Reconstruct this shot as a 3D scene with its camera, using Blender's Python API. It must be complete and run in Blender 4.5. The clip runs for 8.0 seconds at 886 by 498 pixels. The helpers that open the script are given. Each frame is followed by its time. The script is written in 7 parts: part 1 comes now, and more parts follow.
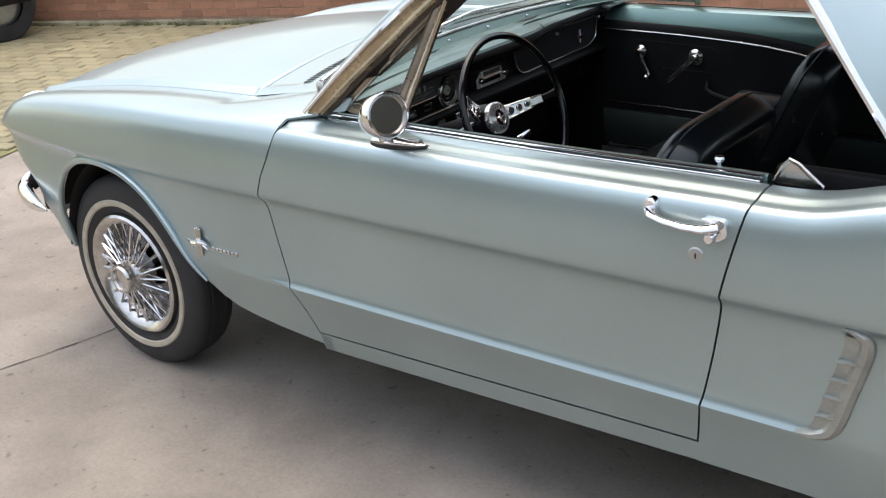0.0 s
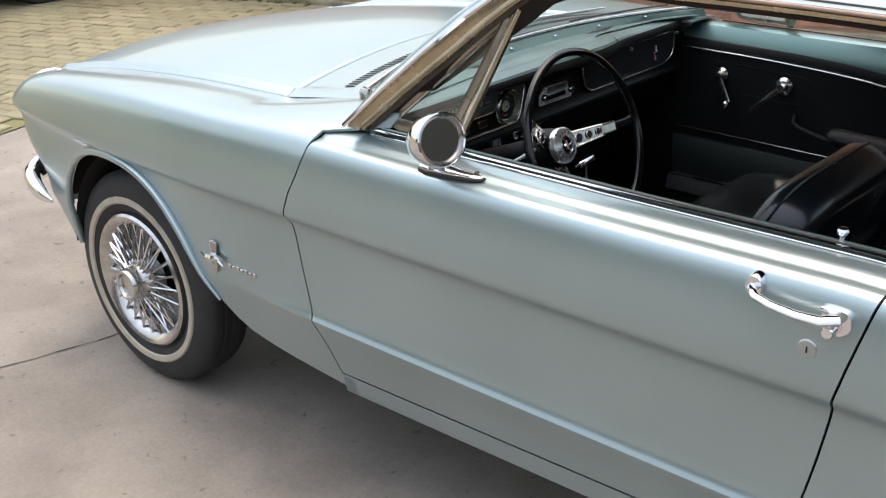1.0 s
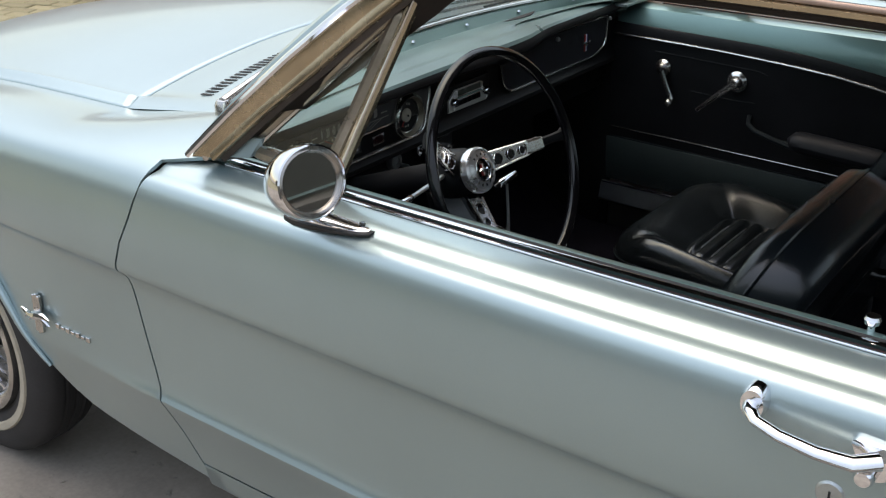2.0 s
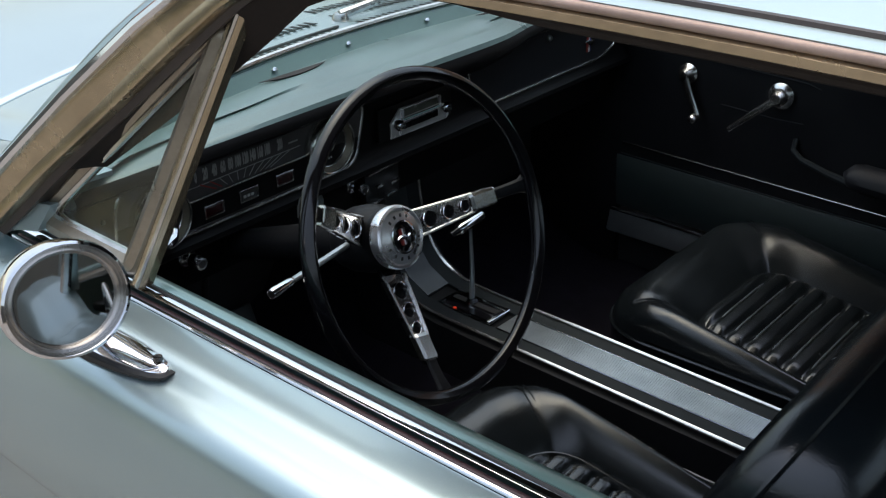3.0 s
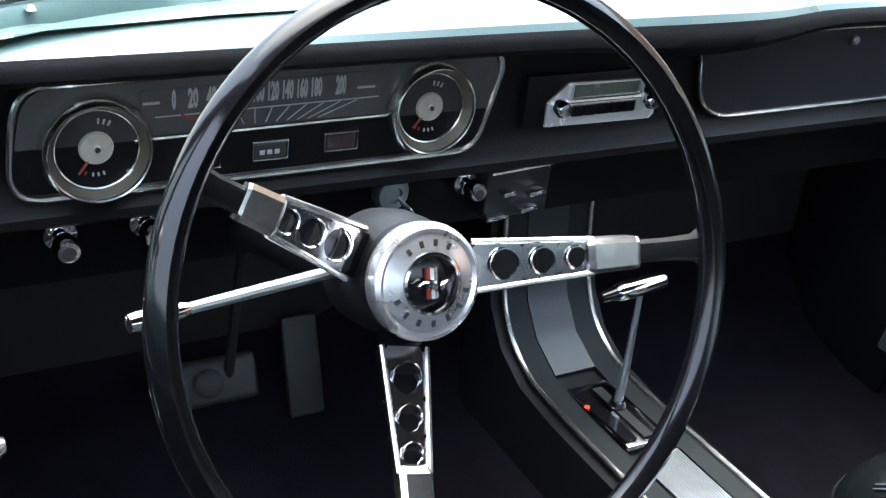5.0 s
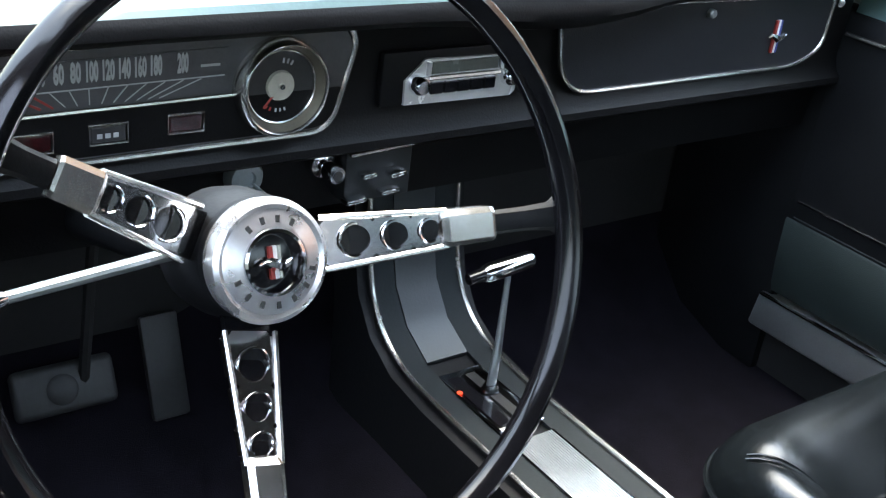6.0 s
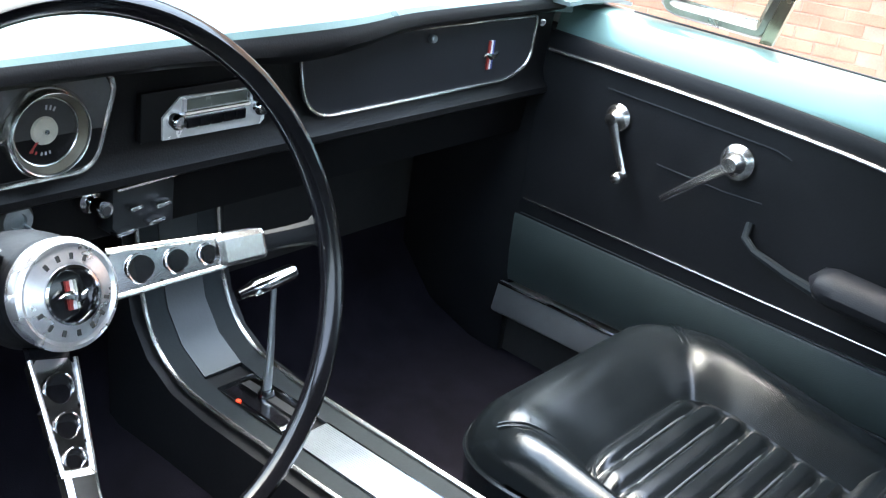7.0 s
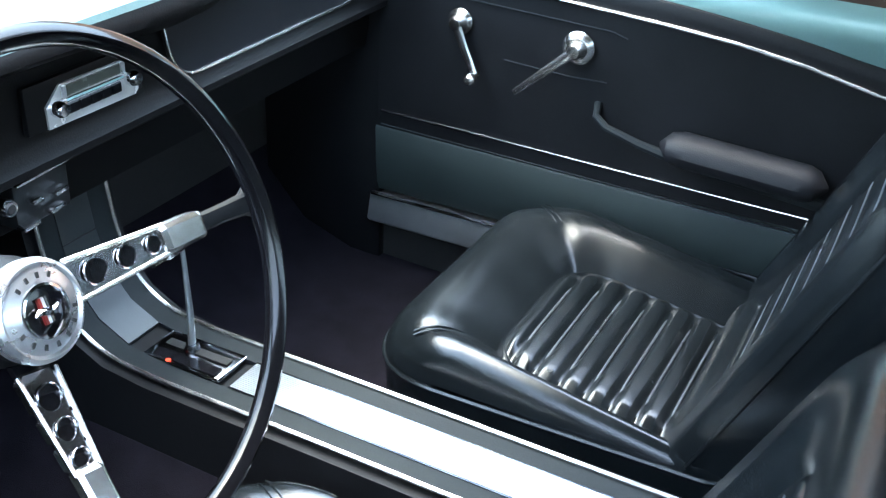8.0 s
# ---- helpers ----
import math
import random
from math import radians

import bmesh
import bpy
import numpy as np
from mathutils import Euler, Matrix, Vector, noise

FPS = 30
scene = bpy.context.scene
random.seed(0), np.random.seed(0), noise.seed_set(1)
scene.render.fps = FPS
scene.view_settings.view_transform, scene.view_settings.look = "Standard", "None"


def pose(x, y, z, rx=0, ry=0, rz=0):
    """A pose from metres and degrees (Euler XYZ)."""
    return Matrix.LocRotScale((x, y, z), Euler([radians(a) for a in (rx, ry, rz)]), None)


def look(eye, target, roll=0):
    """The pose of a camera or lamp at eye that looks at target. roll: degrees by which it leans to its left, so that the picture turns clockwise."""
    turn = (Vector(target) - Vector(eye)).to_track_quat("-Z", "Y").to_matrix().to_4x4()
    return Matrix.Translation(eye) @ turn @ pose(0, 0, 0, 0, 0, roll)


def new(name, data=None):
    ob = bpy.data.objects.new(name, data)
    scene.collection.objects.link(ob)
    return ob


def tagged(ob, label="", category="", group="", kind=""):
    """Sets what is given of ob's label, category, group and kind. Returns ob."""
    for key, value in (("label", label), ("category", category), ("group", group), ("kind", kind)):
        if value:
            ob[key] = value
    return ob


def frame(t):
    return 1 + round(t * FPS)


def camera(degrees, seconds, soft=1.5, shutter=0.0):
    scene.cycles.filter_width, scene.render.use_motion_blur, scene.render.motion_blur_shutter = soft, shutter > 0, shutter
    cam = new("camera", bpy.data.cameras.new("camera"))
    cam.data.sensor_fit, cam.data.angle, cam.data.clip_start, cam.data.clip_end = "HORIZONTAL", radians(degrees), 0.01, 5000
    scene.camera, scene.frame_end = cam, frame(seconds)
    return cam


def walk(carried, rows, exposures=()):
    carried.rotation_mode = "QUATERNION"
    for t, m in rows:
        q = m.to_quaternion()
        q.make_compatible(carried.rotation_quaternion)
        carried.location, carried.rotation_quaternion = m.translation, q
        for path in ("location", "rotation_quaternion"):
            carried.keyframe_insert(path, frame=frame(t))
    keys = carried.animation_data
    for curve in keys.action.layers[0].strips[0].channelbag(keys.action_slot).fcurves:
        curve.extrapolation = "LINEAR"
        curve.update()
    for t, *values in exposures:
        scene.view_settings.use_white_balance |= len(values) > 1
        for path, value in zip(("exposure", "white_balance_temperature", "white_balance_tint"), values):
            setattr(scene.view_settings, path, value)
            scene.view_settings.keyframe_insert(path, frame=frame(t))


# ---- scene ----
cam = camera(44.0, 8.0, soft=1.2)
PATH = [
    (0, (2.8124, -2.5550, 1.6355), (1.6114, -1.1535, 0.8650), -5.42),
    (0.5, (2.6935, -2.4543, 1.6347), (1.4537, -1.0830, 0.8716), -3.03),
    (1, (2.5359, -2.2992, 1.6096), (1.3042, -0.9355, 0.8204), -1.52),
    (1.5, (2.3455, -2.0854, 1.5630), (1.2179, -0.6100, 0.8202), -1.99),
    (1.7, (2.2871, -2.0024, 1.5536), (1.1941, -0.5289, 0.7573), -1.04),
    (2.8, (2.0703, -1.3740, 1.4614), (0.9242, 0.0042, 0.5742), 0.01),
    (3, (2.0237, -1.2758, 1.4547), (0.8552, 0.0754, 0.5554), -0.77),
    (3.5, (1.9230, -1.0661, 1.4109), (0.7331, 0.2444, 0.4798), -2.22),
    (4, (1.8309, -0.9016, 1.3218), (0.5088, 0.1646, 0.2657), 0.84),
    (4.2, (1.7972, -0.8471, 1.2995), (0.4449, 0.1925, 0.2553), 1.35),
    (5.3, (1.7131, -0.6931, 1.1794), (0.1843, 0.2551, 0.3054), 8.09),
    (5.5, (1.7105, -0.6846, 1.1736), (0.2168, 0.3160, 0.2974), 7.46),
    (6, (1.7171, -0.6752, 1.1738), (0.3189, 0.4516, 0.2931), 7.52),
    (6.5, (1.7566, -0.7003, 1.1981), (0.5121, 0.6203, 0.3570), 8.41),
    (7, (1.7879, -0.7630, 1.2254), (0.6881, 0.6993, 0.4178), 8.24),
    (7.5, (1.7818, -0.8471, 1.2633), (0.8814, 0.7279, 0.4214), 5.53),
    (8, (1.7469, -0.8588, 1.3024), (0.9730, 0.7060, 0.3264), 2.53),
]
EXPOSURES = [(0, 1.31, 8600, 13), (1.5, 1.24, 8500, 12), (2.8, 0.94, 8000, 9), (3.5, 1.50, 7150, 9), (4.2, 2.62, 7050, 8), (5.3, 3.40, 7750, 10), (6.5, 3.56, 7600, 8), (7.5, 3.98, 7100, 6), (8, 3.90, 6850, 4)]
walk(cam, [(t, look(eye, target, roll)) for t, eye, target, roll in PATH], EXPOSURES)

# ---- world and light ----
world = bpy.data.worlds.new("overcast_sky")
scene.world = world
world.use_nodes = True
wn = world.node_tree.nodes
sky = wn.new("ShaderNodeTexSky")
sky.sky_type = "NISHITA"
sky.sun_disc = False
SUN_EL, SUN_AZ = 74.0, 296.0
sky.sun_elevation, sky.sun_rotation = radians(SUN_EL), radians(SUN_AZ)
sky.air_density, sky.dust_density, sky.ozone_density = 1.0, 1.0, 1.0
wn["Background"].inputs["Strength"].default_value = 0.15
# an overcast veil: the sky's colour is drawn towards grey
veil = wn.new("ShaderNodeHueSaturation")
veil.inputs["Saturation"].default_value = 0.80
world.node_tree.links.new(sky.outputs["Color"], veil.inputs["Color"])
# an overcast dome is about three times as bright overhead as at the horizon
dome, height, grade, scaled = wn.new("ShaderNodeTexCoord"), wn.new("ShaderNodeSeparateXYZ"), wn.new("ShaderNodeMapRange"), wn.new("ShaderNodeVectorMath")
scaled.operation = "SCALE"
grade.interpolation_type = "SMOOTHSTEP"
grade.inputs["From Min"].default_value, grade.inputs["From Max"].default_value = 0.10, 0.90
grade.inputs["To Min"].default_value, grade.inputs["To Max"].default_value = 0.68, 2.10
world.node_tree.links.new(dome.outputs["Generated"], height.inputs[0])
world.node_tree.links.new(height.outputs["Z"], grade.inputs["Value"])
world.node_tree.links.new(veil.outputs["Color"], scaled.inputs[0])
world.node_tree.links.new(grade.outputs["Result"], scaled.inputs["Scale"])
world.node_tree.links.new(scaled.outputs[0], wn["Background"].inputs["Color"])
sun = new("sun", bpy.data.lights.new("sun", "SUN"))
sun.data.energy, sun.data.angle, sun.data.color = 0.5, radians(62), (1.0, 0.97, 0.92)
sun.matrix_world = pose(0, 0, 8, 90 - SUN_EL, 0, -SUN_AZ + 180)


# ---- materials ----
def material(name, base, rough=0.5, metal=0.0, vary=0.15, scale=8.0, fine=120.0, bump=0.0, coat=0.0, spec=0.5, depth=0.0006, second=None, rough_vary=0.08):
    """A surface whose colour wanders at two scales, with a fine relief."""
    m = bpy.data.materials.new(name)
    m.use_nodes = True
    nt = m.node_tree
    n, link = nt.nodes, nt.links.new
    b = n["Principled BSDF"]
    b.inputs["Metallic"].default_value = metal
    b.inputs["Roughness"].default_value = rough
    b.inputs["Coat Weight"].default_value = coat
    b.inputs["Coat Roughness"].default_value = 0.08
    b.inputs["Specular IOR Level"].default_value = spec
    co = n.new("ShaderNodeTexCoord")
    big, small = n.new("ShaderNodeTexNoise"), n.new("ShaderNodeTexNoise")
    big.inputs["Scale"].default_value, small.inputs["Scale"].default_value = scale, fine
    big.inputs["Detail"].default_value, small.inputs["Detail"].default_value = 5, 3
    link(co.outputs["Object"], big.inputs["Vector"])
    link(co.outputs["Object"], small.inputs["Vector"])
    mix = n.new("ShaderNodeMix")
    mix.data_type = "RGBA"
    dark = [c * (1 - vary) for c in base]
    light = list(second) if second else [min(1, c * (1 + vary)) for c in base]
    mix.inputs["A"].default_value, mix.inputs["B"].default_value = (*dark, 1), (*light, 1)
    add = n.new("ShaderNodeMath")
    add.operation = "MULTIPLY_ADD"
    add.inputs[1].default_value, add.inputs[2].default_value = 0.35, -0.17
    link(small.outputs["Fac"], add.inputs[0])
    tot = n.new("ShaderNodeMath")
    link(big.outputs["Fac"], tot.inputs[0])
    link(add.outputs[0], tot.inputs[1])
    ramp = n.new("ShaderNodeMapRange")
    ramp.inputs["From Min"].default_value, ramp.inputs["From Max"].default_value = 0.3, 0.7
    link(tot.outputs[0], ramp.inputs["Value"])
    link(ramp.outputs["Result"], mix.inputs["Factor"])
    link(mix.outputs["Result"], b.inputs["Base Color"])
    rr = n.new("ShaderNodeMapRange")
    rr.inputs["To Min"].default_value, rr.inputs["To Max"].default_value = max(0.0, rough - rough_vary), rough + rough_vary
    link(big.outputs["Fac"], rr.inputs["Value"])
    link(rr.outputs["Result"], b.inputs["Roughness"])
    if bump:
        bp = n.new("ShaderNodeBump")
        bp.inputs["Strength"].default_value, bp.inputs["Distance"].default_value = bump, depth
        link(small.outputs["Fac"], bp.inputs["Height"])
        link(bp.outputs["Normal"], b.inputs["Normal"])
    return m


def stained(m, scale, low, high, dark):
    """Darkens blotches of a surface: noise between low and high, down to dark times its colour."""
    n, link = m.node_tree.nodes, m.node_tree.links.new
    b = n["Principled BSDF"]
    src = b.inputs["Base Color"].links[0].from_socket
    co, noi, rng, mul = n.new("ShaderNodeTexCoord"), n.new("ShaderNodeTexNoise"), n.new("ShaderNodeMapRange"), n.new("ShaderNodeHueSaturation")
    noi.inputs["Scale"].default_value, noi.inputs["Detail"].default_value, noi.inputs["Distortion"].default_value = scale, 4, 0.4
    rng.inputs["From Min"].default_value, rng.inputs["From Max"].default_value = low, high
    rng.inputs["To Min"].default_value, rng.inputs["To Max"].default_value = 1.0, dark
    link(co.outputs["Object"], noi.inputs["Vector"])
    link(noi.outputs["Fac"], rng.inputs["Value"])
    link(rng.outputs["Result"], mul.inputs["Value"])
    link(src, mul.inputs["Color"])
    link(mul.outputs["Color"], b.inputs["Base Color"])
    return m


def per_object(m, spread=0.25):
    """Lets each piece's brightness differ by its own random number."""
    n, link = m.node_tree.nodes, m.node_tree.links.new
    b = n["Principled BSDF"]
    src = b.inputs["Base Color"].links[0].from_socket
    info, rng, hsv = n.new("ShaderNodeObjectInfo"), n.new("ShaderNodeMapRange"), n.new("ShaderNodeHueSaturation")
    rng.inputs["To Min"].default_value, rng.inputs["To Max"].default_value = 1 - spread, 1 + spread
    link(info.outputs["Random"], rng.inputs["Value"])
    link(rng.outputs["Result"], hsv.inputs["Value"])
    link(src, hsv.inputs["Color"])
    link(hsv.outputs["Color"], b.inputs["Base Color"])
    return m


def per_island(m, spread=0.25):
    n, link = m.node_tree.nodes, m.node_tree.links.new
    b = n["Principled BSDF"]
    src = b.inputs["Base Color"].links[0].from_socket
    geo, rng, hsv = n.new("ShaderNodeNewGeometry"), n.new("ShaderNodeMapRange"), n.new("ShaderNodeHueSaturation")
    rng.inputs["To Min"].default_value, rng.inputs["To Max"].default_value = 1 - spread, 1 + spread
    link(geo.outputs["Random Per Island"], rng.inputs["Value"])
    link(rng.outputs["Result"], hsv.inputs["Value"])
    link(src, hsv.inputs["Color"])
    link(hsv.outputs["Color"], b.inputs["Base Color"])
    return m


def clear_glass(name, tint=(0.9, 0.97, 0.95)):
    m = bpy.data.materials.new(name)
    m.use_nodes = True
    n, link = m.node_tree.nodes, m.node_tree.links.new
    out = n["Material Output"]
    tr, gl, mx, fr = n.new("ShaderNodeBsdfTransparent"), n.new("ShaderNodeBsdfGlossy"), n.new("ShaderNodeMixShader"), n.new("ShaderNodeLayerWeight")
    tr.inputs["Color"].default_value = (*tint, 1)
    gl.inputs["Roughness"].default_value = 0.01
    # a thin pane reflects alike from both sides
    fr.inputs["Blend"].default_value = 0.5
    steep, floor_ = n.new("ShaderNodeMath"), n.new("ShaderNodeMath")
    steep.operation, floor_.operation = "POWER", "MULTIPLY_ADD"
    steep.inputs[1].default_value, floor_.inputs[1].default_value, floor_.inputs[2].default_value = 5.0, 0.90, 0.06
    link(fr.outputs["Facing"], steep.inputs[0])
    link(steep.outputs[0], floor_.inputs[0])
    link(floor_.outputs[0], mx.inputs[0])
    link(tr.outputs[0], mx.inputs[1])
    link(gl.outputs[0], mx.inputs[2])
    link(mx.outputs[0], out.inputs["Surface"])
    return m


PAINT = material("silver_blue_metallic_paint", (0.325, 0.420, 0.430), 0.32, 0.72, 0.05, 3.0, 900.0, 0.03, coat=0.55, rough_vary=0.03)
INNER_PAINT = material("teal_inner_paint", (0.160, 0.275, 0.262), 0.30, 0.55, 0.06, 4.0, 500.0, 0.03, coat=0.6, rough_vary=0.04)
CHROME = material("chrome", (0.78, 0.78, 0.80), 0.07, 1.0, 0.06, 20.0, 300.0, 0.02, rough_vary=0.05)
DULL_CHROME = material("worn_chrome", (0.55, 0.54, 0.52), 0.22, 1.0, 0.15, 30.0, 400.0, 0.06)
STEEL = material("brushed_steel", (0.40, 0.44, 0.45), 0.32, 0.9, 0.12, 25.0, 500.0, 0.08)
SMOKED = material("smoked_chrome", (0.20, 0.21, 0.22), 0.18, 1.0, 0.2, 20.0, 300.0)
RUBBER = material("black_rubber", (0.018, 0.018, 0.018), 0.62, 0, 0.25, 14.0, 200.0, 0.15)
TYRE = material("tyre_rubber", (0.022, 0.022, 0.023), 0.7, 0, 0.35, 9.0, 180.0, 0.25)
WHITEWALL = material("cream_whitewall", (0.42, 0.38, 0.30), 0.6, 0, 0.12, 30.0, 200.0, 0.08)
BROWN_TRIM = material("brown_weatherstrip", (0.045, 0.033, 0.026), 0.45, 0.1, 0.25, 12.0, 150.0, 0.05)
HEADER_SEAL = material("brown_rubber_seal", (0.022, 0.0155, 0.0125), 0.65, 0.0, 0.25, 14.0, 200.0, 0.2, spec=0.2)
BROWN_SEAL = material("red_brown_seal", (0.030, 0.012, 0.015), 0.5, 0.0, 0.2, 14.0, 200.0, 0.1)
RAIL_TAN = material("reddish_rail_paint", (0.34, 0.235, 0.185), 0.5, 0.2, 0.2, 14.0, 150.0, 0.05)
# darker copy of the inner teal, with the shelf's weaker sky reflection put in
SHELF_TEAL = material("darkened_shelf_teal", (0.070, 0.135, 0.126), 0.48, 0.2, 0.12, 6.0, 400.0, 0.08, coat=0.15)
# brick reflections on the bright metal are put into this tan
TAN_METAL = material("reflection_tan_window_metal", (0.43, 0.345, 0.235), 0.26, 0.88, 0.2, 14.0, 150.0, 0.05)
HUB_SILVER = material("satin_silver", (0.86, 0.86, 0.87), 0.28, 0.88, 0.06, 30.0, 400.0, 0.05)
TRIM_CHROME = material("satin_chrome_trim", (0.72, 0.71, 0.68), 0.24, 1.0, 0.12, 40.0, 400.0, 0.04)
VINYL = material("black_vinyl", (0.0085, 0.009, 0.010), 0.48, 0, 0.2, 10.0, 260.0, 0.35, spec=0.15)
# lighter than the pad's black vinyl: windscreen sheen is put into the colour
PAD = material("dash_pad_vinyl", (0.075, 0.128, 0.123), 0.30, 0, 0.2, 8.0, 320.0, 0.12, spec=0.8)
SPOKE_CHROME = material("polished_spoke_metal", (0.70, 0.70, 0.72), 0.14, 1.0, 0.08, 25.0, 300.0, 0.03, rough_vary=0.04)
BEZEL = material("dull_mirror_bezel", (0.34, 0.32, 0.29), 0.25, 0.9, 0.1, 30.0, 300.0, 0.04)
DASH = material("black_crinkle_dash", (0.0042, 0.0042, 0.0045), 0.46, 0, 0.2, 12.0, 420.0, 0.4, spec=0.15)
GRAINED = material("grained_vinyl", (0.0105, 0.0112, 0.0135), 0.55, 0, 0.15, 15.0, 500.0, 0.5, spec=0.25)
LEATHER = material("black_leatherette", (0.0060, 0.0082, 0.0094), 0.215, 0, 0.25, 9.0, 420.0, 0.55, spec=0.55, depth=0.0004, rough_vary=0.15)
# lighter grey that paints the highlights along the pleat seams
PLEAT_SHEEN = material("pleat_sheen_grey", (0.070, 0.077, 0.082), 0.30, 0, 0.2, 20.0, 300.0, 0.1)
CARPET = material("dark_carpet", (0.007, 0.006, 0.009), 0.95, 0, 0.35, 20.0, 700.0, 1.0, spec=0.1)
CARPET_TEAL = material("dark_green_grey_kick_carpet", (0.017, 0.0265, 0.0250), 0.6, 0, 0.15, 12.0, 600.0, 0.5)
GREYPLASTIC = material("grey_console_vinyl", (0.013, 0.0165, 0.018), 0.6, 0.0, 0.15, 12.0, 350.0, 0.3, spec=0.14)
UPPER_GREY = material("grey_console_front", (0.022, 0.027, 0.029), 0.38, 0.2, 0.12, 12.0, 350.0, 0.2)
BLACK_GLOSS = material("black_gloss", (0.005, 0.005, 0.006), 0.14, 0, 0.2, 10.0, 200.0, spec=0.45)
PEDAL = material("worn_pedal_rubber", (0.030, 0.031, 0.031), 0.5, 0, 0.3, 14.0, 200.0, 0.2)
SILL_METAL = material("dull_sill_metal", (0.105, 0.112, 0.115), 0.38, 0.35, 0.15, 14.0, 500.0, 0.15)
GAUGE_FACE = material("gauge_face", (0.03, 0.03, 0.03), 0.5, 0, 0.2, 30.0, 300.0)
GAUGE_GREY = material("gauge_grey_plate", (0.085, 0.086, 0.088), 0.45, 0.2, 0.15, 30.0, 300.0)
CREAM = material("cream_gauge_centre", (0.42, 0.40, 0.33), 0.5, 0, 0.1, 60.0, 300.0)
PALE_MARK = material("pale_gauge_mark", (0.42, 0.43, 0.42), 0.55, 0, 0.08, 60.0, 300.0)
RED_MARK = material("red_mark", (0.30, 0.03, 0.025), 0.45, 0, 0.1, 60.0, 300.0)
RED_LENS = material("dark_red_lens", (0.022, 0.003, 0.004), 0.15, 0, 0.2, 60.0, 300.0, coat=0.5)
BLUE_MARK = material("blue_mark", (0.03, 0.05, 0.2), 0.45, 0, 0.1, 60.0, 300.0)
WHITE_MARK = material("white_mark", (0.7, 0.7, 0.7), 0.45, 0, 0.05, 60.0, 300.0)
TAUPE = material("taupe_vent_frame", (0.31, 0.265, 0.205), 0.30, 0.75, 0.2, 14.0, 150.0, 0.08)
SCOOP = material("dull_brushed_trim", (0.34, 0.36, 0.34), 0.38, 0.75, 0.15, 25.0, 500.0, 0.1)
RADIO_SILVER = material("radio_silver", (0.76, 0.76, 0.73), 0.25, 0.5, 0.08, 30.0, 400.0, 0.03)
HEATER_GREY = material("heater_plate_grey", (0.022, 0.024, 0.025), 0.34, 0.4, 0.15, 25.0, 400.0, 0.1)
GAUGE_CONE = material("gauge_cone", (0.17, 0.150, 0.115), 0.35, 0.6, 0.15, 30.0, 300.0)
GREY_GREEN = material("radio_dial", (0.11, 0.12, 0.105), 0.25, 0.1, 0.1, 40.0, 300.0, coat=0.3)
DARK_SHELL = material("dark_underbody", (0.012, 0.012, 0.012), 0.8, 0, 0.3, 8.0, 90.0, 0.2)
CONCRETE = stained(stained(material("stained_concrete", (0.228, 0.201, 0.168), 0.75, 0, 0.16, 1.1, 90.0, 0.35, second=(0.300, 0.268, 0.228), depth=0.002), 3.2, 0.42, 0.62, 0.82), 22.0, 0.645, 0.74, 0.5)
COBBLE = per_island(material("cobble_stone", (0.215, 0.19, 0.115), 0.8, 0, 0.25, 0.9, 120.0, 0.5, second=(0.30, 0.275, 0.165), depth=0.002), 0.14)
COBBLE_PIECE = per_object(material("cobble_paver", (0.215, 0.19, 0.115), 0.8, 0, 0.25, 0.9, 120.0, 0.5, second=(0.30, 0.275, 0.165), depth=0.002), 0.14)
JOINT = material("mossy_joint", (0.145, 0.14, 0.062), 0.95, 0, 0.4, 3.0, 90.0, 0.5)
BRICK = per_object(material("red_brick", (0.40, 0.195, 0.122), 0.85, 0, 0.2, 6.0, 110.0, 0.5), 0.16)
BRICK_FAR = per_island(material("red_brick_run", (0.40, 0.195, 0.122), 0.85, 0, 0.2, 6.0, 110.0, 0.5), 0.16)
# tone of the unseen walls, kept dark for mirror and body reflections
DARK_WALL = material("dark_backdrop_render", (0.075, 0.075, 0.068), 0.85, 0, 0.25, 1.5, 60.0, 0.4)
MORTAR = material("mortar", (0.40, 0.25, 0.175), 0.95, 0, 0.2, 5.0, 120.0, 0.4)
GREY_POST = material("grey_render", (0.15, 0.15, 0.16), 0.8, 0, 0.15, 4.0, 100.0, 0.3)
GREEN_POST = material("olive_post_paint", (0.20, 0.22, 0.07), 0.5, 0, 0.15, 6.0, 150.0, 0.15)
SHUTTER = material("grey_shutter_paint", (0.20, 0.22, 0.26), 0.45, 0.3, 0.12, 5.0, 150.0, 0.1)
KERB = material("mossy_kerb", (0.20, 0.185, 0.11), 0.85, 0, 0.5, 3.0, 120.0, 0.5, second=(0.42, 0.39, 0.28))
WHITE_SILL = material("pale_sill", (0.65, 0.63, 0.60), 0.7, 0, 0.12, 6.0, 120.0, 0.3)
MOSS = material("moss", (0.085, 0.095, 0.03), 0.95, 0, 0.4, 30.0, 300.0, 1.0)
GLASS = clear_glass("clear_glass")
# a thin tan diffuse film on the vent panes stands for ground reflections
VENT_GLASS = clear_glass("tan_veil_vent_glass")
vn = VENT_GLASS.node_tree.nodes
film, veil_mix = vn.new("ShaderNodeBsdfDiffuse"), vn.new("ShaderNodeMixShader")
film.inputs["Color"].default_value, veil_mix.inputs[0].default_value = (0.46, 0.40, 0.27, 1), 0.09
VENT_GLASS.node_tree.links.new(vn["Material Output"].inputs["Surface"].links[0].from_socket, veil_mix.inputs[1])
VENT_GLASS.node_tree.links.new(film.outputs[0], veil_mix.inputs[2])
VENT_GLASS.node_tree.links.new(veil_mix.outputs[0], vn["Material Output"].inputs["Surface"])
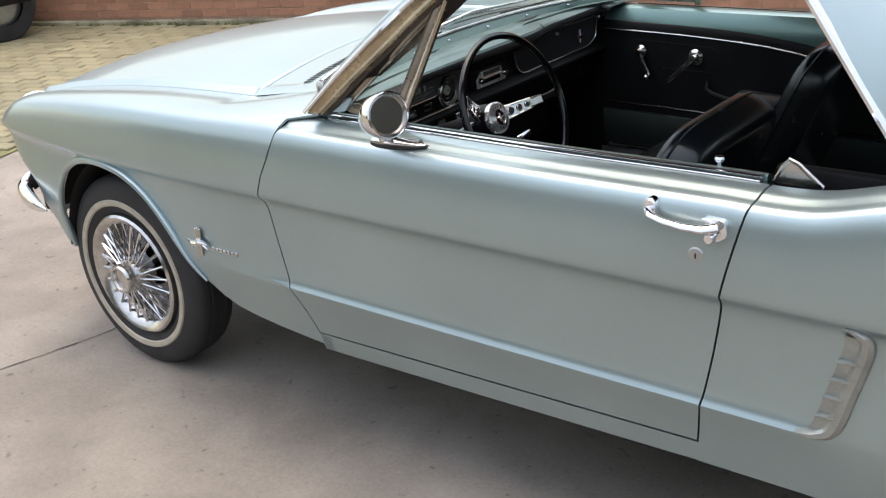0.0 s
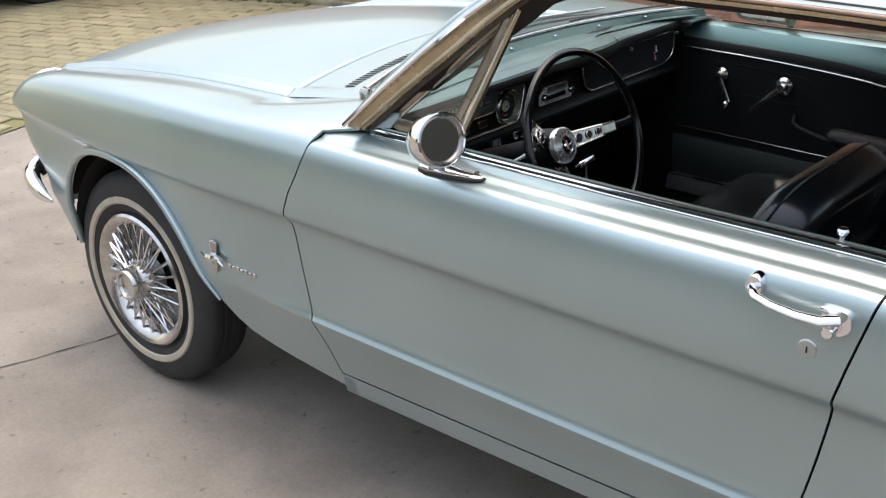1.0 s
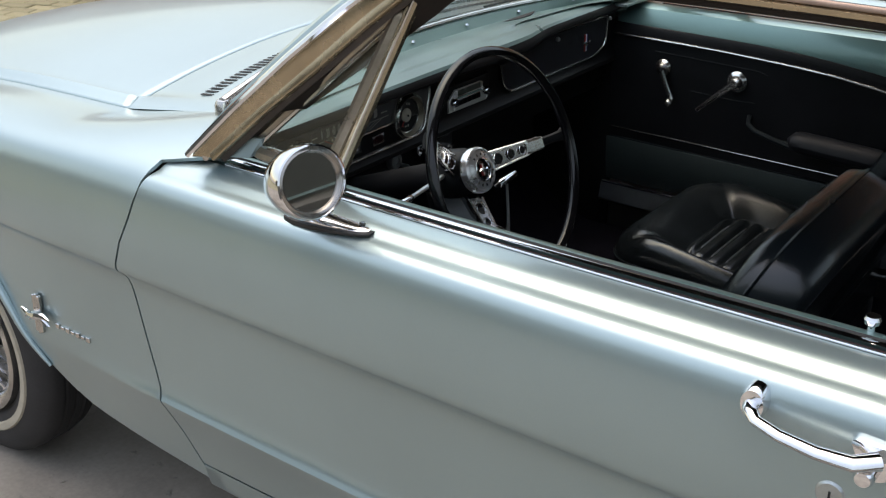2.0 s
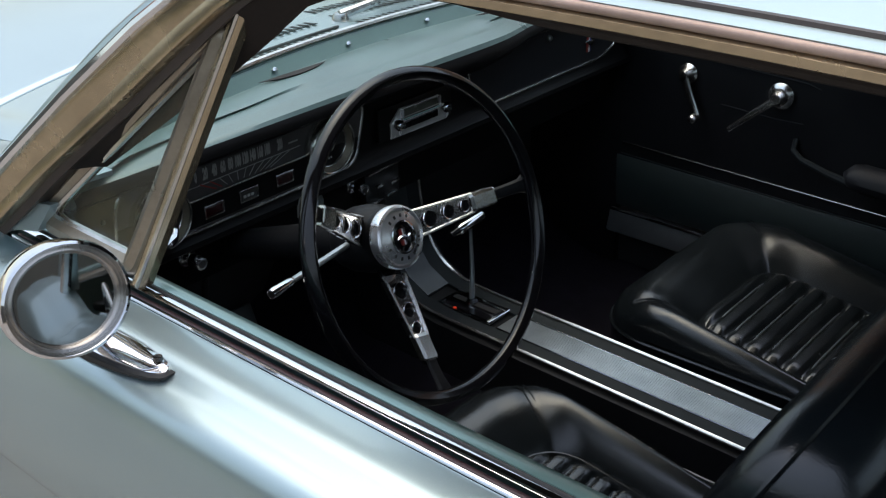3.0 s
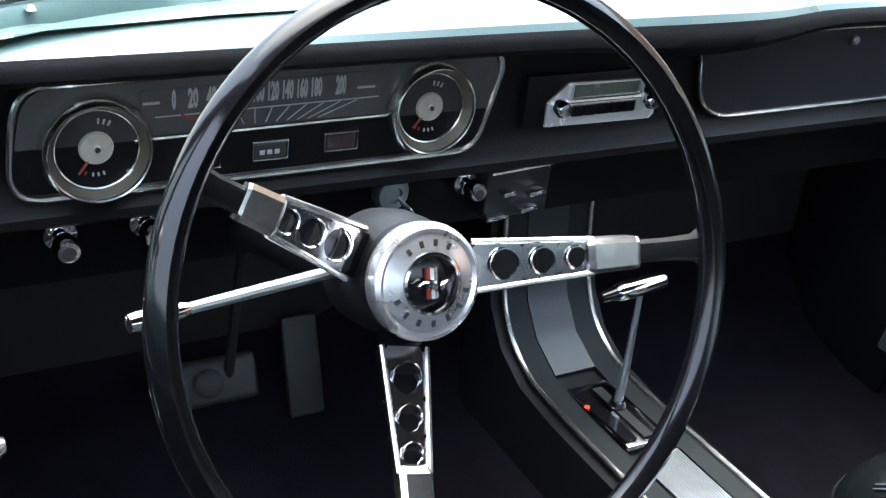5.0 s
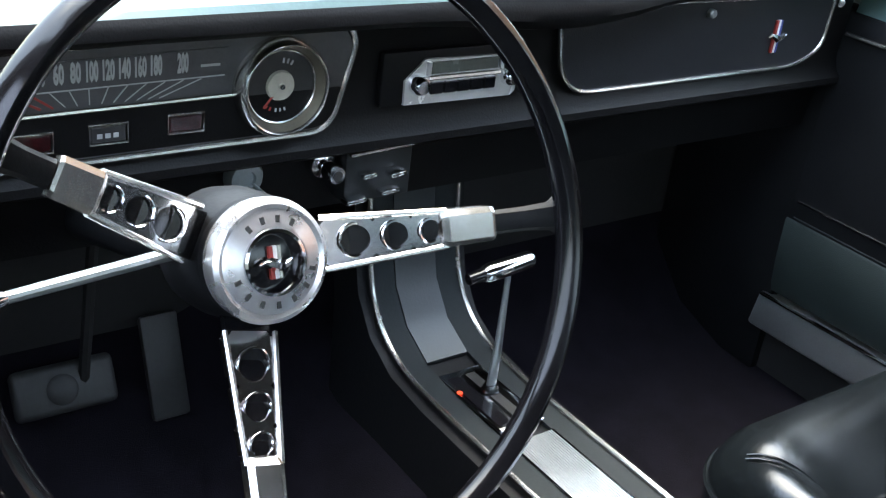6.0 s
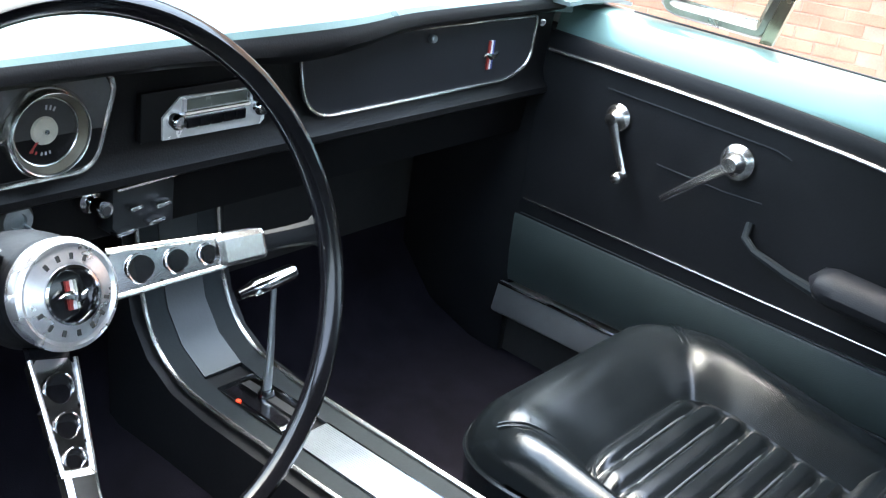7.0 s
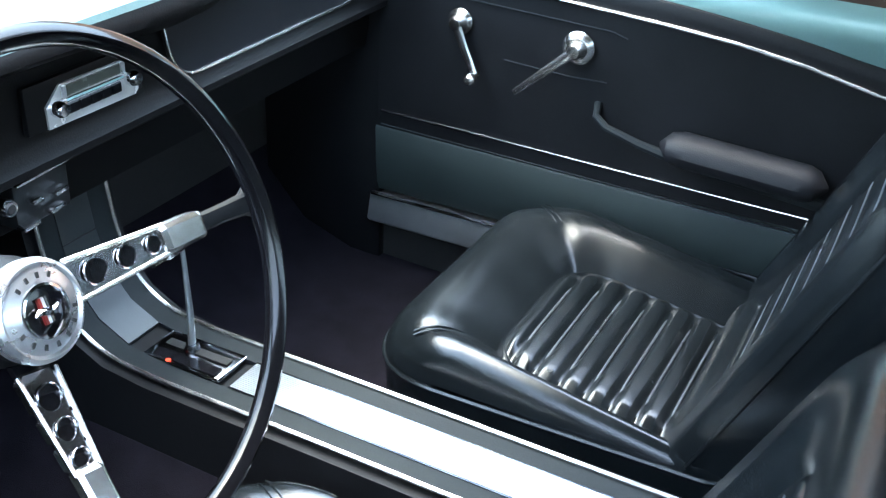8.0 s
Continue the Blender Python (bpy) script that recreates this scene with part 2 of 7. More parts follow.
# silver darkened to stand for the dark surroundings the mirror would reflect
MIRROR = material("darkened_mirror_silver", (0.42, 0.43, 0.43), 0.02, 1.0, 0.02, 10.0, 200.0, rough_vary=0.01)
HEADLINER = material("black_headliner", (0.015, 0.014, 0.014), 0.8, 0, 0.2, 20.0, 300.0, 0.3)
LAMP_GLASS = material("lamp_glass", (0.6, 0.62, 0.63), 0.08, 0.3, 0.1, 30.0, 200.0, coat=1.0)
GLOW = bpy.data.materials.new("selector_glow")
GLOW.use_nodes = True
GLOW.node_tree.nodes["Principled BSDF"].inputs["Base Color"].default_value = (0.6, 0.05, 0.02, 1)
GLOW.node_tree.nodes["Principled BSDF"].inputs["Emission Color"].default_value = (1, 0.05, 0.015, 1)
GLOW.node_tree.nodes["Principled BSDF"].inputs["Emission Strength"].default_value = 0.12


# ---- mesh helpers ----
V = Vector


def part(name, bm, mat, parent=None, label="", sharp=35, thick=0.0, offset=-1.0, split=True):
    """Links a bmesh as one mesh object, under parent where one is given."""
    bmesh.ops.recalc_face_normals(bm, faces=bm.faces)
    if thick and sum((f.calc_center_median() - V((1.5, 0, 0.45))).dot(f.normal) * f.calc_area() for f in bm.faces) < 0:
        bmesh.ops.reverse_faces(bm, faces=bm.faces)
    me = bpy.data.meshes.new(name)
    bm.to_mesh(me)
    bm.free()
    me.polygons.foreach_set("use_smooth", [True] * len(me.polygons))
    me.set_sharp_from_angle(angle=radians(sharp))
    me.materials.append(mat)
    ob = new(name, me)
    if parent:
        ob.parent = parent
        ob.matrix_parent_inverse = parent.matrix_world.inverted()
    if label:
        ob["label"] = label
    if thick:
        s = ob.modifiers.new("thickness", "SOLIDIFY")
        s.thickness, s.offset = thick, offset
        if split:
            e = ob.modifiers.new("edges", "EDGE_SPLIT")
            e.split_angle = radians(58)
    return ob


def empty(name, at=(0, 0, 0)):
    ob = new(name)
    ob.location = at
    ob.empty_display_size = 0.1
    bpy.context.view_layer.update()
    return ob


def loft(bm, rows, close=False, wrap=False):
    """A skin over rows of points; close joins each row's ends, wrap the last row to the first."""
    vs = [[bm.verts.new(p) for p in r] for r in rows]
    m, n = len(vs), len(vs[0])
    for i in range(m if wrap else m - 1):
        for j in range(n if close else n - 1):
            a, b, c, d = vs[i][j], vs[i][(j + 1) % n], vs[(i + 1) % m][(j + 1) % n], vs[(i + 1) % m][j]
            try:
                bm.faces.new((a, b, c, d))
            except ValueError:
                pass
    return vs


def capped(bm, rows):
    """A closed tube of rings with flat ends."""
    vs = loft(bm, rows, close=True)
    for r in (vs[0], vs[-1]):
        bm.faces.new(r)
    return vs


def tube(bm, path, r, n=10, closed=False, flat=1.0, flat_dir=None):
    """A round bar along a path; r may be a list; flat squeezes it across flat_dir."""
    path = [V(p) for p in path]
    rows = []
    k = len(path)
    last = None
    for i, p in enumerate(path):
        a = path[(i - 1) % k] if closed or i else path[0]
        b = path[(i + 1) % k] if closed or i < k - 1 else path[-1]
        d = (b - a).normalized()
        if flat_dir is not None:
            u = V(flat_dir) - d * d.dot(V(flat_dir))
        elif last is None:
            u = d.orthogonal()
        else:
            u = last - d * d.dot(last)
        u.normalize()
        last = u
        w = d.cross(u)
        rr = r[i] if isinstance(r, (list, tuple)) else r
        rows.append([p + u * (rr * flat * math.cos(2 * math.pi * j / n)) + w * (rr * math.sin(2 * math.pi * j / n)) for j in range(n)])
    if closed:
        loft(bm, rows, close=True, wrap=True)
    else:
        capped(bm, rows)


def lathe(bm, prof, m=None, n=32, a0=0.0, a1=360.0):
    """Turns (radius, height) points about the local z axis of m."""
    m = m or Matrix()
    full = abs(a1 - a0) >= 359.9
    k = n if full else n + 1
    rows = []
    for i in range(k):
        a = radians(a0 + (a1 - a0) * i / n)
        rows.append([m @ V((r * math.cos(a), r * math.sin(a), h)) for r, h in prof])
    loft(bm, rows, wrap=full)
    bmesh.ops.remove_doubles(bm, verts=bm.verts, dist=1e-5)


def box(bm, c, s, m=None, bev=0.0, seg=2):
    """A box with rounded edges, turned by m."""
    mm = (m or Matrix()) if m is not None else Matrix()
    t = Matrix.Translation(c) @ mm @ Matrix.Diagonal((*s, 1))
    r = bmesh.ops.create_cube(bm, size=1.0, matrix=t)
    if bev:
        es = {e for v in r["verts"] for e in v.link_edges}
        bmesh.ops.bevel(bm, geom=list(es), offset=bev, segments=seg, affect="EDGES", profile=0.5)


def prism(bm, pts, depth):
    """A plate with the outline pts (3D points in one plane), depth a vector."""
    a = [bm.verts.new(p) for p in pts]
    b = [bm.verts.new(V(p) + V(depth)) for p in pts]
    n = len(a)
    bm.faces.new(a)
    bm.faces.new(list(reversed(b)))
    for i in range(n):
        bm.faces.new((a[i], b[i], b[(i + 1) % n], a[(i + 1) % n]))


def interp(x, table):
    """A smooth run through (x, value) pairs."""
    if x <= table[0][0]:
        return table[0][1]
    for i in range(len(table) - 1):
        (x0, y0), (x1, y1) = table[i], table[i + 1]
        if x <= x1:
            s = lambda k: (table[k + 1][1] - table[k - 1][1]) / (table[k + 1][0] - table[k - 1][0]) if 0 < k < len(table) - 1 else (y1 - y0) / (x1 - x0)
            t, h = (x - x0) / (x1 - x0), x1 - x0
            return (2 * t**3 - 3 * t**2 + 1) * y0 + (t**3 - 2 * t**2 + t) * h * s(i) + (3 * t**2 - 2 * t**3) * y1 + (t**3 - t**2) * h * s(i + 1)
    return table[-1][1]


def lin(x, table):
    if x <= table[0][0]:
        return table[0][1]
    for (x0, y0), (x1, y1) in zip(table, table[1:]):
        if x <= x1:
            return y0 + (y1 - y0) * (x - x0) / (x1 - x0)
    return table[-1][1]


def rounded(pts, r, k=5):
    """A closed 2D outline with its corners rounded; r a radius or one for each corner."""
    out = []
    n = len(pts)
    for i, p in enumerate(pts):
        rr = r[i] if isinstance(r, (list, tuple)) else r
        p, a, b = V(p), V(pts[i - 1]), V(pts[(i + 1) % n])
        if rr <= 0:
            out.append(p)
            continue
        da, db = (a - p), (b - p)
        rr = min(rr, da.length * 0.49, db.length * 0.49)
        s, e = p + da.normalized() * rr, p + db.normalized() * rr
        for j in range(k + 1):
            t = j / k
            out.append((1 - t) ** 2 * s + 2 * t * (1 - t) * p + t * t * e)
    return out


# ---- ground and walls ----
WALL_DIR = V((0.955, 0.296, 0)).normalized()
WALL_AT = V((-4.3, 3.42, 0))
bm = bmesh.new()
S = 400.0
loft(bm, [[V((x, y, -0.004)) for y in (-S, -8, -5, -3, -2, -1, 0, 1, 2, 4, 8, S)] for x in (-S, -8, -4, -2, -1, 0, 1, 2, 4, 8, S)])
ground = tagged(part("ground", bm, CONCRETE), "grey-beige stained concrete yard floor", "ground", kind="structure")
# the cobbled strip: a mossy bed with setts on it, laid in rows along the wall
SIDE = V((-WALL_DIR.y, WALL_DIR.x, 0))


def setts(bm, count_from, count_to, keep, size=(0.21, 0.105), rng=None):
    rng = rng or random.Random(4)
    made = []
    for r in range(*count_from):
        for c in range(*count_to):
            at = WALL_AT + WALL_DIR * ((c + 0.5 * (r % 2)) * size[0]) - SIDE * (0.12 + r * size[1])
            if keep(at):
                made.append((at, rng.uniform(-0.004, 0.004), rng.uniform(-2, 2)))
    return made


def on_setts(p):
    return p.x < EDGE_X(p.y)


def EDGE_X(y):
    return -2.75 - 0.25 * (y - 0.3)


YAW = math.degrees(math.atan2(WALL_DIR.y, WALL_DIR.x))
bm = bmesh.new()
loft(bm, [[V((x0, y, 0.002)) for x0 in (-14, -9, -6, EDGE_X(y))] for y in (-9, -4, -1, 0.5, 2, 4, 9)])
paving_bed = tagged(part("paving", bm, JOINT), "mossy sand bed of a cobbled yard strip", "paving", kind="structure")
places = setts(None, (0, 92), (-26, 30), lambda p: on_setts(p + V((0.12, 0, 0))) and p.y > -5.5)
near = [p for p in places if -4.7 < p[0].x and p[0].y > 0.25][:300]
rest = [p for p in places if not (-4.7 < p[0].x and p[0].y > 0.25)] + [p for p in places if -4.7 < p[0].x and p[0].y > 0.25][300:]


def sett_mesh(bm, m):
    w, d, h = 0.100, 0.048, 0.009
    top = [m @ V(p) for p in ((-w + .008, -d + .008, h), (w - .008, -d + .008, h), (w - .008, d - .008, h), (-w + .008, d - .008, h))]
    mid = [m @ V(p) for p in ((-w, -d, h - .006), (w, -d, h - .006), (w, d, h - .006), (-w, d, h - .006))]
    low = [m @ V(p) for p in ((-w, -d, -.01), (w, -d, -.01), (w, d, -.01), (-w, d, -.01))]
    a, b, c = [[bm.verts.new(p) for p in r] for r in (top, mid, low)]
    bm.faces.new(a)
    for lo, hi in ((b, a), (c, b)):
        for i in range(4):
            bm.faces.new((lo[i], lo[(i + 1) % 4], hi[(i + 1) % 4], hi[i]))


def plain_mesh(name, bm, mat):
    me = bpy.data.meshes.new(name)
    bm.to_mesh(me)
    bm.free()
    me.materials.append(mat)
    return me


bm = bmesh.new()
for at, dz, da in rest:
    sett_mesh(bm, pose(at.x, at.y, 0.004 + dz, 0, 0, YAW + da))
stuff = part("setts", bm, COBBLE, paving_bed, "worn grey-brown paving setts", sharp=20)
stuff["kind"] = "stuff"

# the brick wall with its mossy foot, a rendered pier, and the shuttered door in it
bm = bmesh.new()
WYAW = Matrix.Rotation(radians(YAW), 4, "Z")


def wall_point(s, z, out=0.0):
    return WALL_AT + WALL_DIR * s - SIDE * out + V((0, 0, z))


GARAGE = (4.80, 8.4)
PIER, WALL_H = 1.83, 1.45
for s0, s1, z0, z1 in ((-9.0, PIER, -0.05, WALL_H), (PIER, GARAGE[0], -0.05, 3.2), (GARAGE[1], 14.0, -0.05, 3.2), (GARAGE[0], GARAGE[1], 2.4, 3.2)):
    c = (wall_point(s0, 0) + wall_point(s1, 0)) / 2 + SIDE * 0.15
    box(bm, (c.x, c.y, (z0 + z1) / 2), (s1 - s0, 0.30, z1 - z0), WYAW)
wall_north = tagged(part("wall_north", bm, MORTAR), "old red brick yard wall with pale mortar joints", "wall", kind="structure")
BR = (0.215, 0.065)


def brick_mesh(bm, m):
    w, h, d = 0.1035, 0.0295, 0.004
    f = [m @ V(p) for p in ((-w + .003, -d, -h + .003), (w - .003, -d, -h + .003), (w - .003, -d, h - .003), (-w + .003, -d, h - .003))]
    k = [m @ V(p) for p in ((-w, .002, -h), (w, .002, -h), (w, .002, h), (-w, .002, h))]
    a, b = [bm.verts.new(p) for p in f], [bm.verts.new(p) for p in k]
    bm.faces.new(a)
    for i in range(4):
        bm.faces.new((b[i], b[(i + 1) % 4], a[(i + 1) % 4], a[i]))


brick_near, bm = [], bmesh.new()
for row in range(0, 40):
    z = 0.09 + row * BR[1]
    for col in range(-40, 62):
        s = (col + 0.5 * (row % 2)) * BR[0]
        if GARAGE[0] - 0.25 < s < GARAGE[1] + 0.25 and z < 2.4 or abs(s - PIER) < 0.36 or s < PIER and z > WALL_H - 0.04:
            continue
        m = Matrix.Translation(wall_point(s, z)) @ WYAW
        if z < 0.85 and -3.0 < s < 2.6 and len(brick_near) < 300:
            brick_near.append(m)
        else:
            brick_mesh(bm, m)
stuff = part("brick_run", bm, BRICK_FAR, wall_north, "weathered red bricks", sharp=20)
stuff["kind"] = "stuff"
bm = bmesh.new()
c = wall_point(PIER, 1.6) - SIDE * 0.10
box(bm, c, (0.62, 0.24, 3.2), WYAW, 0.012)
pier = tagged(part("wall_pier", bm, GREY_POST), "grey cement-rendered pier on the brick wall", "pier", kind="structure")
bm = bmesh.new()
rng = random.Random(7)
for i in range(420):
    s = rng.uniform(-6.5, 3.8)
    if rng.random() > 0.25 + 0.75 * math.exp(-((s + 0.6) / 1.2) ** 2):
        continue
    p = wall_point(s, 0.012, rng.uniform(0.0, 0.11))
    r = rng.uniform(0.012, 0.035)
    bmesh.ops.create_icosphere(bm, subdivisions=1, radius=r, matrix=Matrix.Translation(p) @ Matrix.Diagonal((1, 1, rng.uniform(0.4, 1.0), 1)))
    for _ in range(3):
        a = rng.uniform(0, 6.28)
        tip = p + V((math.cos(a) * 0.03, math.sin(a) * 0.03, rng.uniform(0.03, 0.08)))
        b = p + V((0.006, 0, 0.004))
        bm.faces.new([bm.verts.new(q) for q in (p, b, tip)])
tagged(part("moss", bm, MOSS), "low green moss and weeds along the wall foot", "moss", kind="stuff")
bm = bmesh.new()
c = (wall_point(-9.0, 0.02) + wall_point(GARAGE[0], 0.02)) / 2 - SIDE * 0.045
box(bm, c, (GARAGE[0] + 9.0, 0.07, 0.05), WYAW, 0.008)
tagged(part("wall_plinth", bm, KERB), "pale narrow kerb at the foot of the wall", "kerb", kind="structure")


def garage_door():
    g = empty("door_1", wall_point(6.6, 0))
    bm = bmesh.new()
    n = 22
    prof = []
    for i in range(n):
        z = 0.08 + i * 0.104
        prof += [(0.0, z), (0.018, z + 0.012), (0.018, z + 0.084), (0.0, z + 0.098)]
    rows = [[wall_point(s, z, -0.10 + d) for d, z in prof] for s in (GARAGE[0] + 0.06, 5.4, 6.5, 7.4, GARAGE[1] - 0.06)]
    loft(bm, rows)
    part("shutter", bm, SHUTTER, g, "ribbed grey metal shutter", thick=0.01, sharp=25)
    for s in (GARAGE[0] - 0.02, GARAGE[1] + 0.02):
        bm = bmesh.new()
        p = wall_point(s, 1.2, 0.03)
        box(bm, p, (0.16, 0.16, 2.4), WYAW, 0.01)
        part("post", bm, GREEN_POST, g, "olive green painted post")
    bm = bmesh.new()
    box(bm, wall_point(6.6, 0.04, 0.0), (3.5, 0.30, 0.08), WYAW, 0.01)
    part("sill", bm, WHITE_SILL, g, "pale stone door sill")
    return tagged(g, "closed grey metal shutter door with olive green posts", "garage door", kind="structure")


garage_door()
# unseen walls close the yard behind and at its ends, added dark for reflections
for nm, c, s in (("wall_south", (0, -9.0, 1.2), (26, 0.3, 2.4)), ("wall_east", (11.0, 0, 1.5), (0.3, 20, 3.0))):
    bm = bmesh.new()
    box(bm, c, s)
    tagged(part(nm, bm, DARK_WALL), "plain dark wall added out of view", "wall", kind="structure")
# a hairline crack and darker dots in the concrete
bm = bmesh.new()
rng = random.Random(11)
pts = []
for i in range(40):
    t = i / 39
    pts.append(V((-0.298 - 0.40 * t + 0.02 * math.sin(9 * t) + rng.uniform(-.006, .006), -0.30 - 2.2 * t + rng.uniform(-.008, .008), 0)))
for a, b in zip(pts, pts[1:]):
    d = (b - a).normalized()
    s = V((-d.y, d.x, 0)) * rng.uniform(0.0012, 0.0030)
    bm.faces.new([bm.verts.new(p + V((0, 0, -0.0015))) for p in (a - s, a + s, b + s, b - s)])
tagged(part("floor_crack", bm, DARK_SHELL), "fine dark crack in the concrete floor", "crack", kind="structure")

# ---- the car: outside ----
car = empty("car", (0, 0, 0))
tagged(car, "silver-blue metallic vintage two-door coupe with chrome trim, parked on concrete", "car")

LOW = [(0.20, 0.735), (0.235, 0.772), (0.30, 0.800), (0.345, 0.810), (0.42, 0.827), (0.455, 0.8383), (0.470, 0.8437), (0.479, 0.8474), (0.485, 0.8487), (0.491, 0.8453), (0.498, 0.8414), (0.510, 0.8390), (0.515, 0.8385), (0.54, 0.8375), (0.60, 0.8375), (0.65, 0.8385), (0.685, 0.8400), (0.703, 0.8425), (0.716, 0.848)]
LEVELS = [0.0, 0.16, 0.32, 0.50, 0.68, 0.84]
FIXED = [0.455, 0.470, 0.479, 0.485, 0.491, 0.498, 0.510, 0.53, 0.57, 0.61, 0.65, 0.68, 0.700, 0.710, 0.716]
UPPER = [(0.726, 0.857), (0.732, 0.8635), (0.738, 0.8665), (0.750, 0.8675), (0.80, 0.867), (0.85, 0.8635), (0.89, 0.857)]
SH_DOOR = [(0.914, 0.852), (0.926, 0.846), (0.9325, 0.839), (0.936, 0.831), (0.938, 0.823), (0.940, 0.815), (0.946, 0.806), (0.951, 0.790), (0.952, 0.764)]
SH_FENDER = [(0.925, 0.847), (0.940, 0.833), (0.9465, 0.808), (0.9485, 0.775), (0.947, 0.735), (0.942, 0.690), (0.935, 0.645), (0.930, 0.608)]
BELT = [(-0.75, 0.780), (-0.60, 0.815), (-0.35, 0.862), (0.09, 0.908), (0.56, 0.924), (0.85, 0.929), (1.2, 0.929), (1.6, 0.928), (2.0, 0.931), (2.10, 0.930), (2.18, 0.936), (2.30, 0.966), (2.5, 0.995), (3.0, 1.0), (3.7, 0.97)]
WIDTH = [(-0.75, 0.730), (-0.60, 0.764), (-0.40, 0.797), (-0.20, 0.824), (0.0, 0.846), (0.3, 0.862), (0.6, 0.867), (2.2, 0.867), (2.8, 0.86), (3.3, 0.84), (3.8, 0.80)]
ARCH = [(-0.302, 0.30), (-0.300, 0.50), (-0.27, 0.58), (-0.20, 0.655), (-0.10, 0.700), (0.03, 0.716), (0.14, 0.700), (0.24, 0.652), (0.33, 0.565), (0.395, 0.474), (0.45, 0.418), (0.50, 0.380), (0.55, 0.356), (0.62, 0.340), (0.72, 0.326), (0.85, 0.314)]


def low_edge(x):
    """The lower edge of the front fender: valance, wheel arch, rocker."""
    if x < ARCH[0][0]:
        return 0.36
    if x > ARCH[-1][0]:
        return 0.312
    return lin(x, ARCH)


def rear_edge(x):
    d = (x - 2.743) / 0.37
    return max(0.324, 0.31 + 0.37 * math.sqrt(max(0.0, 1 - d * d))) if abs(d) < 1 else 0.324


def door_edge(x):
    """The door's lower edge climbs a little towards the rear."""
    return 0.354 + 0.028 * (min(x, 1.95) - 0.87) / 1.08


def low_levels(zb):
    """Heights of the lower side: close together at the two creases, squeezed above a wheel arch."""
    base = [min(zb, 0.40) + (0.455 - min(zb, 0.40)) * f for f in LEVELS] + FIXED
    if zb <= 0.40:
        return base
    return [zb + (z - 0.40) / (0.716 - 0.40) * (0.716 - zb) for z in base]


PLAIN = [(0.20, 0.735), (0.235, 0.772), (0.30, 0.800), (0.345, 0.810), (0.42, 0.827), (0.46, 0.8355), (0.485, 0.8395), (0.515, 0.8395), (0.54, 0.8380), (0.60, 0.8375), (0.65, 0.8385), (0.685, 0.8400), (0.703, 0.8425), (0.716, 0.848)]


def low_y(x, z):
    """The lower crease fades out in the front fender."""
    f = min(1.0, max(0.0, (x - 0.50) / 0.36))
    f = f * f * (3 - 2 * f)
    f *= min(1.0, max(0.0, (2.235 - x) / 0.05))
    return lin(z, LOW) * f + interp(z, PLAIN) * (1 - f)


def far_drop(x, sgn):
    """Lowers the far side's waistline a little, to fit the camera's view."""
    return 0.022 * min(1.0, max(0.0, (x - 0.55) / 0.3)) if sgn > 0 else 0.0


def side_column(x, zb, shoulder, sgn=-1):
    """Points of the body side at x, from its lower edge zb to the top: (y, z), y counted outwards."""
    w = interp(x, WIDTH) / 0.867
    lift = interp(x, BELT) - 0.952 - far_drop(x, sgn)
    pts = [(low_y(x, z) * w, z) for z in low_levels(zb)]
    for z, y in UPPER + shoulder:
        f = min(1.0, max(0.0, (z - 0.74) / 0.20))
        yy = y * w if y > 0.70 else y * w ** 0.5
        pts.append((yy, z + lift * f))
    return pts


def side_panel(bm, xs_of, shoulder, edge, sgn, m=40):
    """A panel of the body side; xs_of(z) gives its front and rear bound at height z."""
    rows = []
    for i in range(m + 1):
        t = i / m
        mid = xs_of(0.45)
        zs = low_levels(edge(mid[0] * (1 - t) + mid[1] * t)) + [z for z, _ in UPPER + shoulder]
        row = []
        for j, znom in enumerate(zs):
            a, b = xs_of(znom)
            x = a + (b - a) * t
            y, z = side_column(x, edge(mid[0] * (1 - t) + mid[1] * t), shoulder, sgn)[j]
            row.append(V((x, sgn * y, z)))
        rows.append(row)
    loft(bm, rows)


SEAM_F = [(0.25, 0.905), (0.37, 0.862), (0.485, 0.818), (0.60, 0.790), (0.70, 0.775), (0.735, 0.773), (0.78, 0.785), (0.85, 0.820), (0.91, 0.842), (0.95, 0.858)]
SEAM_R = [(0.25, 1.935), (0.37, 1.950), (0.485, 1.970), (0.60, 1.993), (0.733, 2.016), (0.85, 2.042), (0.93, 2.060), (0.95, 2.067)]
NOSE = [(0.25, -0.345), (0.40, -0.372), (0.48, -0.415), (0.54, -0.505), (0.585, -0.590), (0.64, -0.642), (0.70, -0.655), (0.75, -0.652), (0.80, -0.635), (0.86, -0.602), (0.91, -0.572), (0.95, -0.545)]
GAP = 0.0022


def fender_xs():
    # columns crowd where the wheel arch is steep
    xs = [-0.69, -0.686, -0.680, -0.670] + [-0.69 + 0.035 * i for i in range(1, 11)] + [-0.304, -0.3015, -0.2995, -0.294, -0.286, -0.275, -0.262, -0.245, -0.225, -0.20, -0.17, -0.14, -0.11, -0.08, -0.04, 0.0, 0.04, 0.08, 0.12, 0.16, 0.20, 0.24, 0.27, 0.30, 0.33, 0.36, 0.39, 0.42, 0.45, 0.48, 0.50, 0.52, 0.535, 0.548, 0.56, 0.565, 0.60, 0.65, 0.70, 0.75, 0.80, 0.85]
    return xs


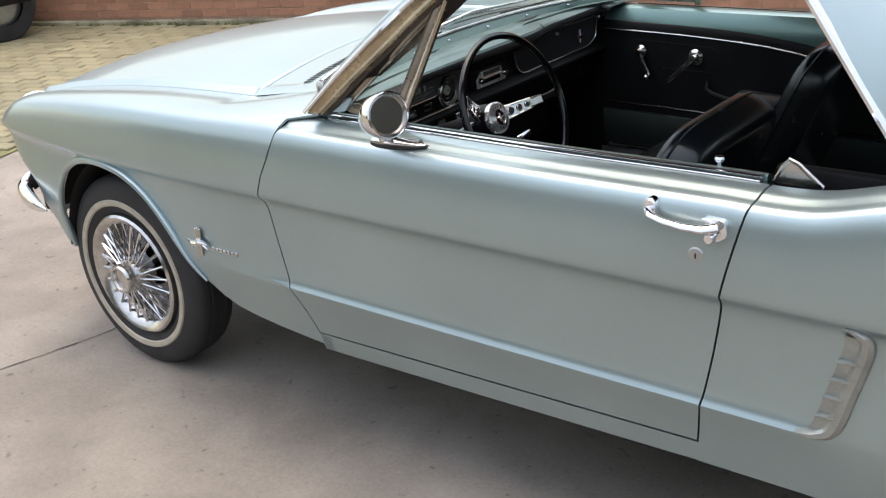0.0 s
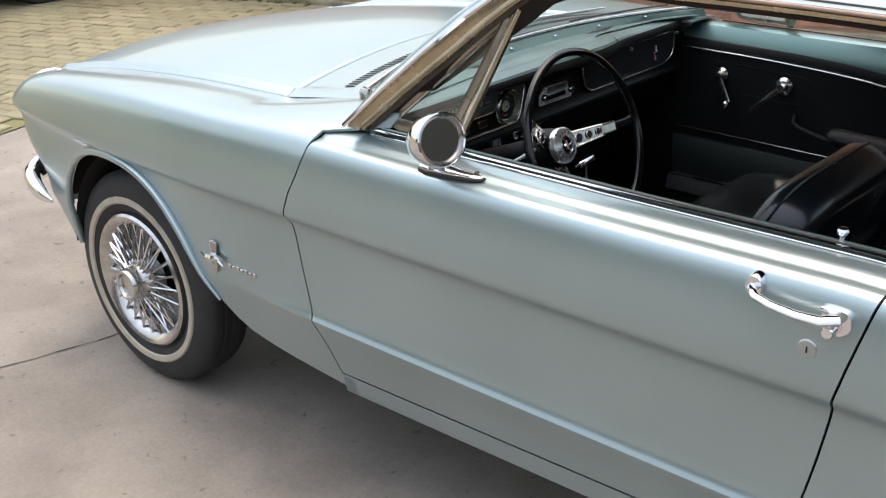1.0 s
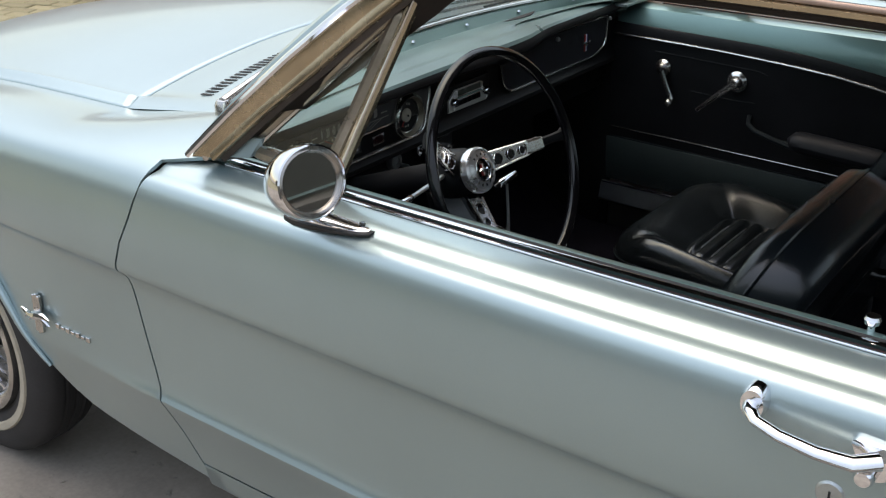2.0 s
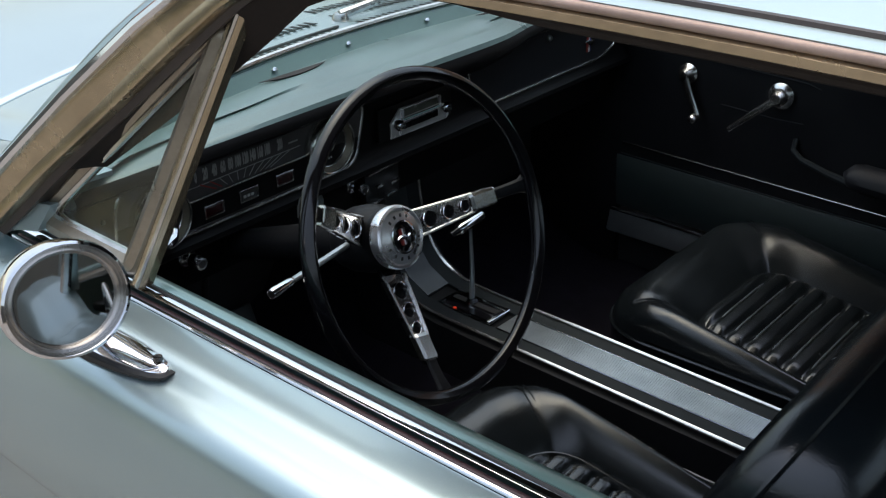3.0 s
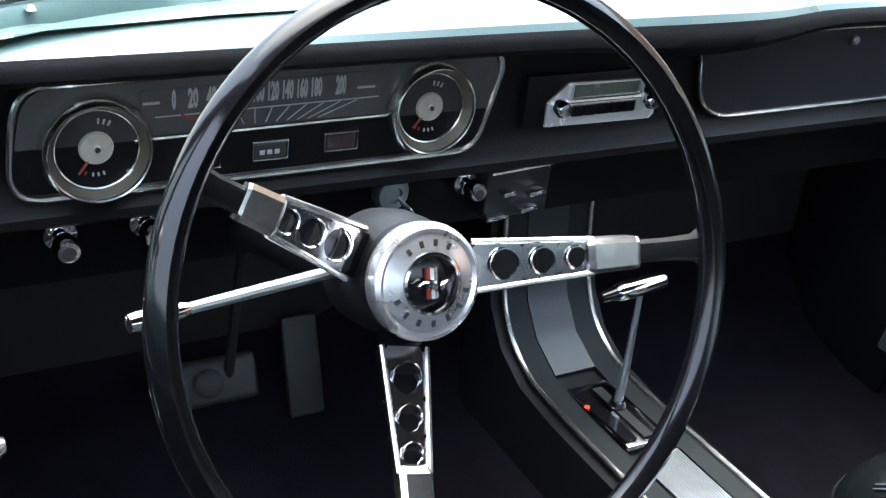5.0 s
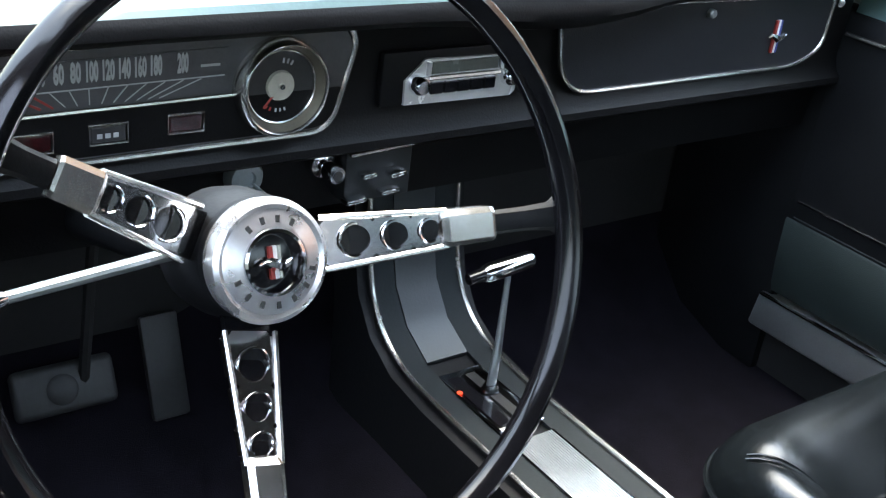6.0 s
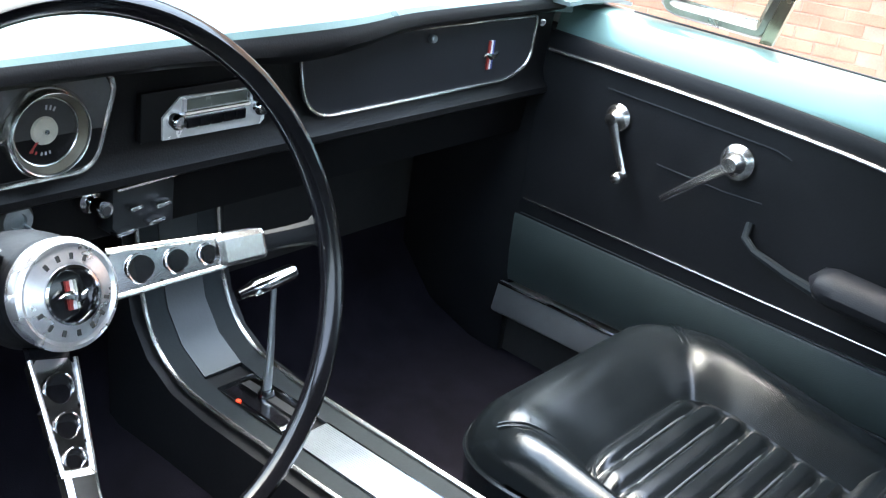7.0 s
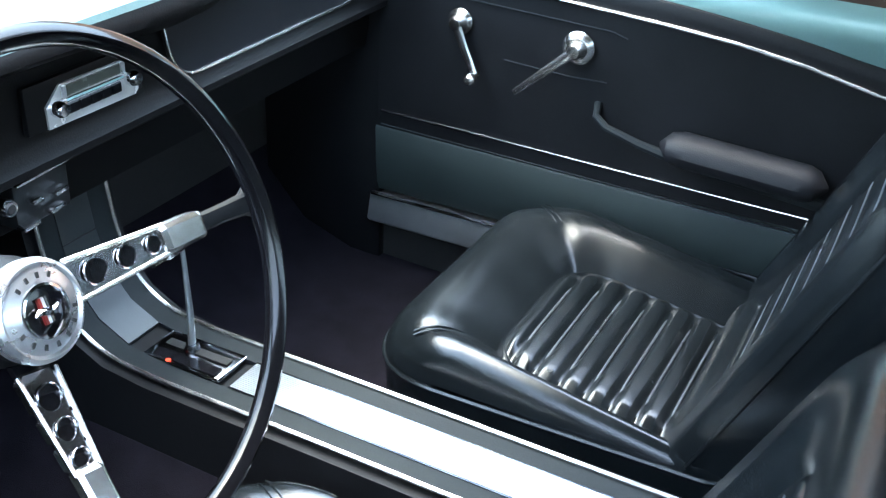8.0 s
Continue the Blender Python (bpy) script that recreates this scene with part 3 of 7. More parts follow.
for sgn, side in ((-1, "near"), (1, "far")):
    # front fender
    bm = bmesh.new()
    rows = []
    for x in fender_xs():
        row = []
        zs = low_levels(low_edge(x)) + [z for z, _ in UPPER + SH_FENDER]
        for j, znom in enumerate(zs):
            f, r = interp(znom, NOSE), interp(znom, SEAM_F) - GAP
            # inside the door's shoulder the fender runs on to the foot of the pillar
            if len(zs) - 1 - j <= 4:
                r += 0.075
            # the two ends are drawn onto the nose line and the door seam
            xx = x
            if x < -0.31:
                xx = -0.31 + (x + 0.31) * (f + 0.31) / (-0.69 + 0.31)
            elif x > 0.565:
                xx = 0.565 + (x - 0.565) * (r - 0.565) / (0.85 - 0.565)
            y, z = side_column(xx, low_edge(x), SH_FENDER, sgn)[j]
            # the side rolls in round the headlamp's edge
            y -= 0.030 * max(0.0, (f + 0.11 - xx) / 0.11) ** 2.4 * min(1.0, max(0.0, (znom - 0.49) / 0.09))
            # towards the windscreen the inner edge climbs with the cowl
            k = len(zs) - 1 - j
            if k < 7 and xx > 0.5:
                climb = min(1.0, max(0.0, (xx - 0.5095) / 0.32))
                z += 0.5 * (1 + math.cos(math.pi * k / 7)) * 0.042 * climb ** 1.5 * (1.8 - 0.8 * climb)
            row.append(V((xx, sgn * y, z)))
        rows.append(row)
    loft(bm, rows)
    fender = part("front_fender", bm, PAINT, car, thick=0.006)
    # rolled lip of the wheel arch
    bm = bmesh.new()
    path = []
    for x, z in [(-0.303, 0.36), (-0.3015, 0.42), (-0.300, 0.50)] + [(a, b) for a, b in ARCH[2:] if a < 0.46]:
        y = side_column(x, z, SH_FENDER)[0][0]
        path.append((x, sgn * (y + 0.004), z))
    fine = []
    for i in range(len(path) - 1):
        for q in range(4):
            fine.append(V(path[i]).lerp(V(path[i + 1]), q / 4))
    fine.append(V(path[-1]))
    for _ in range(3):
        fine = [fine[0]] + [(fine[i - 1] + fine[i] * 2 + fine[i + 1]) / 4 for i in range(1, len(fine) - 1)] + [fine[-1]]
    tube(bm, fine, [0.010 * min(1.0, 0.3 + (len(fine) - i) / 12) for i in range(len(fine))], 10)
    part("arch_lip", bm, PAINT, fender, "rolled wheel arch lip")
    # door skin
    bm = bmesh.new()
    side_panel(bm, lambda z: (interp(z, SEAM_F) + GAP, interp(z, SEAM_R) - GAP), SH_DOOR, door_edge, sgn, 44)
    door = part("door", bm, PAINT, car, thick=0.008)
    # rocker
    bm = bmesh.new()
    rows = []
    for i in range(30):
        x = 0.87 + (2.34 - 0.87) * i / 29
        zs = [z + door_edge(x) - 0.372 for z in (0.315, 0.316, 0.318, 0.322, 0.329, 0.340, 0.352, 0.3665, 0.3665)]
        w = interp(x, WIDTH) / 0.867
        rows.append([V((x, sgn * (interp(max(z, 0.20), LOW) * w - (0.03 if q in (0, 8) else 0)), z)) for q, z in enumerate(zs)])
    loft(bm, rows)
    part("rocker_panel", bm, PAINT, car, thick=0.006, split=False)
    # rear quarter
    bm = bmesh.new()
    side_panel(bm, lambda z: (interp(z, SEAM_R) + GAP, 3.70), SH_DOOR, rear_edge, sgn, 70)
    quarter = part("quarter_panel", bm, PAINT, car, thick=0.008)
    # dark wheel housings
    for xc, ra, rb in ((0.08, 0.47, 0.40), (2.743, 0.41, 0.40)):
        bm = bmesh.new()
        rows = []
        for i in range(29):
            a = radians((8 + 166 * i / 28) if xc < 1 else (-8 + 196 * i / 28))
            c, e = math.cos(a) * (ra if math.cos(a) > 0 else 0.40), math.sin(a) * rb
            rows.append([V((xc + c * k, sgn * y, min(0.79, 0.32 + e * k))) for y, k in ((0.775, 1.0), (0.62, 1.0), (0.50, 1.0), (0.49, 0.6), (0.49, 0.2))])
        loft(bm, rows)
        part("wheel_housing", bm, DARK_SHELL, car)

# wheels: whitewall tyre, wire-spoked cover, hub
TR = 0.318


def wheel(at, sgn):
    w = empty("wheel", at)
    w.parent = car
    bpy.context.view_layer.update()
    m = Matrix.Translation(at) @ Matrix.Rotation(radians(-90 * sgn), 4, "X")
    bm = bmesh.new()
    prof = [(0.185, -0.07), (0.20, 0.060), (0.215, 0.072), (0.240, 0.079), (0.262, 0.078), (0.285, 0.074), (0.303, 0.064), (0.313, 0.055), (0.317, 0.045), (0.318, 0.03), (0.3135, 0.027), (0.3135, 0.023), (0.318, 0.020), (0.318, 0.002), (0.3135, 0.0), (0.3135, -0.004), (0.318, -0.006), (0.318, -0.022), (0.3135, -0.026), (0.318, -0.030), (0.312, -0.06), (0.29, -0.075), (0.24, -0.08), (0.185, -0.07)]
    lathe(bm, prof, m, 56)
    part("tyre", bm, TYRE, w, "black tyre with a cream whitewall band")
    bm = bmesh.new()
    lathe(bm, [(0.228, 0.0768), (0.231, 0.0815), (0.240, 0.0832), (0.247, 0.0828), (0.250, 0.0785)], m, 56)
    part("whitewall", bm, WHITEWALL, w, "cream whitewall band")
    bm = bmesh.new()
    lathe(bm, [(0.150, 0.040), (0.164, 0.066), (0.182, 0.079), (0.192, 0.083), (0.199, 0.077), (0.203, 0.060), (0.20, 0.03)], m, 56)
    cover = part("wheel_cover", bm, DULL_CHROME, w, "chrome outer ring of a wire wheel cover")
    bm = bmesh.new()
    lathe(bm, [(0.0, 0.012), (0.08, 0.014), (0.13, 0.026), (0.16, 0.042)], m, 40)
    part("cover_dish", bm, SMOKED, w, "dark recessed dish behind the spokes")
    # the spokes lean alternately and cross from the hub to the rim
    for i in range(24):
        for lean, h0 in ((1, 0.088), (-1, 0.058)):
            bm = bmesh.new()
            a = radians(i * 360 / 24 + (0 if lean > 0 else 7.5))
            b = a + radians(4.5 * lean)
            p = m @ V((0.050 * math.cos(a), 0.050 * math.sin(a), h0))
            q = m @ V((0.168 * math.cos(b), 0.168 * math.sin(b), 0.066))
            tube(bm, [p, q], [0.0026, 0.0034], 5)
            part("spoke", bm, CHROME, cover)
    bm = bmesh.new()
    lathe(bm, [(0.062, 0.030), (0.060, 0.066), (0.056, 0.086), (0.050, 0.094), (0.049, 0.108), (0.047, 0.120), (0.043, 0.126), (0.036, 0.126), (0.033, 0.117), (0.012, 0.115), (0.0, 0.116)], m, 36)
    part("hub_cap", bm, DULL_CHROME, w, "round chrome hub cap")
    return w


for at, sgn in (((-0.015, -0.690, TR - 0.004), -1), ((-0.015, 0.690, TR - 0.004), 1), ((2.743, -0.70, TR - 0.004), -1), ((2.743, 0.70, TR - 0.004), 1)):
    wheel(at, sgn)

# hood: gently crowned, with a rolled edge along the fenders
def hood_z(x, y):
    edge = 0.9305 + 0.95 * (interp(x, BELT) - 0.952)
    c = 1 - (abs(y) / 0.60) ** 2
    lip = 0.0120 * math.exp(-((abs(y) - 0.578) / 0.0100) ** 2)
    return edge + 0.046 * c + lip


bm = bmesh.new()
rows = []
HX = [(-0.72 + (0.505 + 0.72) * i / 44) for i in range(45)]
HY = [-0.6045, -0.596, -0.585, -0.575, -0.565, -0.552, -0.535, -0.50, -0.45, -0.38, -0.30, -0.22, -0.14, -0.07, 0.0]
HY = HY + [-y for y in reversed(HY[:-1])]
for x in HX:
    row = []
    for y in HY:
        w = interp(x, WIDTH) / 0.867
        xb = x - 0.05 * (1 - (abs(y) / 0.6) ** 2) * max(0.0, x - 0.3) / 0.2
        yy = y * w ** 0.5
        z = hood_z(x, min(0.6, abs(y))) - (0.002 if abs(y) > 0.598 else 0)
        if x < -0.66:
            z -= (-0.66 - x) * 0.6
        row.append(V((xb, yy, z)))
    rows.append(row)
loft(bm, rows)
hood = part("hood", bm, PAINT, car, thick=0.006, split=False)
# dark strips under the hood's shut line, put there for the gap's shade
for sgn in (-1, 1):
    bm = bmesh.new()
    tube(bm, [V((x, sgn * 0.6065 * (interp(x, WIDTH) / 0.867) ** 0.5, hood_z(x, 0.6) - 0.009)) for x in HX[4:]], 0.0045, 6)
    part("shut_line_shade", bm, DARK_SHELL, hood)
bm = bmesh.new()
tube(bm, [V((0.5085 - 0.05 * (1 - (y / 0.606) ** 2), y, hood_z(0.505, min(0.6, abs(y))) - 0.009)) for y in [-0.606 + 1.212 * q / 30 for q in range(31)]], 0.0055, 6)
part("shut_line_shade", bm, DARK_SHELL, hood)

# cowl panel with its slotted air intake
def cowl_point(y, t):
    u = abs(y) / 0.606
    xa = 0.5105 - 0.05 * (1 - u * u)
    xb = 0.745 + 0.212 * (abs(y) / 0.80) ** 2.2
    za = hood_z(0.505, min(0.6, abs(y)))
    zb = 0.962 - 0.012 * (abs(y) / 0.8) ** 2
    return V((xa + (xb - xa) * t, y, za + (zb - za) * t + 0.004 * math.sin(math.pi * t) * (1 - u ** 4)))


bm = bmesh.new()
loft(bm, [[cowl_point(-0.606 + 1.212 * j / 40, i / 10) for j in range(41)] for i in range(11)])
cowl = part("cowl_panel", bm, PAINT, car, thick=0.005)
# thin dark plates laid on the cowl stand for the shade in its slots
slot = bmesh.new()
box(slot, (0, 0, 0), (0.032, 0.0075, 0.0008))
slot_me = plain_mesh("cowl_slot", slot, DARK_SHELL)
for sgn in (-1, 1):
    for i in range(33):
        for t in (0.46, 0.68, 0.90):
            y = sgn * (0.03 + i * 0.0156)
            o = new("cowl_slot", slot_me)
            o.parent = cowl
            o.matrix_basis = Matrix.Translation(cowl_point(y, t) + V((0, 0, 0.0008))) @ Matrix.Rotation(radians(-6), 4, "Y")

# glass, pillars, roof
WS_LOW = lambda y: V((0.745 + 0.212 * (abs(y) / 0.80) ** 2.2, y, 0.962 - 0.012 * (abs(y) / 0.8) ** 2))
WS_TOP = lambda y: V((1.205 + 0.085 * (abs(y) / 0.64) ** 2.2, y, 1.315 - 0.045 * (abs(y) / 0.64) ** 2))
bm = bmesh.new()
rows = []
for i in range(11):
    t = i / 10
    row = []
    for j in range(33):
        u = -1 + 2 * j / 32
        a, b = WS_LOW(u * 0.785), WS_TOP(u * 0.635)
        p = a.lerp(b, t)
        p += V((-0.03, 0, 0.02)) * math.sin(math.pi * t)
        row.append(p)
    rows.append(row)
loft(bm, rows)
screen = part("windscreen", bm, GLASS, car, "clear windscreen glass")
screen.visible_shadow = False
bm = bmesh.new()
tube(bm, [WS_LOW(-0.80 + 1.6 * j / 40) + V((-0.004, 0, 0.003)) for j in range(41)], 0.0055, 8)
part("windscreen_trim", bm, DULL_CHROME, car, "chrome windscreen moulding")


def roof_edge(x):
    return V((x, 0.690 - 0.02 * max(0, (1.36 - x) / 0.1) - 0.035 * max(0.0, (x - 1.9) / 0.5) ** 2, 1.282 - 0.011 * ((x - 1.75) / 0.45) ** 2))


bm = bmesh.new()
rows = []
for i in range(25):
    t = i / 24
    row = []
    for j in range(31):
        u = -1 + 2 * j / 30
        x = 1.30 + (2.38 - 1.30) * t
        e = roof_edge(x)
        front = 1.21 + 0.095 * abs(u) ** 2.2
        x2 = front + (2.38 - front) * t
        crown = 0.062 + 0.012 * math.sin(math.pi * t)
        z = e.z + crown * (1 - abs(u) ** 2.4) - (0.02 * max(0, t - 0.85) / 0.15)
        row.append(V((x2, u * e.y, z)))
    rows.append(row)
loft(bm, rows)
roof = part("roof", bm, PAINT, car, thick=0.012)
for sgn in (-1, 1):
    side = V((1, sgn, 1))
    # drip rail along the roof and down the pillar
    pil = [V((0.925, 0.808, 0.952)), V((1.01, 0.782, 1.035)), V((1.10, 0.752, 1.118)), V((1.19, 0.722, 1.195)), V((1.255, 0.700, 1.243)), V((1.30, 0.690, 1.265)), V((1.36, 0.690, 1.275))]
    rail = pil + [roof_edge(1.42 + 0.68 * i / 14) for i in range(15)]
    bm = bmesh.new()
    tube(bm, [V((p.x, sgn * (p.y + 0.003), p.z + 0.003)) for p in pil], [0.006] * 5 + [0.005, 0.0035], 8)
    part("drip_rail", bm, CHROME, car, "bright pillar drip moulding")
    bm = bmesh.new()
    tube(bm, [V((p.x, sgn * (p.y + 0.0035), p.z - 0.0035)) for p in rail[6:]], 0.0034, 12)
    part("roof_drip_rail", bm, RAIL_TAN, car, "thin reddish-tan drip rail along the roof")
    # painted pillar between windscreen and rail
    bm = bmesh.new()
    rows = []
    for i in range(len(pil) - 1):
        for q in range(3):
            t = (i + q / 3) / (len(pil) - 1)
            p = pil[i].lerp(pil[i + 1], q / 3)
            g = WS_LOW(0.785).lerp(WS_TOP(0.635), min(1, t * 1.06)) + V((-0.03, 0, 0.02)) * math.sin(math.pi * min(1, t))
            mid = (p + g) / 2 + V((-0.012, 0.006, 0.010))
            rows.append([V((q2.x, sgn * q2.y, q2.z)) for q2 in (p, p.lerp(mid, 0.5) + V((-0.004, 0.002, 0.004)), mid, mid.lerp(g, 0.6), g, g + V((0.02, -0.03, -0.01)), p + V((0.02, -0.05, -0.02)))])
    loft(bm, rows, close=True)
    part("windscreen_pillar", bm, PAINT, car)
    # bare metal flange between the pillar's rail and the window channel
    flange = [V((0.965, 0.785, 0.955)), V((1.05, 0.757, 1.035)), V((1.14, 0.728, 1.112)), V((1.22, 0.703, 1.182)), V((1.275, 0.690, 1.226)), V((1.315, 0.682, 1.252)), V((1.37, 0.682, 1.265))]
    bm = bmesh.new()
    loft(bm, [[V((p.x, sgn * (p.y + 0.001), p.z)) for p in (a, a.lerp(b, 0.35) + V((0.002, 0.005, 0.001)), a.lerp(b, 0.7) + V((0.002, 0.006, 0.0)), b + V((0.004, 0.008, -0.002)))] for a, b in zip(pil, flange)])
    part("pillar_flange", bm, TAN_METAL, car, "metal flange of the windscreen pillar, brick reflections put into its tan", thick=0.002)
    # brown channel that holds the window glass
    bm = bmesh.new()
    rows, lips = [], []
    chan = [V((0.965, 0.785, 0.955)), V((1.05, 0.757, 1.035)), V((1.14, 0.728, 1.112)), V((1.22, 0.703, 1.182)), V((1.275, 0.690, 1.226)), V((1.315, 0.682, 1.252)), V((1.37, 0.682, 1.265))] + [roof_edge(1.42 + 0.70 * i / 14) + V((0, -0.008, -0.006)) for i in range(15)]
    for i, p in enumerate(chan):
        a, b = chan[max(0, i - 1)], chan[min(len(chan) - 1, i + 1)]
        d = (b - a).normalized()
        nrm = V((d.z, 0, -abs(d.x))).normalized()
        flat = min(1.0, max(0.0, (p.x - 1.25) / 0.15))
        pts = [(0.000, 0.004), (-0.004, 0.014 - 0.005 * flat), (-0.016, 0.012 - 0.006 * flat), (-0.030 + 0.008 * flat, 0.016 - 0.014 * flat), (-0.050 + 0.022 * flat, 0.014 - 0.016 * flat), (-0.052 + 0.022 * flat, -0.010), (-0.006, -0.012)]
        lips.append([V((p.x, sgn * (p.y + o), p.z)) + V((nrm.x * e, 0, nrm.z * e)) for o, e in ((0.012, -0.008 + 0.009 * flat), (0.015, 0.002 + 0.001 * flat), (0.014, 0.006 + 0.003 * flat), (0.010, 0.007 + 0.004 * flat), (-0.004, 0.007 + 0.004 * flat), (-0.004, -0.008 + 0.009 * flat))])
        rows.append([V((p.x, sgn * (p.y + o), p.z)) + V((nrm.x * e, 0, nrm.z * e)) for o, e in pts])
    loft(bm, rows, close=True)
    channel = part("window_channel", bm, BROWN_TRIM, car, "dark brown weatherstrip round the window opening")
    bm = bmesh.new()
    loft(bm, lips, close=True)
    part("channel_lip", bm, TAN_METAL, channel, "metal lip of the window channel, brick reflections put into its tan")
    # soft brown seal hanging below the roof's edge
    bm = bmesh.new()
    rows = []
    for p in chan[5:]:
        k = min(1.0, max(0.05, (p.x - 1.33) / 0.27))
        rows.append([V((p.x, sgn * (p.y + o), p.z - e * k)) for o, e in ((0.006, 0.006), (0.006, 0.010), (0.004, 0.014), (0.002, 0.0155), (0.001, 0.019), (-0.003, 0.0212), (-0.010, 0.0222), (-0.018, 0.0205), (-0.020, 0.014), (-0.012, 0.004))])
    loft(bm, rows, close=True)
    part("header_seal", bm, HEADER_SEAL, channel, "dark brown rubber seal below the roof edge")
    # dark trim on the inner side of the pillar
    bm = bmesh.new()
    outer = [V((1.05, 0.752, 1.030)), V((1.14, 0.723, 1.108)), V((1.20, 0.704, 1.162)), V((1.25, 0.692, 1.206)), V((1.30, 0.682, 1.240)), V((1.36, 0.680, 1.260)), V((1.44, 0.678, 1.268))]
    inner = [V((1.10, 0.722, 1.040)), V((1.19, 0.684, 1.112)), V((1.235, 0.662, 1.147)), V((1.266, 0.660, 1.170)), V((1.304, 0.660, 1.194)), V((1.348, 0.662, 1.226)), V((1.43, 0.664, 1.258))]
    loft(bm, [[V((q.x, sgn * q.y, q.z)) for q in (a, a.lerp(b, 0.3) + V((0.003, -0.004, 0.001)), a.lerp(b, 0.7) + V((0.004, -0.004, 0.001)), b, b + V((-0.012, 0.004, 0.006)))] for a, b in zip(outer, inner)])
    part("pillar_garnish", bm, HEADER_SEAL, car, "dark brown inner pillar trim", thick=0.003, split=False)
    # sail panel behind the door window
    bm = bmesh.new()
    rows = []
    for i in range(13):
        t = i / 12
        a = roof_edge(2.085).lerp(V((2.33, 0.775, 0.975)), t)
        b = V((2.38, 0.640, 1.262)).lerp(V((2.98, 0.735, 0.990)), t)
        row = []
        for j in range(9):
            u = j / 8
            p = a.lerp(b, u)
            p.y += 0.012 * math.sin(math.pi * t)
            row.append(V((p.x, sgn * p.y, p.z)))
        rows.append(row)
    loft(bm, rows)
    part("sail_panel", bm, PAINT, car, thick=0.02)
    bm = bmesh.new()
    a, b = roof_edge(2.085), V((2.33, 0.775, 0.975))
    tube(bm, [V((p.x - 0.006, sgn * (p.y + 0.004), p.z)) for p in [a.lerp(b, i / 10) for i in range(11)]], 0.010, 8)
    part("sail_trim", bm, CHROME, car, "bright moulding on the rear edge of the window opening")
# rear glass, deck, tail and underside close the body
bm = bmesh.new()
loft(bm, [[V((2.38 + 0.60 * i / 6, y * (0.62 + 0.1 * i / 6), 1.275 + 0.045 * (1 - y * y) * (1 - i / 6) - 0.285 * i / 6)) for y in [-1 + j / 8 for j in range(17)]] for i in range(7)])
rear_glass = part("rear_window", bm, GLASS, car, "clear rear window glass")
rear_glass.visible_shadow = False
bm = bmesh.new()
loft(bm, [[V((2.98 + 0.72 * i / 8, y * 0.765, 0.985 + 0.03 * (1 - y * y) - 0.03 * (i / 8) ** 3)) for y in [-1 + j / 8 for j in range(17)]] for i in range(9)])
part("boot_lid", bm, PAINT, car, thick=0.008)
bm = bmesh.new()
loft(bm, [[V((3.70 + 0.02 * math.sin(z * 4), y * 0.80, z)) for y in [-1 + j / 8 for j in range(17)]] for z in (0.40, 0.55, 0.7, 0.85, 0.95)])
part("tail_panel", bm, PAINT, car, thick=0.01)
bm = bmesh.new()
box(bm, (2.08, 0, 0.262), (3.1, 1.38, 0.02))
part("underbody", bm, DARK_SHELL, car)
bm = bmesh.new()
box(bm, (-0.60, 0, 0.60), (0.04, 1.34, 0.40), None, 0.01)
part("grille", bm, DARK_SHELL, car, "dark grille opening")
bm = bmesh.new()
box(bm, (0.60, 0, 0.585), (0.02, 1.40, 0.57))
part("firewall", bm, DARK_SHELL, car)
for sgn in (-1, 1):
    bm = bmesh.new()
    lathe(bm, [(0.10, 0.0), (0.105, 0.02), (0.098, 0.03), (0.09, 0.024), (0.05, 0.045), (0.0, 0.05)], Matrix.Translation((-0.625, sgn * 0.60, 0.70)) @ Matrix.Rotation(radians(-90), 4, "Y"), 28)
    part("headlight", bm, LAMP_GLASS, car, "round glass headlight")
# chrome front bumper that wraps round the corner
WRAP = [(0.0, -0.700, 0.0), (0.35, -0.690, 0.45), (0.55, -0.655, 0.64), (0.68, -0.590, 0.735), (0.80, -0.510, 0.780), (0.92, -0.415, 0.806), (1.0, -0.355, 0.812)]
bm = bmesh.new()
rows = []
for i in range(61):
    u = -1 + i / 30
    x, y = interp(abs(u), [(a, b) for a, b, _ in WRAP]), math.copysign(interp(abs(u), [(a, c) for a, _, c in WRAP]), u)
    dx, dy = (interp(min(1, abs(u) + 0.01), [(a, b) for a, b, _ in WRAP]) - interp(max(0, abs(u) - 0.01), [(a, b) for a, b, _ in WRAP])), (interp(min(1, abs(u) + 0.01), [(a, c) for a, _, c in WRAP]) - interp(max(0, abs(u) - 0.01), [(a, c) for a, _, c in WRAP]))
    nrm = V((-dy, math.copysign(dx, u), 0)).normalized()
    k = 1.0 if abs(u) < 0.72 else max(0.12, 1 - ((abs(u) - 0.72) / 0.28) ** 2 * 0.88)
    drop = 0.018 * max(0.0, (abs(u) - 0.75) / 0.25)
    rows.append([V((x, y, 0.508 - drop)) + nrm * (0.026 * k * math.cos(a)) + V((0, 0, 0.038 * k * math.sin(a))) for a in [2 * math.pi * j / 14 for j in range(14)]])
capped(bm, rows)
bumper = part("front_bumper", bm, CHROME, car, "chrome front bumper wrapped round the corner")
# painted apron behind the bumper
bm = bmesh.new()
rows = []
for i in range(31):
    u = -1 + i / 15
    x, y = interp(abs(u) * 0.96, [(a, b) for a, b, _ in WRAP]), math.copysign(interp(abs(u) * 0.96, [(a, c) for a, _, c in WRAP]), u)
    rows.append([V((x + 0.045 + 0.03 * max(0, abs(u) - 0.8), y * 0.938, z + (0.66 - z) * 0.35 * max(0.0, (abs(u) - 0.55) / 0.45))) for z in (0.37, 0.42, 0.50, 0.58, 0.64)])
loft(bm, rows)
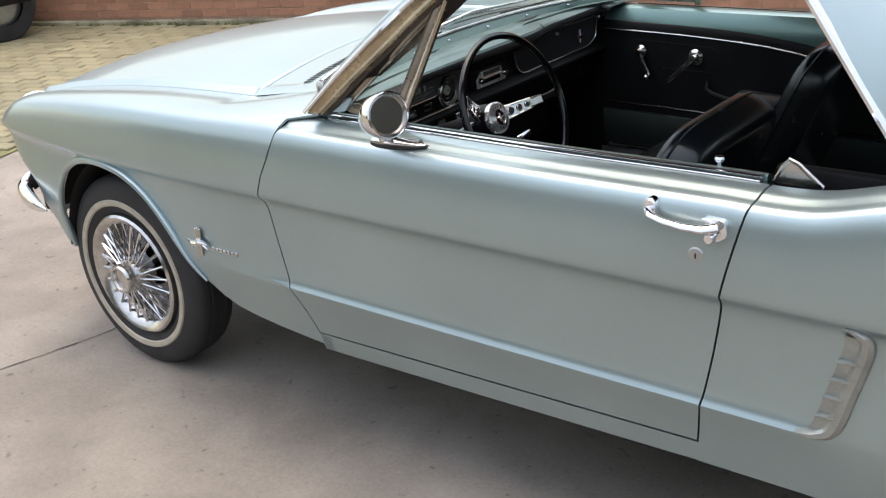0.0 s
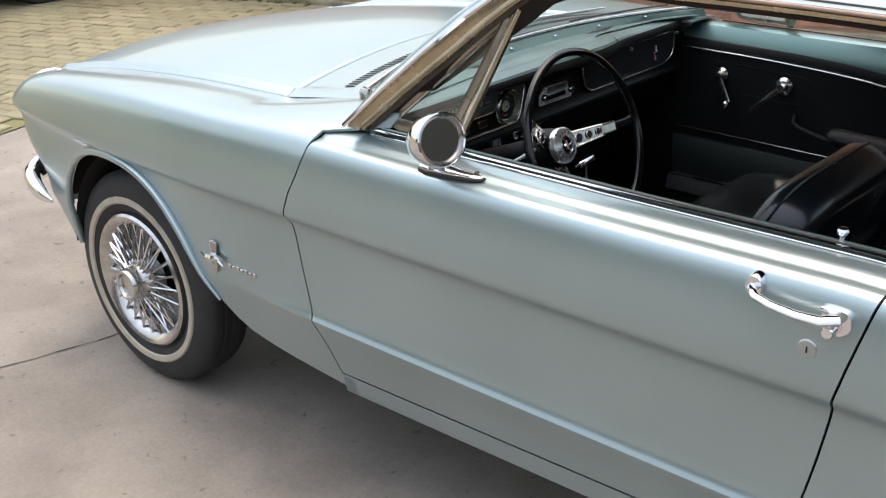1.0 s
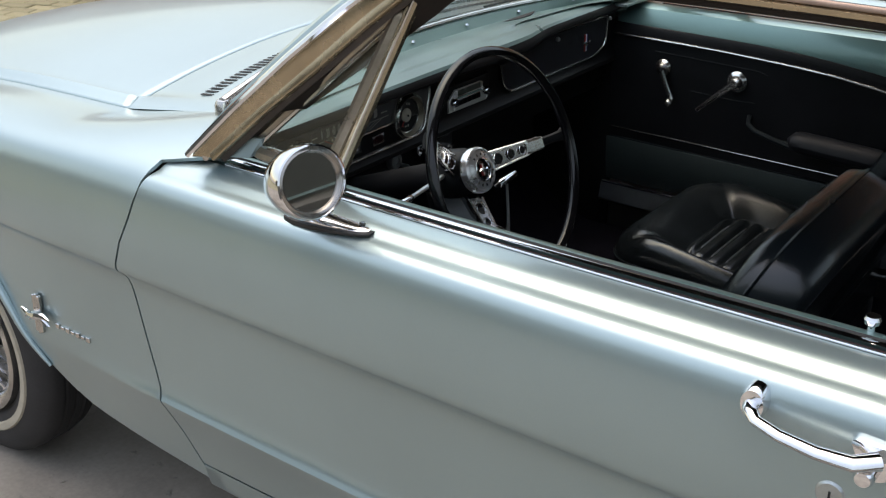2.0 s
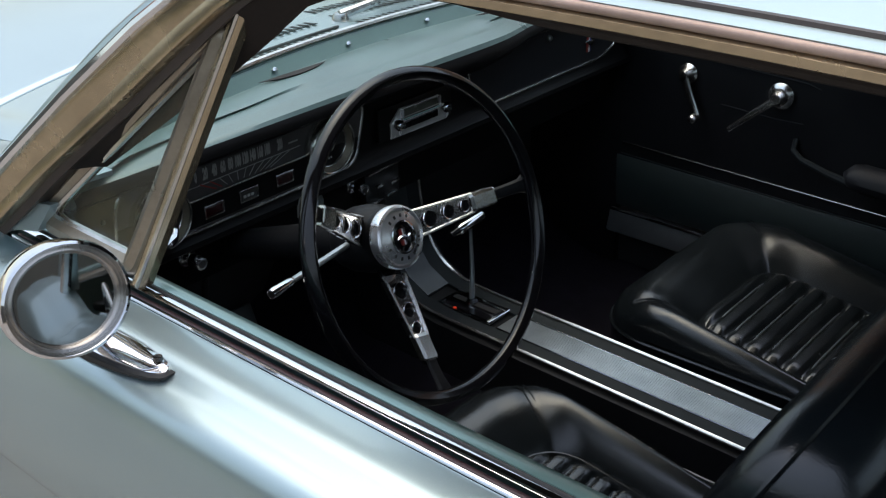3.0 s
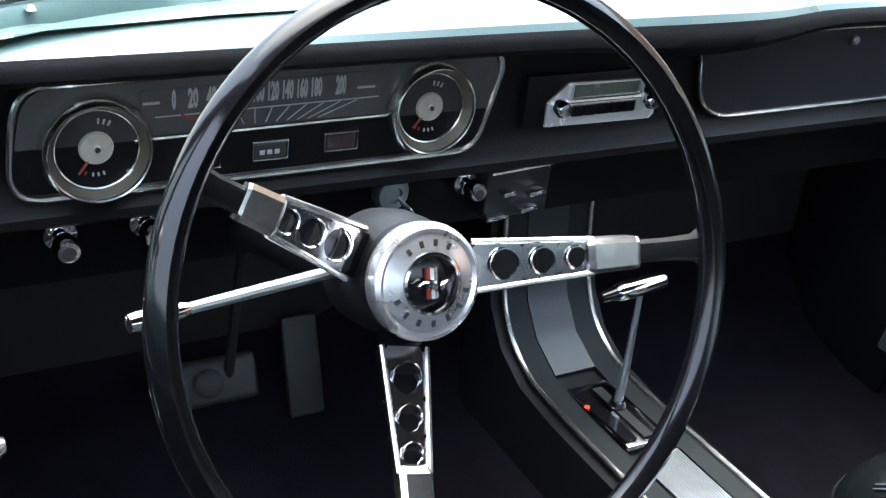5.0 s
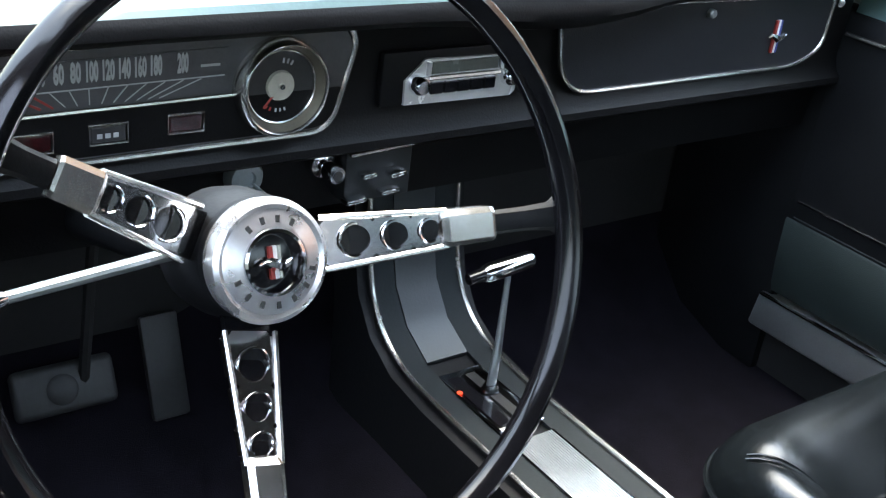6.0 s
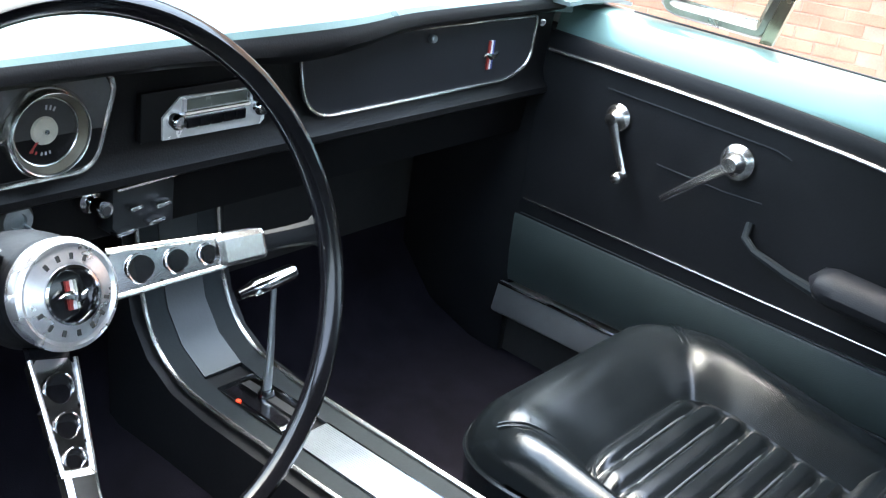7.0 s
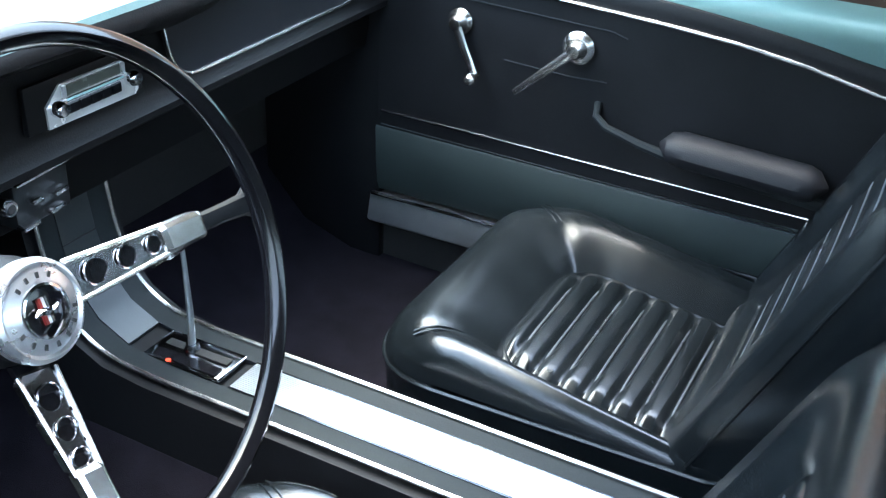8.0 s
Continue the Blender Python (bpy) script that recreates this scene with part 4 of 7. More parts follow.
part("front_apron", bm, PAINT, car, "painted apron behind the bumper", thick=0.006)
# ---- the car: inside ----
AX = lambda at, d: Matrix.Translation(at) @ V(d).to_track_quat("Z", "Y").to_matrix().to_4x4()


def quick(name, mat, parent, label, fn, sharp=35):
    bm = bmesh.new()
    fn(bm)
    return part(name, bm, mat, parent, label, sharp)


# floor, tunnel, toe board, roof lining, rear bulkhead
def floor_shape(bm):
    rows = []
    for x, z in ((0.615, 0.62), (0.60, 0.50), (0.62, 0.42), (0.70, 0.335), (0.80, 0.30), (1.10, 0.290), (1.6, 0.285), (2.0, 0.285), (2.35, 0.30)):
        rows.append([V((x, y, z + 0.13 * math.exp(-(y / 0.13) ** 4))) for y in [-0.70 + 0.05 * j for j in range(29)]])
    loft(bm, rows)


quick("floor_carpet", CARPET, car, "near-black pile carpet", floor_shape)
quick("roof_lining", HEADLINER, car, "black roof lining", lambda bm: loft(bm, [[V((1.25 + 1.1 * i / 10, y * 0.60, 1.279 + 0.045 * (1 - y * y))) for y in [-1 + j / 8 for j in range(17)]] for i in range(11)]))


def rear_bench(bm):
    prof = [(2.02, 0.30), (2.02, 0.44), (2.06, 0.475), (2.30, 0.46), (2.42, 0.47), (2.52, 0.80), (2.56, 0.88), (2.62, 0.90), (2.66, 0.88), (2.66, 0.30)]
    loft(bm, [[V((x, y, z + 0.01 * math.cos(y * 40))) for x, z in prof] for y in [-0.62 + 0.031 * j for j in range(41)]])


quick("rear_bench", LEATHER, car, "black vinyl rear bench seat", rear_bench)
quick("parcel_shelf", VINYL, car, "black parcel shelf", lambda bm: box(bm, (2.80, 0, 0.90), (0.36, 1.36, 0.02), None, 0.004))

# dashboard: padded top, face, lower lip
PADZ = lambda y: 0.935 + 0.006 * (1 - (y / 0.66) ** 2)


def PAD_X(y):
    """The pad's front edge, close behind the windscreen."""
    return max(0.776 + 0.095 * (abs(y) / 0.66) ** 2, WS_LOW(y).x + 0.012)


def pad_shape(bm):
    rows, brow = [], []
    for j in range(67):
        y = -0.66 + 1.32 * j / 66
        drop = 0.014 * math.exp(-((y - 0.10) / 0.12) ** 2)
        back = 0.022 / (1 + math.exp(-(y - 0.24) / 0.025))
        xr = 0.916 - back
        zt = PADZ(y)
        xf = PAD_X(y)
        wrinkle = 0.0015 * math.sin(y * 31) * math.sin(y * 7.3)
        brow.append([V(p) for p in ((0.872 - back * 0.3, y, 0.905 - drop * 0.5), (xr - 0.016, y, 0.906 - drop), (xr - 0.006, y, 0.909 - drop), (xr, y, 0.915 - drop * 0.7), (xr - 0.0005, y, 0.921 - drop * 0.4), (xr - 0.003, y, 0.9262 - drop * 0.3), (xr - 0.0062, y, 0.9304 - drop * 0.1))])
        rows.append([V(p) for p in ((xr - 0.0064, y, 0.9303 - drop * 0.1), (xr - 0.0105, y, zt - 0.0042), (xr - 0.016, y, zt - 0.0030), (xr - 0.030, y, zt - 0.0005), (xr - 0.036, y, zt + 0.0012), (xr - 0.042, y, zt + 0.0018), (xr - 0.06, y, zt + 0.003 + wrinkle), ((xr + xf) / 2, y, zt + 0.006 + wrinkle), (xf + 0.03, y, zt + 0.006), (xf, y, zt + 0.002), (xf, y, zt - 0.03))])
    loft(bm, rows)
    return brow


# the top's lighter material paints in sky sheen; the roll stays black
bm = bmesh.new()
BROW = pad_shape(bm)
dash_pad = part("dash_pad", bm, PAD, car, "padded vinyl dashboard top, windscreen sheen put into its blue-grey")
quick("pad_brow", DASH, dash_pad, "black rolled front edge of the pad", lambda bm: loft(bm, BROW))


def face_shape(bm):
    rows = []
    for j in range(45):
        y = -0.66 + 1.32 * j / 44
        rows.append([V(p) for p in ((0.874, y, 0.908), (0.868, y, 0.903), (0.864, y, 0.893), (0.862, y, 0.810), (0.868, y, 0.792), (0.876, y, 0.784), (0.877, y, 0.776), (0.868, y, 0.770), (0.848, y, 0.769), (0.842, y, 0.755), (0.835, y, 0.700), (0.80, y, 0.690))])
    loft(bm, rows)


dash = quick("dashboard", DASH, car, "black crinkle-finish metal dashboard", face_shape)
# painted metal shelf under the windscreen, with screws
def shelf_shape(bm):
    rows = []
    for j in range(45):
        y = -0.70 + 1.40 * j / 44
        a = WS_LOW(y) + V((0.006, 0, -0.0015))
        xf = PAD_X(y)
        rows.append([a + V((-0.01, 0, -0.02)), a, V(((a.x * 2 + xf) / 3, y, 0.952)), V((xf + 0.006, y, 0.934)), V((xf + 0.006, y, 0.92))])
    loft(bm, rows)


shelf = quick("windscreen_shelf", SHELF_TEAL, car, "teal painted metal strip below the windscreen", shelf_shape)
for y in (-0.56, -0.40, -0.22, -0.05, 0.14, 0.32, 0.5):
    quick("screw", CHROME, shelf, "", lambda bm: lathe(bm, [(0.0, 0.004), (0.003, 0.0035), (0.005, 0.0)], Matrix.Translation(((WS_LOW(y).x + 0.012) * 0.55 + PAD_X(y) * 0.45, y, 0.9515)), 10))
# speaker and defroster slots in the pad, dark bars standing for their shade
for y in (-0.20, 0.30):
    quick("defroster_slot", DARK_SHELL, dash_pad, "dark defroster slot", lambda bm: tube(bm, [V((PAD_X(y) + 0.010 + 0.010 * math.cos(1.6 * u), y + u * 0.068, PADZ(y) + 0.0060)) for u in [-1 + k / 5 for k in range(11)]], [0.0008, 0.003, 0.0055, 0.0075, 0.0085, 0.009, 0.0085, 0.0075, 0.0055, 0.003, 0.0008], 6, False, 0.35, (0, 0, 1)))

FX = 0.8665


def on_face(y, z, out=0.0):
    return V((FX + out, y, z))


def face_outline(bm, pts2, r, path_r, out=0.002, rounding=None, k=6):
    pts = rounded(pts2, rounding if rounding is not None else r, k)
    tube(bm, [on_face(p.x, p.y, out) for p in pts], path_r, 8, closed=True)


# instrument cluster
cluster = quick("instrument_panel", GAUGE_GREY, car, "recessed instrument panel with chrome outline", lambda bm: prism(bm, [on_face(p.x, p.y, -0.0015) for p in rounded([(-0.588, 0.800), (-0.150, 0.801), (-0.129, 0.880), (-0.140, 0.900), (-0.575, 0.893)], [0.03, 0.025, 0.02, 0.02, 0.03])], (0.003, 0, 0)))
CLUSTER_LINE = [(-0.592, 0.797), (-0.150, 0.798), (-0.127, 0.885), (-0.138, 0.904), (-0.580, 0.896)]
quick("cluster_trim", TRIM_CHROME, cluster, "chrome outline moulding", lambda bm: face_outline(bm, CLUSTER_LINE, 0.02, 0.0030, 0.003, [0.034, 0.026, 0.016, 0.016, 0.03]))
quick("cluster_brow", TRIM_CHROME, cluster, "bright upper edge of the instrument panel", lambda bm: tube(bm, [on_face(-0.560, 0.8965, 0.004), on_face(-0.35, 0.900, 0.004), on_face(-0.150, 0.9035, 0.004)], 0.0042, 8))
quick("cluster_panel", DASH, cluster, "black lower instrument panel", lambda bm: prism(bm, [on_face(p.x, p.y, 0.0016) for p in rounded([(-0.586, 0.802), (-0.152, 0.803), (-0.140, 0.842), (-0.585, 0.842)], [0.02, 0.02, 0.004, 0.004])], (0.0014, 0, 0)))


def gauge(y, z, needle):
    g = quick("gauge", GAUGE_FACE, cluster, "round gauge with cream centre and chrome ring", lambda bm: lathe(bm, [(0.0, 0.001), (0.040, 0.001), (0.041, 0.004)], AX(on_face(y, z, 0.0018), (1, 0, 0)), 36))
    m = AX(on_face(y, z, 0.0018), (1, 0, 0)) @ Matrix.Diagonal((1.07, 1.07, 1.0, 1))
    quick("gauge_ring", TRIM_CHROME, g, "chrome bezel ring", lambda bm: lathe(bm, [(0.0378, 0.013), (0.0384, 0.0165), (0.0396, 0.0172), (0.0415, 0.014), (0.0435, 0.008), (0.044, 0.0)], m, 44))
    quick("gauge_cone", GAUGE_CONE, g, "brown-grey sloping gauge wall", lambda bm: lathe(bm, [(0.0335, 0.0045), (0.0385, 0.0150)], m, 44))
    quick("gauge_inner_ring", TRIM_CHROME, g, "thin inner ring", lambda bm: lathe(bm, [(0.0312, 0.0015), (0.0314, 0.0055), (0.0325, 0.0064), (0.0337, 0.0055), (0.0338, 0.0015)], m, 40))
    quick("gauge_centre", CREAM, g, "cream gauge centre", lambda bm: lathe(bm, [(0.0, 0.006), (0.0025, 0.0062), (0.003, 0.0045), (0.0125, 0.004), (0.0135, 0.001)], m, 28))
    quick("gauge_pin", SMOKED, g, "", lambda bm: lathe(bm, [(0.0, 0.0080), (0.0022, 0.0075), (0.0026, 0.004)], m, 12))
    for a0, n, mat in ((62, 3, PALE_MARK), (236, 2, RED_MARK), (262, 3, PALE_MARK)):
        for q in range(n):
            a = radians(a0 + q * 11)
            c = on_face(y, z, 0.0034) + V((0, 0.0235 * math.cos(a), 0.0235 * math.sin(a)))
            quick("gauge_mark", mat, g, "", lambda bm: box(bm, c, (0.0008, 0.0016, 0.0045 if a0 == 62 else 0.0032), Matrix.Rotation(a - math.pi / 2, 4, "X")))
    a = radians(needle)
    quick("gauge_needle", RED_MARK, g, "red pointer", lambda bm: tube(bm, [on_face(y, z, 0.005) + V((0, 0.012 * math.cos(a), 0.012 * math.sin(a))), on_face(y, z, 0.005) + V((0, 0.026 * math.cos(a), 0.026 * math.sin(a)))], 0.0011, 5))


gauge(-0.519, 0.839, 235)
gauge(-0.2065, 0.849, 230)
# speedometer: pale upright blocks above a fan of fine lines
speedo = quick("speedometer", GAUGE_GREY, cluster, "horizontal speedometer strip with pale blocks", lambda bm: prism(bm, [on_face(p.x, p.y, 0.0018) for p in rounded([(-0.482, 0.846), (-0.258, 0.849), (-0.256, 0.889), (-0.482, 0.885)], 0.004)], (0.0015, 0, 0)))
def figures(text, at, height, width, mat, parent):
    """Raised figures on the dash face, from the built-in font."""
    cu = bpy.data.curves.new("figure", "FONT")
    cu.body, cu.size, cu.extrude, cu.align_x, cu.align_y, cu.resolution_u = text, 1.0, 0.01, "CENTER", "CENTER", 2
    cu.offset = 0.040
    tmp = bpy.data.objects.new("figure", cu)
    scene.collection.objects.link(tmp)
    bpy.context.view_layer.update()
    me = bpy.data.meshes.new_from_object(tmp.evaluated_get(bpy.context.evaluated_depsgraph_get()))
    bpy.data.objects.remove(tmp)
    xs, zs = [v.co.x for v in me.vertices], [v.co.y for v in me.vertices]
    kx, kz, cx, cz = width / (max(xs) - min(xs)), height / (max(zs) - min(zs)), (max(xs) + min(xs)) / 2, (max(zs) + min(zs)) / 2
    for v in me.vertices:
        v.co = at + V((v.co.z * 0.04, (v.co.x - cx) * kx, (v.co.y - cz) * kz))
    me.materials.append(mat)
    ob = new("figure", me)
    ob.parent = parent
    ob.matrix_parent_inverse = parent.matrix_world.inverted()
    return ob


for i, y in enumerate([-0.454, -0.4375, -0.4215] + [-0.4065 + 0.01365 * q for q in range(7)] + [-0.301]):
    figures(str(20 * i), on_face(y, 0.8760 + 0.0015 * i / 8, 0.0037), 0.0185, 0.0034 if i == 0 else 0.0088 if i < 5 else 0.0100, PALE_MARK, speedo)
for y, w in ((-0.473, 0.014), (-0.2755, 0.018)):
    quick("speed_block", PALE_MARK, speedo, "", lambda bm: box(bm, on_face(y, 0.874, 0.0036), (0.0008, w, 0.0022)))
for i in range(11):
    f = -1 + i / 5
    y0, y1 = -0.372 + 0.050 * f, -0.366 + 0.082 * f
    mat = RED_MARK if i < 2 else PALE_MARK
    quick("scale_line", mat, speedo, "", lambda bm: tube(bm, [on_face(y0, 0.8485, 0.0036), on_face(y1, 0.8625, 0.0036)], 0.0006 if i > 1 else 0.0014, 4))
quick("scale_bar", PALE_MARK, speedo, "", lambda bm: tube(bm, [on_face(-0.470, 0.8615, 0.0036), on_face(-0.262, 0.864, 0.0036)], 0.0007, 4))
quick("cluster_bar", TRIM_CHROME, cluster, "chrome divider bar", lambda bm: tube(bm, [on_face(-0.488, 0.8425, 0.004), on_face(-0.252, 0.845, 0.004)], 0.0019, 6))
for y, z, mat in ((-0.430, 0.8195, RED_LENS), (-0.367, 0.8215, GAUGE_FACE), (-0.298, 0.8235, RED_LENS)):
    w = quick("warning_light", mat, cluster, "small dark warning lens with chrome rim", lambda bm: box(bm, on_face(y, z, 0.004), (0.003, 0.030, 0.014), None, 0.001, 1))
    quick("light_rim", TRIM_CHROME, w, "chrome rim", lambda bm: tube(bm, [on_face(y + a * 0.0165, z + b * 0.0085, 0.005) for a, b in ((-1, -1), (1, -1), (1, 1), (-1, 1))], 0.0014, 6, closed=True))
for q in range(3):
    quick("odometer_mark", PALE_MARK, cluster, "", lambda bm: box(bm, on_face(-0.375 + q * 0.007, 0.8205, 0.0058), (0.0006, 0.0045, 0.004)))
for y, z in ((-0.243, 0.812), (-0.119, 0.902), (-0.60, 0.86)):
    quick("dash_screw", STEEL, dash, "", lambda bm: lathe(bm, [(0.0, 0.003), (0.003, 0.002), (0.0038, 0.0)], AX(on_face(y, z, -0.001), (1, 0, 0)), 10))

# glove box
GLOVE = [(0.142, 0.8055), (0.555, 0.806), (0.604, 0.828), (0.607, 0.899), (0.124, 0.905)]
glove = quick("glove_box", GRAINED, car, "black grained glove box door with chrome edge", lambda bm: prism(bm, [on_face(p.x, p.y, -0.002) for p in rounded(GLOVE, [0.055, 0.03, 0.02, 0.01, 0.015], 8)], (0.006, 0, 0)))
quick("glove_trim", TRIM_CHROME, glove, "chrome edge moulding", lambda bm: face_outline(bm, GLOVE, 0.02, 0.0028, 0.004, [0.055, 0.03, 0.02, 0.01, 0.015], 8))
quick("glove_knob", STEEL, glove, "small round latch", lambda bm: lathe(bm, [(0.0, 0.008), (0.004, 0.008), (0.0055, 0.006), (0.0055, 0.0)], AX(on_face(0.364, 0.887, 0.004), (1, 0, 0)), 16))
for q, mat in enumerate((RED_MARK, WHITE_MARK, BLUE_MARK)):
    quick("emblem_bar", mat, glove, "", lambda bm: box(bm, on_face(0.500 + (q - 1) * 0.004, 0.850, 0.0055), (0.003, 0.0038, 0.042)))
quick("emblem", CHROME, glove, "small chrome running-animal badge shape", lambda bm: tube(bm, [on_face(0.482 + 0.006 * q, 0.850 + 0.003 * math.sin(q * 1.4), 0.008) for q in range(7)], [0.0012, 0.0025, 0.004, 0.005, 0.004, 0.003, 0.001], 6))
quick("dash_end_knob", CHROME, dash, "chrome screw at the dashboard end", lambda bm: lathe(bm, [(0.0, 0.016), (0.006, 0.014), (0.007, 0.0)], AX((0.855, 0.640, 0.885), (0.7, -0.7, 0)), 14))

# radio with its black housing
radio = quick("radio", DASH, car, "chrome-faced radio with push buttons in a black housing", lambda bm: box(bm, on_face(-0.0065, 0.8435, 0.0), (0.010, 0.180, 0.056), None, 0.003))
quick("radio_face", RADIO_SILVER, radio, "chrome faceplate with slanted ends", lambda bm: prism(bm, [on_face(y, z, 0.004) for y, z in ((-0.070, 0.817), (-0.010, 0.816), (0.066, 0.815), (0.072, 0.820), (0.072, 0.836), (0.054, 0.845), (0.048, 0.861), (-0.048, 0.863), (-0.071, 0.842))], (0.004, 0, 0)))
quick("radio_dial", GREY_GREEN, radio, "grey-green tuning dial", lambda bm: box(bm, on_face(0.001, 0.8535, 0.0085), (0.003, 0.086, 0.0125), None, 0.001, 1))
quick("radio_bar", CHROME, radio, "", lambda bm: tube(bm, [on_face(-0.044, 0.8435, 0.010), on_face(0.046, 0.8430, 0.010)], 0.0024, 6))
quick("radio_buttons", BLACK_GLOSS, radio, "black push button strip", lambda bm: [box(bm, on_face(-0.033 + q * 0.0168, 0.8325, 0.0085), (0.006, 0.0158, 0.0125), None, 0.0012, 1) for q in range(5)])
for y in (-0.056, 0.060):
    quick("radio_knob", CHROME, radio, "round chrome knob", lambda bm: lathe(bm, [(0.0, 0.016), (0.007, 0.015), (0.0095, 0.011), (0.0105, 0.004), (0.0105, 0.0)], AX(on_face(y, 0.838, 0.006), (1, 0, 0)), 20))
for y, s in ((-0.045, 1), (0.047, -1)):
    quick("radio_bracket", HUB_SILVER, radio, "", lambda bm: box(bm, on_face(y, 0.8535, 0.010), (0.004, 0.004, 0.014)))

# switches below the dashboard
def knob(y, z, r=0.0125, length=0.034, x=0.846, name="dash_knob"):
    k = quick(name, CHROME, car, "round chrome pull knob", lambda bm: lathe(bm, [(0.004, 0.0), (0.004, length * 0.45), (r * 0.8, length * 0.5), (r, length * 0.62), (r, length * 0.9), (r * 0.85, length), (0.0, length * 1.02)], AX((x, y, z), (1, 0, 0)), 22))
    quick("knob_collar", CHROME, k, "chrome collar", lambda bm: lathe(bm, [(r * 1.40, 0.0), (r * 1.42, 0.006), (r * 1.30, 0.012), (r * 0.85, 0.0145), (0.004, 0.015)], AX((x, y, z), (1, 0, 0)), 22))
    quick("knob_face", GAUGE_FACE, k, "dark knob inlay", lambda bm: lathe(bm, [(0.0, 0.0006), (r * 0.5, 0.0005), (r * 0.55, 0.0)], AX((x + length * 1.015, y, z), (1, 0, 0)), 16))
    return k


knob(-0.549, 0.757, 0.0108, 0.046)
knob(-0.476, 0.759, 0.0108, 0.046)
knob(-0.147, 0.757, 0.0100, 0.040)
ign = quick("ignition_lock", STEEL, car, "round steel ignition lock", lambda bm: lathe(bm, [(0.019, 0.0), (0.019, 0.008), (0.016, 0.013), (0.009, 0.014), (0.008, 0.010), (0.0, 0.010)], AX((0.850, -0.232, 0.756), (1, 0, 0)), 26))
quick("key", STEEL, ign, "key left in the lock", lambda bm: box(bm, (0.876, -0.223, 0.747), (0.026, 0.003, 0.012), Matrix.Rotation(radians(35), 4, "X"), 0.001, 1))
heater = quick("heater_control", HEATER_GREY, car, "heater lever panel under the dashboard", lambda bm: box(bm, (0.850, -0.085, 0.742), (0.03, 0.080, 0.056), None, 0.003))
quick("heater_trim", CHROME, heater, "thin chrome top edge", lambda bm: box(bm, (0.868, -0.085, 0.7705), (0.006, 0.076, 0.0025), Matrix.Rotation(radians(3), 4, "X")))
for y, z, w in ((-0.118, 0.722, 0.024), (-0.070, 0.745, 0.020), (-0.078, 0.727, 0.022), (-0.105, 0.748, 0.016)):
    lv = quick("heater_lever", CHROME, heater, "small chrome slide lever", lambda bm: box(bm, (0.874, y, z), (0.014, w, 0.0055), Matrix.Rotation(radians(6), 4, "X"), 0.002, 2))

# steering wheel
WC, WT = V((1.231, -0.374, 0.8690)), radians(19.2)
WN = V((math.cos(WT), 0, math.sin(WT)))
WU, WV = V((0, 1, 0)), V((-math.sin(WT), 0, math.cos(WT)))
WR = 0.1973


def wp(a, r, d=0.0):
    """A point of the wheel: angle in degrees, radius, depth along the axis towards the driver."""
    a = radians(a)
    return WC + WU * (r * math.cos(a)) + WV * (r * math.sin(a)) + WN * d


